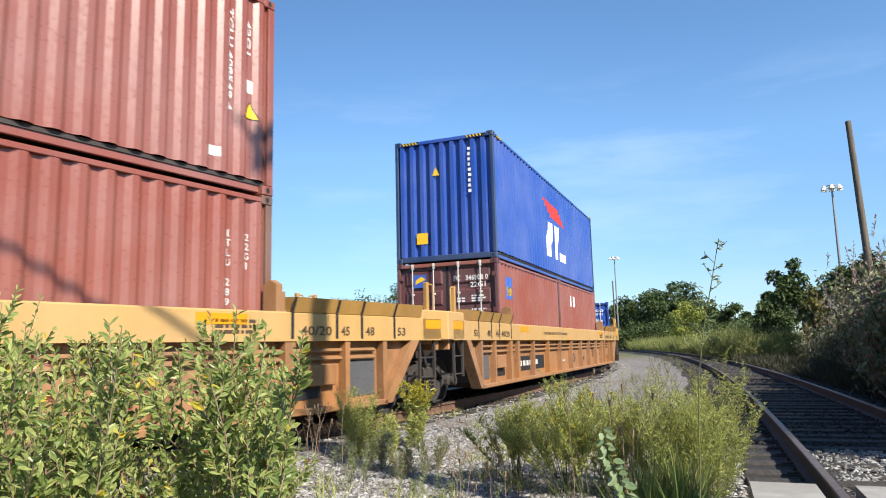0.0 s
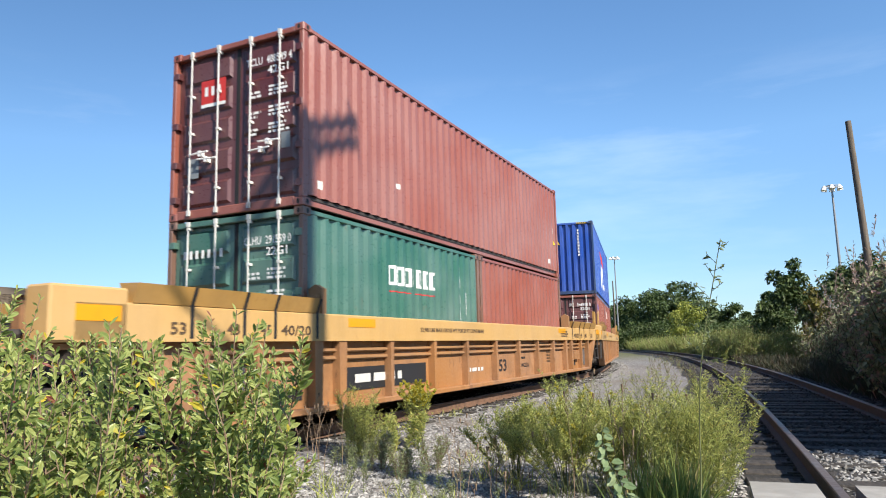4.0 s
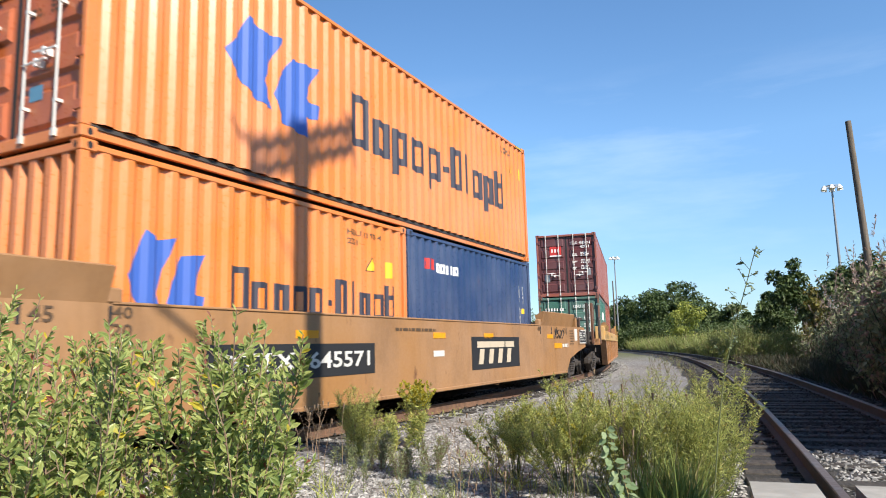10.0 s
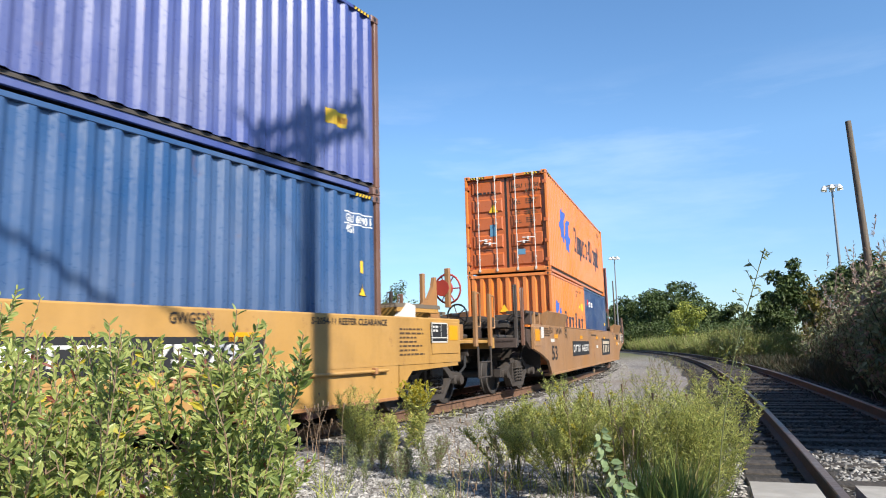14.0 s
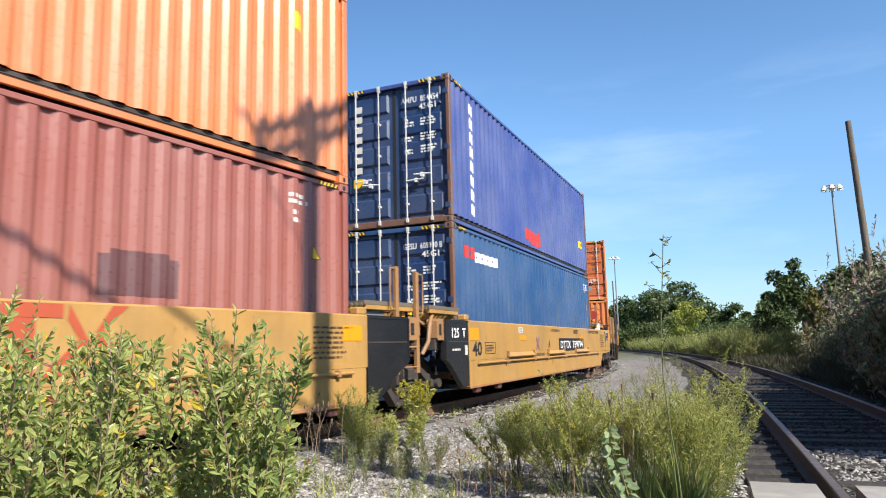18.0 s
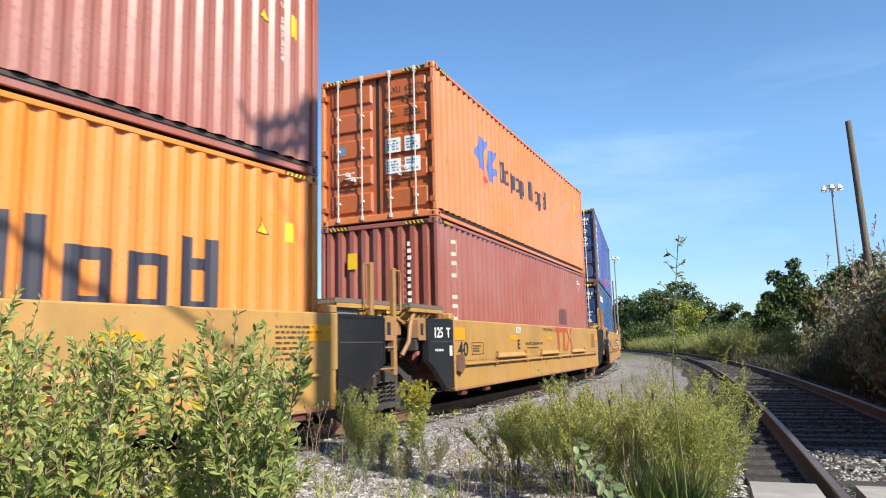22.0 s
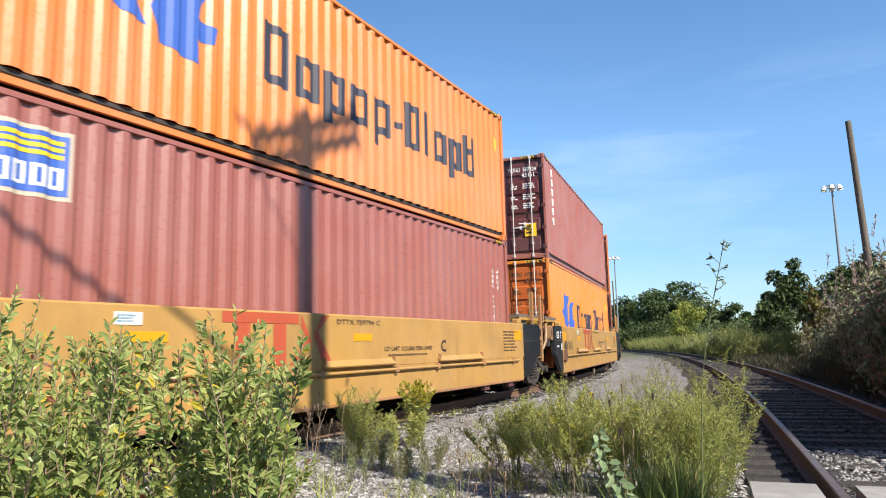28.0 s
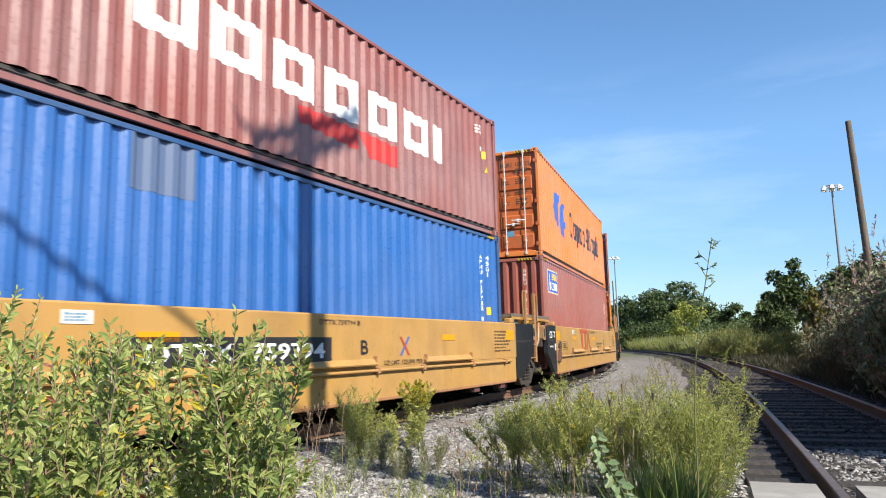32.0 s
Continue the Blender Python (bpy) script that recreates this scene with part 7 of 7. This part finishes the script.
def build_plants():
    build_left_bush()
    G1, G2 = "feathery green weed clump with yellow-green tips growing in gravel", "pale grey-green weed clump growing in gravel"
    T = "tall feathery yellow-green weed with fine dry seed heads"
    weed_clump(G1, fan(((1.00, 6.15, 1.06),), 34, 1, 0.72), 21, LEAF_WEED, 0.02, per=430, bare=0.42)
    weed_clump(G1, fan(((0.62, 6.6, 0.90),), 24, 9, 0.62), 35, LEAF_WEED, 0.0, per=400, bare=0.42)
    weed_clump(G1, fan(((1.18, 6.0, 1.02), (1.10, 6.8, 0.98)), 16, 2, 0.5), 22, LEAF_WEED, 0.10, per=420, bare=0.36)
    weed_clump(G1, fan(((1.42, 6.1, 1.00), (1.58, 6.6, 0.95), (1.76, 5.9, 1.0)), 13, 3, 0.5), 23, LEAF_WEED, 0.03, per=420, bare=0.2)
    weed_clump(T, fan(((1.70, 5.45, 1.10), (1.90, 5.6, 1.20)), 19, 4, 0.38), 24, LEAF_WEED, 0.0, per=430)
    weed_clump(T, fan(((2.20, 6.2, 1.16), (2.06, 5.6, 0.95), (2.50, 6.4, 1.20)), 12, 5, 0.30), 34, LEAF_WEED, 0.0, per=380)
    weed_clump("dark green feathery weed clump beside the rail", fan(((-1.15, 8.6, 0.95), (-0.95, 8.3, 0.78)), 15, 15), 25, LEAF_WEED, 0.0, per=340)
    weed_clump("goldenrod with yellow plumes beside the rail", spots_in(8, -0.50, -0.32, 9.0, 9.4, 0.60, 0.85, 6), 26, LEAF_WEED, 0.9, per=200, leaf=(0.075, 0.012), tip=True)
    weed_clump("low goldenrod seedling beside the rail", spots_in(9, -0.80, -0.35, 8.6, 9.3, 0.3, 0.5, 16), 36, LEAF_WEED, 0.0, per=160, leaf=(0.075, 0.012))
    weed_clump("dry yellowing weeds on open gravel", fan(((-0.45, 7.0, 0.45), (-0.15, 7.4, 0.42), (-0.75, 7.6, 0.5)), 9, 18), 37, LEAF_PALE, 0.0, per=170, stem_mat=DRY_STEM)
    weed_clump(G2, spots_in(20, -1.3, -0.2, 6.3, 8.6, 0.14, 0.36, 7), 27, LEAF_PALE, 0.0, per=90)
    weed_clump(G2, spots_in(14, -0.5, 0.4, 5.0, 6.2, 0.10, 0.30, 8), 28, LEAF_PALE, 0.0, per=80)
    weed_clump("dry grey-green weeds on the gravel shoulder", spots_in(26, 2.2, 4.2, 9.0, 15.0, 0.35, 0.7, 9), 29, LEAF_PALE, 0.0, per=110)
    weed_clump("dry grey-green weeds on the gravel shoulder", spots_in(26, 1.3, 3.0, 7.2, 11.0, 0.4, 0.75, 10), 30, LEAF_WEED, 0.05, per=120)
    weed_clump("yellow-green weeds on the gravel shoulder", spots_in(18, 3.6, 5.2, 13.0, 18.0, 0.35, 0.7, 19), 39, LEAF_WEED, 0.0, per=100)
    shoulder, rs = [], random.Random(61)
    for k in range(70):
        sx_, sy_, sh_ = on_siding(9 + 40 * rs.random())
        o = -rs.uniform(1.5, 3.0)
        shoulder.append((sx_ + o * math.cos(sh_), sy_ - o * math.sin(sh_), rs.uniform(0.25, 0.65), rs.gauss(0, 0.2), rs.gauss(0, 0.2)))
    weed_clump("dry grey-green weeds along the edge of the empty track", shoulder, 62, LEAF_PALE, 0.0, per=80, stem_mat=DRY_STEM, fine=1.3)
    dry_stalks("dry brown seed stalks beside the rail", spots_in(16, -1.75, -1.05, 7.4, 9.0, 0.35, 0.75, 12), 31)
    dry_stalks("dry brown stalks in the gravel", spots_in(22, -0.1, 0.75, 5.3, 7.8, 0.2, 0.6, 13), 32)
    dry_stalks("dry brown stalks among the weeds", spots_in(18, 0.9, 2.1, 5.0, 6.6, 0.5, 1.05, 14), 33)
    rnd = random.Random(8)
    tufts = []
    for k in range(60):
        y = rnd.uniform(4.8, 13)
        x = rnd.uniform(-0.25 * y, 0.36 * y)
        tufts += [(x + rnd.gauss(0, 0.07), y + rnd.gauss(0, 0.07), 0.0) for i in range(26)]
    grass_stuff("grass_tufts", "small green grass tufts in gravel", tufts, 4, LEAF_WEED, (0.08, 0.3), 0.007, 0.5)
    blades = []
    for k in range(9):
        x, y = rnd.uniform(1.26, 1.58), rnd.uniform(4.5, 4.95)
        blades += [(x + rnd.gauss(0, 0.06), y + rnd.gauss(0, 0.06), -0.02) for i in range(85)]
    grass_stuff("long_grass", "clump of long dark green grass blades in gravel", blades, 14, BLADE_GRASS, (0.28, 0.62), 0.009, 0.26)
    # verge beyond the empty track
    verge = []
    for k in range(26000):
        sv = 45 + 72 * rnd.random()
        x, y, h = on_siding(sv)
        o = 2.0 + 14 * rnd.random() ** 1.5
        verge.append((x + o * math.cos(h), y - o * math.sin(h), -0.03, (0.7 + 0.5 * rnd.random()) * (1.0 + min(0.75, max(0.0, sv - 34) * 0.04))))
    grass_stuff("meadow_grass", "tall yellow-green meadow grass beyond the empty track", verge, 6, LEAF_GRASS, (0.7, 1.25), 0.045, 0.25)
    for k in range(34):
        sv = 44 + 62 * rnd.random()
        x, y, hd = on_siding(sv)
        o = 2.2 + 7.0 * rnd.random()
        g = rnd.uniform(0.9, 1.5)
        shrub("bushy yellow-green meadow weed beyond the empty track", x + o * math.cos(hd), y - o * math.sin(hd), g, g, rnd.uniform(1.1, 2.0), 400 + k, LEAF_GRASS if k % 3 else LEAF_PALE, 2600, 0.11)
    for k, (x, y, g, h) in enumerate(((18.4, 42.0, 1.7, 2.25), (17.9, 45.0, 1.6, 1.9), (19.8, 41.0, 1.6, 2.0), (19.2, 47.5, 1.8, 2.2), (20.6, 51.0, 1.8, 2.0), (18.9, 38.5, 1.3, 1.6))):
        shrub("bushy yellow-green goldenrod thicket beyond the empty track", x, y, g, g, h, 470 + k, LEAF_GRASS, 5200, 0.10)
    low = []
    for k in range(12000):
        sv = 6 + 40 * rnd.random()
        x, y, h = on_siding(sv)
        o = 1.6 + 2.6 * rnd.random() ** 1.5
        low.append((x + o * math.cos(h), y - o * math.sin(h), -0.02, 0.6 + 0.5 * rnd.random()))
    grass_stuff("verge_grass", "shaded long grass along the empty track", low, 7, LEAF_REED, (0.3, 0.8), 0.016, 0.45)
    spec = []
    for k in range(26):
        spec.append((7.4 + k * 1.4, 2.45 + 0.3 * rnd.random() + 0.012 * k * k, 1.4, rnd.uniform(2.7, 3.3) * (1 - 0.017 * k)))
    # next two rows: taller shrubs out of view, added to shade track and verge
    for k in range(6):
        spec.append((6.8 + k * 1.45, 3.5, 1.0, 4.0))
    for k in range(7):
        spec.append((9.0 + k * 1.6, 5.6, 1.6, 4.5))
    for k in range(12):
        spec.append((7.2 + k * 2.3, 5.0 + 0.5 * rnd.random(), 1.9, rnd.uniform(3.0, 3.6) * (1 - 0.02 * k)))
    for k in range(8):
        spec.append((12 + k * 3.2, 8.6 + rnd.random(), 2.5, rnd.uniform(2.9, 3.5)))
    spec += [(38, 6.5, 2.0, 1.7), (42, 7.0, 2.0, 1.6), (47, 7.0, 2.2, 1.6), (52, 8.0, 2.4, 1.7)]
    for i, (sv, o, r, h) in enumerate(spec):
        x, y, hd = on_siding(sv)
        shrub("overgrown dark green shrub with long grass and reddish seed heads", x + o * math.cos(hd), y - o * math.sin(hd), r, r, h, 50 + i, LEAF_SHRUB, 7000, 0.15, 420)
    for k in range(22):
        px, d = 1078 + k * 13 + rnd.uniform(-5, 5), rnd.uniform(112, 118)
        shrub("dark thicket at the foot of the wood line", (px - 784) / 1222 * d, d, 3.6, 2.4, rnd.uniform(3.2, 4.8), 300 + k, LEAF_TREE, 1800, 0.42)
    # trees
    for i, (x, y, h, r) in enumerate(((20.9, 40.3, 5.7, 1.8), (22.5, 38.6, 5.6, 2.4), (24.2, 38.5, 6.0, 2.6), (23.4, 34.0, 5.6, 2.3), (21.6, 35.8, 5.0, 2.0), (26, 36.5, 5.8, 2.5), (24.5, 52.0, 5.0, 1.9), (22.2, 46, 3.8, 1.9))):
        tree("tree", "dark green deciduous tree behind the shrubs", x, y, h, r, 100 + i, LEAF_TREE, 0.21, 5200)
    tree("tree", "small yellowing deciduous tree in the meadow", 25.9, 75.0, 5.3, 2.3, 140, LEAF_YTREE, 0.24, 2000, 0.08, 0.2)
    tree("tree", "amber-yellow tree among the shrubs", 19.6, 36.8, 3.9, 0.9, 141, LEAF_AMBER, 0.16, 1100, 0.06)
    rnd = random.Random(77)
    for i in range(17):
        px = 1088 + i * 14 + rnd.uniform(-6, 6)
        d = rnd.uniform(116, 132)
        top = float(np.interp(px, (1080, 1120, 1150, 1180, 1205, 1235, 1260, 1285, 1330), (528, 526, 520, 515, 508, 512, 530, 548, 548)))
        h = 1.25 + (604 - top) / 1222 * d * rnd.choice((0.72, 0.85, 1.0, 1.1))
        tree("tree", "dark green tree in the far wood line", (px - 784) / 1222 * d, d, h, h * 0.42, 160 + i, LEAF_TREE, 0.46, 3200, 0.13, 0.06)
    for i, (px, d, h) in enumerate(((395, 130, 9.5), (470, 140, 9), (600, 125, 11), (645, 120, 11.5), (705, 118, 12.5), (760, 130, 9), (560, 160, 9), (300, 150, 10), (850, 150, 9), (930, 150, 10), (1000, 140, 8.5))):
        tree("tree", "distant green tree beyond the train", (px - 784) / 1222 * d, d, h, h * 0.36, 200 + i, LEAF_TREE, 0.4, 1100, 0.13, 0.2)


def build_sway_plants():
    """Two stalks near the camera that swing in the train's wind."""
    rnd = random.Random(4)
    st = thing("tall_weed", "tall thin weed stalk with small leaves near its tip", "weed")
    pts = [Vector((0.03 * math.sin(i * 0.9) - 0.05 * (i / 8) ** 2, 0, 1.75 * i / 8)) for i in range(9)]
    b = Build().tube(pts, 0.0045, 5, 0.002)
    pos, way, ln = [], [], []
    for k in range(17):
        u = 0.66 + 0.33 * k / 17
        p = along(pts, u)
        a = k * 2.4
        L = rnd.uniform(0.03, 0.085) * (1.3 - 0.5 * (u - 0.66) / 0.33)
        q = p + Vector((L * math.cos(a), L * 0.6 * math.sin(a), L * rnd.uniform(0.5, 1.1)))
        b.cyl(p, q, 0.0016, 3)
        for j in range(5):
            pos.append(p.lerp(q, 0.3 + 0.7 * rnd.random()))
            way.append((rnd.uniform(-1, 1), rnd.uniform(-1, 1), rnd.uniform(-0.1, 0.9)))
            ln.append(rnd.uniform(0.02, 0.038))
    part("stem", b, STEM, st)
    part("foliage", leaf_mesh("foliage", pos, way, ln, [x * 0.48 for x in ln], 5), LEAF_STALK, st)
    tips = ((0, 1287), (1, 1298), (2, 1281), (3, 1281), (4.5, 1300), (6, 1326), (7, 1290), (8, 1174), (9, 1231), (10, 1357), (10.5, 1340), (11, 1286), (12, 1312), (13, 1315), (14, 1373), (15.5, 1290), (17, 1223), (18, 1189), (19, 1012), (20, 1030), (20.5, 1050), (21, 1135), (21.5, 1194), (22, 1216), (22.5, 1096), (23, 1075), (24, 1272), (25, 1278), (26.5, 1290), (28, 1297), (29, 1331), (30, 1306), (31, 1295), (32, 1275))
    SWAYERS.append((st, [(t, pose(1.0, 3.2, 0, 0, math.degrees(math.atan2((p - 784) / 1222 * 3.2 - 1.0, 1.7)), 0)) for t, p in tips]))
    sp = thing("leafy_weed", "pale leafy weed sprig with paired round leaves", "weed", m=pose(0.328, 1.32, 0))
    part("stem", Build().tube([(0.02, 0.0, -0.05), (0.01, 0.01, 0.4), (0, 0, 0.93)], 0.003, 5, 0.0022), STEM, sp)
    pts = [Vector((0.006 * math.sin(i * 0.8), 0, 0.175 * i / 8)) for i in range(9)]
    pos, way, ln = [], [], []
    for k in range(13):
        p = along(pts, 0.12 + 0.87 * k / 13)
        for s in (-1, 1):
            pos.append(p + Vector((s * 0.002, -0.004, 0.003 * s)))
            way.append((s * (1.0 if k % 2 else 0.6) + rnd.uniform(-0.15, 0.15), -0.35 if k % 2 else -0.8, rnd.uniform(-0.1, 0.35)))
            ln.append(0.0225 * (1.12 - 0.5 * k / 13) * rnd.uniform(0.85, 1.15))
    tip = part("sprig", Build().tube(pts, 0.0022, 5, 0.001), STEM, sp)
    part("foliage", leaf_mesh("foliage", pos, way, ln, [x * 0.8 for x in ln], 6, face=(0.3, -0.8, 0.7), loose=0.35, droop=0.35, form=(0.30, 0.42, 0.68, 0.46)), LEAF_SPRIG, tip)
    tips = ((0, 1056), (3, 1048), (6, 1065), (8, 1052), (10, 1061), (12, 1022), (14, 1050), (15.5, 1060), (17, 1072), (19, 1046), (20, 1010), (21, 980), (22, 1000), (23, 970), (25, 991), (26.5, 1020), (28, 1046), (29, 1043), (30, 1024), (32, 1042))
    SWAYERS.append((tip, [(t, pose(0, 0, 0.93, 0, math.degrees(math.atan2((p - 784) / 1222 * 1.32 - 0.328, 0.15)), 0)) for t, p in tips]))


# ---------------------------------------------------------------- poles and masts
def utility_pole(x, y, h, label, arms=(), arm_way=(0.13, -0.99), lean=(0.0, 0.0), r=0.15, half=1.3, taper=0.68, wires=False):
    root = thing("utility_pole", label, "pole", "wooden utility poles", m=pose(x, y, 0))
    part("pole", Build().tube([(lean[0] * i / 6, lean[1] * i / 6, -0.3 + (h + 0.3) * i / 6) for i in range(7)], r, 12, r * taper), POLE_WOOD, root, "grey weathered round timber")
    ux, uy = arm_way

    def at(a, z):
        return (ux * a - 0.12 * uy, uy * a + 0.12 * ux, z)

    for z in arms:
        b = Build().prism("z", [(ux * a - uy * w - 0.12 * uy, uy * a + ux * w + 0.12 * ux) for a, w in ((-half, -0.06), (half, -0.06), (half, 0.06), (-half, 0.06))], z - 0.055, z + 0.055)
        arm = part("crossarm", b, POLE_WOOD, root)
        for a in (-half + 0.1, 0.45, half - 0.1):
            part("insulator", Build().cyl(at(a, z + 0.05), at(a, z + 0.17), 0.03, 8, 0.045), GREY_LABEL, arm)
        part("arm_brace", Build().cyl((ux * 0.7, uy * 0.7, z - 0.05), (0, 0, z - 0.55), 0.018, 5).cyl((-ux * 0.7, -uy * 0.7, z - 0.05), (0, 0, z - 0.55), 0.018, 5), GALV, arm)
    if wires:
        top, low = arms[0], arms[1]
        part("end_strap", Build().cyl(at(half - 0.03, low - 0.12), at(half - 0.03, top + 0.1), 0.05, 6), POLE_WOOD, root, "upright timber strap between the crossarms")
        part("jumper_wire", Build().tube([at(half + 0.42, top + 0.38), at(half + 0.22, top + 0.2), at(half + 0.02, top + 0.04), at(half, top - 0.1)], 0.035, 5, 0.05), RUBBER, root)
        part("jumper_wire", Build().tube([at(-half + 0.25, top + 0.26), at(-half - 0.02, top + 0.06), at(-half - 0.08, low), at(-half - 0.14, low - 0.35)], 0.035, 5, 0.02), RUBBER, root)
        part("pin_insulator", Build().cyl(at(0.32, top - 0.05), at(0.42, top + 0.28), 0.045, 7, 0.03), GREY_LABEL, root)
        part("drop_wire", Build().tube([at(half - 0.1, low - 0.05), at(half * 0.75, low - 0.5), at(0.55, low - 1.1), at(0.25, low - 1.6)], 0.014, 5), RUBBER, root)
    return root


def light_mast(x, y, h, label, ring=0.9):
    root = thing("light_mast", label, "lamp mast", "tall yard light masts", m=pose(x, y, 0))
    part("mast", Build().tube([(0, 0, h * i / 4) for i in range(5)], 0.16, 10, 0.08), GALV, root)
    part("lamp_ring", Build().ring((0, 0, h - 0.1), (0, 0, 1), ring * 0.5, 0.05, 14, 5).box(-ring / 2, ring / 2, -0.03, 0.03, h - 0.13, h - 0.07).box(-0.03, 0.03, -ring / 2, ring / 2, h - 0.13, h - 0.07), GALV, root)
    for k in range(6):
        a = k * math.pi / 3
        part("lamp_head", Build().cyl((ring * 0.62 * math.cos(a), ring * 0.62 * math.sin(a), h - 0.45), (ring * 0.55 * math.cos(a), ring * 0.55 * math.sin(a), h - 0.05), 0.26, 9, 0.12), SILVER, root, "domed lamp head")


def build_warehouse():
    """A low grey shed far across the yard."""
    root = thing("warehouse", "low grey clad warehouse far across the yard", "building", m=pose(-74, 142, 0, 0, 0, -8))
    part("wall", Build().box(-17, 17, -9, 9, -0.2, 7.4), WALL_GREY, root, "grey clad wall")
    part("roof", Build().prism("x", [(-9.4, 7.4), (9.4, 7.4), (9.4, 7.6), (0, 8.7), (-9.4, 7.6)], -17.4, 17.4), GALV, root, "shallow metal roof")
    for k in range(5):
        part("loading_door", Build().box(-14.5 + k * 6.2, -11.0 + k * 6.2, -9.06, -9.003, 0.0, 4.2), GREY_LABEL, root)


def build_poles():
    build_warehouse()
    utility_pole(5.372, -0.454, 14.08, "weathered wooden utility pole with two crossarms", arms=(14.10, 13.78), arm_way=(-0.124, -0.992), half=1.42, r=0.19, taper=0.8, wires=True)
    utility_pole(17.55, 28.05, 10.3, "bare weathered wooden utility pole rising from shrubs", lean=(-0.28, 0.1), r=0.17)
    utility_pole(-2.5, -3.0, 10.6, "weathered wooden service pole")
    cable = thing("overhead_cable", "black communication cable slung between poles", "cable")
    a, b = Vector((5.372, -0.454, 9.731)), Vector((-2.5, -3.0, 9.927))
    part("cable", Build().tube([a.lerp(b, i / 16) - Vector((0, 0, 0.05 * math.sin(math.pi * i / 16))) for i in range(17)], 0.035, 6), RUBBER, cable)
    light_mast(35.05, 60.6, 14.8, "tall galvanised yard light mast with a ring of lamps", 1.2)
    light_mast(29.1, 116.4, 15.8, "distant galvanised yard light mast", 1.2)
    light_mast(11.0, 159.6, 17.7, "distant galvanised yard light mast", 1.2)
    utility_pole(28.0, 114.0, 11.5, "distant thin wooden pole", r=0.14)


# ---------------------------------------------------------------- tracks and crossing panels
def build_crossing():
    for o0, o1 in ((-1.29, -0.86), (-0.62, 0.62)):
        b = Build()
        n = 4
        for i in range(n):
            xa, ya, ha = on_siding(2.2 + i * 0.72)
            xb, yb, hb = on_siding(2.2 + (i + 1) * 0.72)
            p = [(xa + o * math.cos(ha), ya - o * math.sin(ha)) for o in (o0, o1)] + [(xb + o * math.cos(hb), yb - o * math.sin(hb)) for o in (o1, o0)]
            b.prism("z", p, 0.02, 0.235)
        ob = part("crossing_panel", b, CONCRETE)
        tagged(ob, "pale concrete crossing panel laid against the rail", "concrete panel", "crossing panels")


build_plants()
build_sway_plants()
build_poles()
build_crossing()
build_track("train_track", "rusty rails on dark wooden ties under the train", on_track, -150.0, 112.0)
build_track("empty_track", "rusty rails on dark weathered wooden ties in the shade", on_siding, -42.0, 112.0, SHADED_BED, SHADED_RAIL, SHADED_TOP)


# ---------------------------------------------------------------- what moves
def motions():
    times = [i * 0.5 for i in range(65)]
    for ob, s, base, place in MOVERS:
        walk(ob, [(t, chord_pose(s + travelled(t), base) @ place) for t in times])
    spin = [round(i * 0.15, 3) for i in range(214)] + [32.0]
    for w in SPINNERS:
        seat = w.matrix_basis.translation.copy()
        walk(w, [(t, Matrix.Translation(seat) @ Matrix.Rotation(travelled(t) / 0.417, 4, "Y")) for t in spin])
    for ob, rows in SWAYERS:
        walk(ob, rows)


motions()
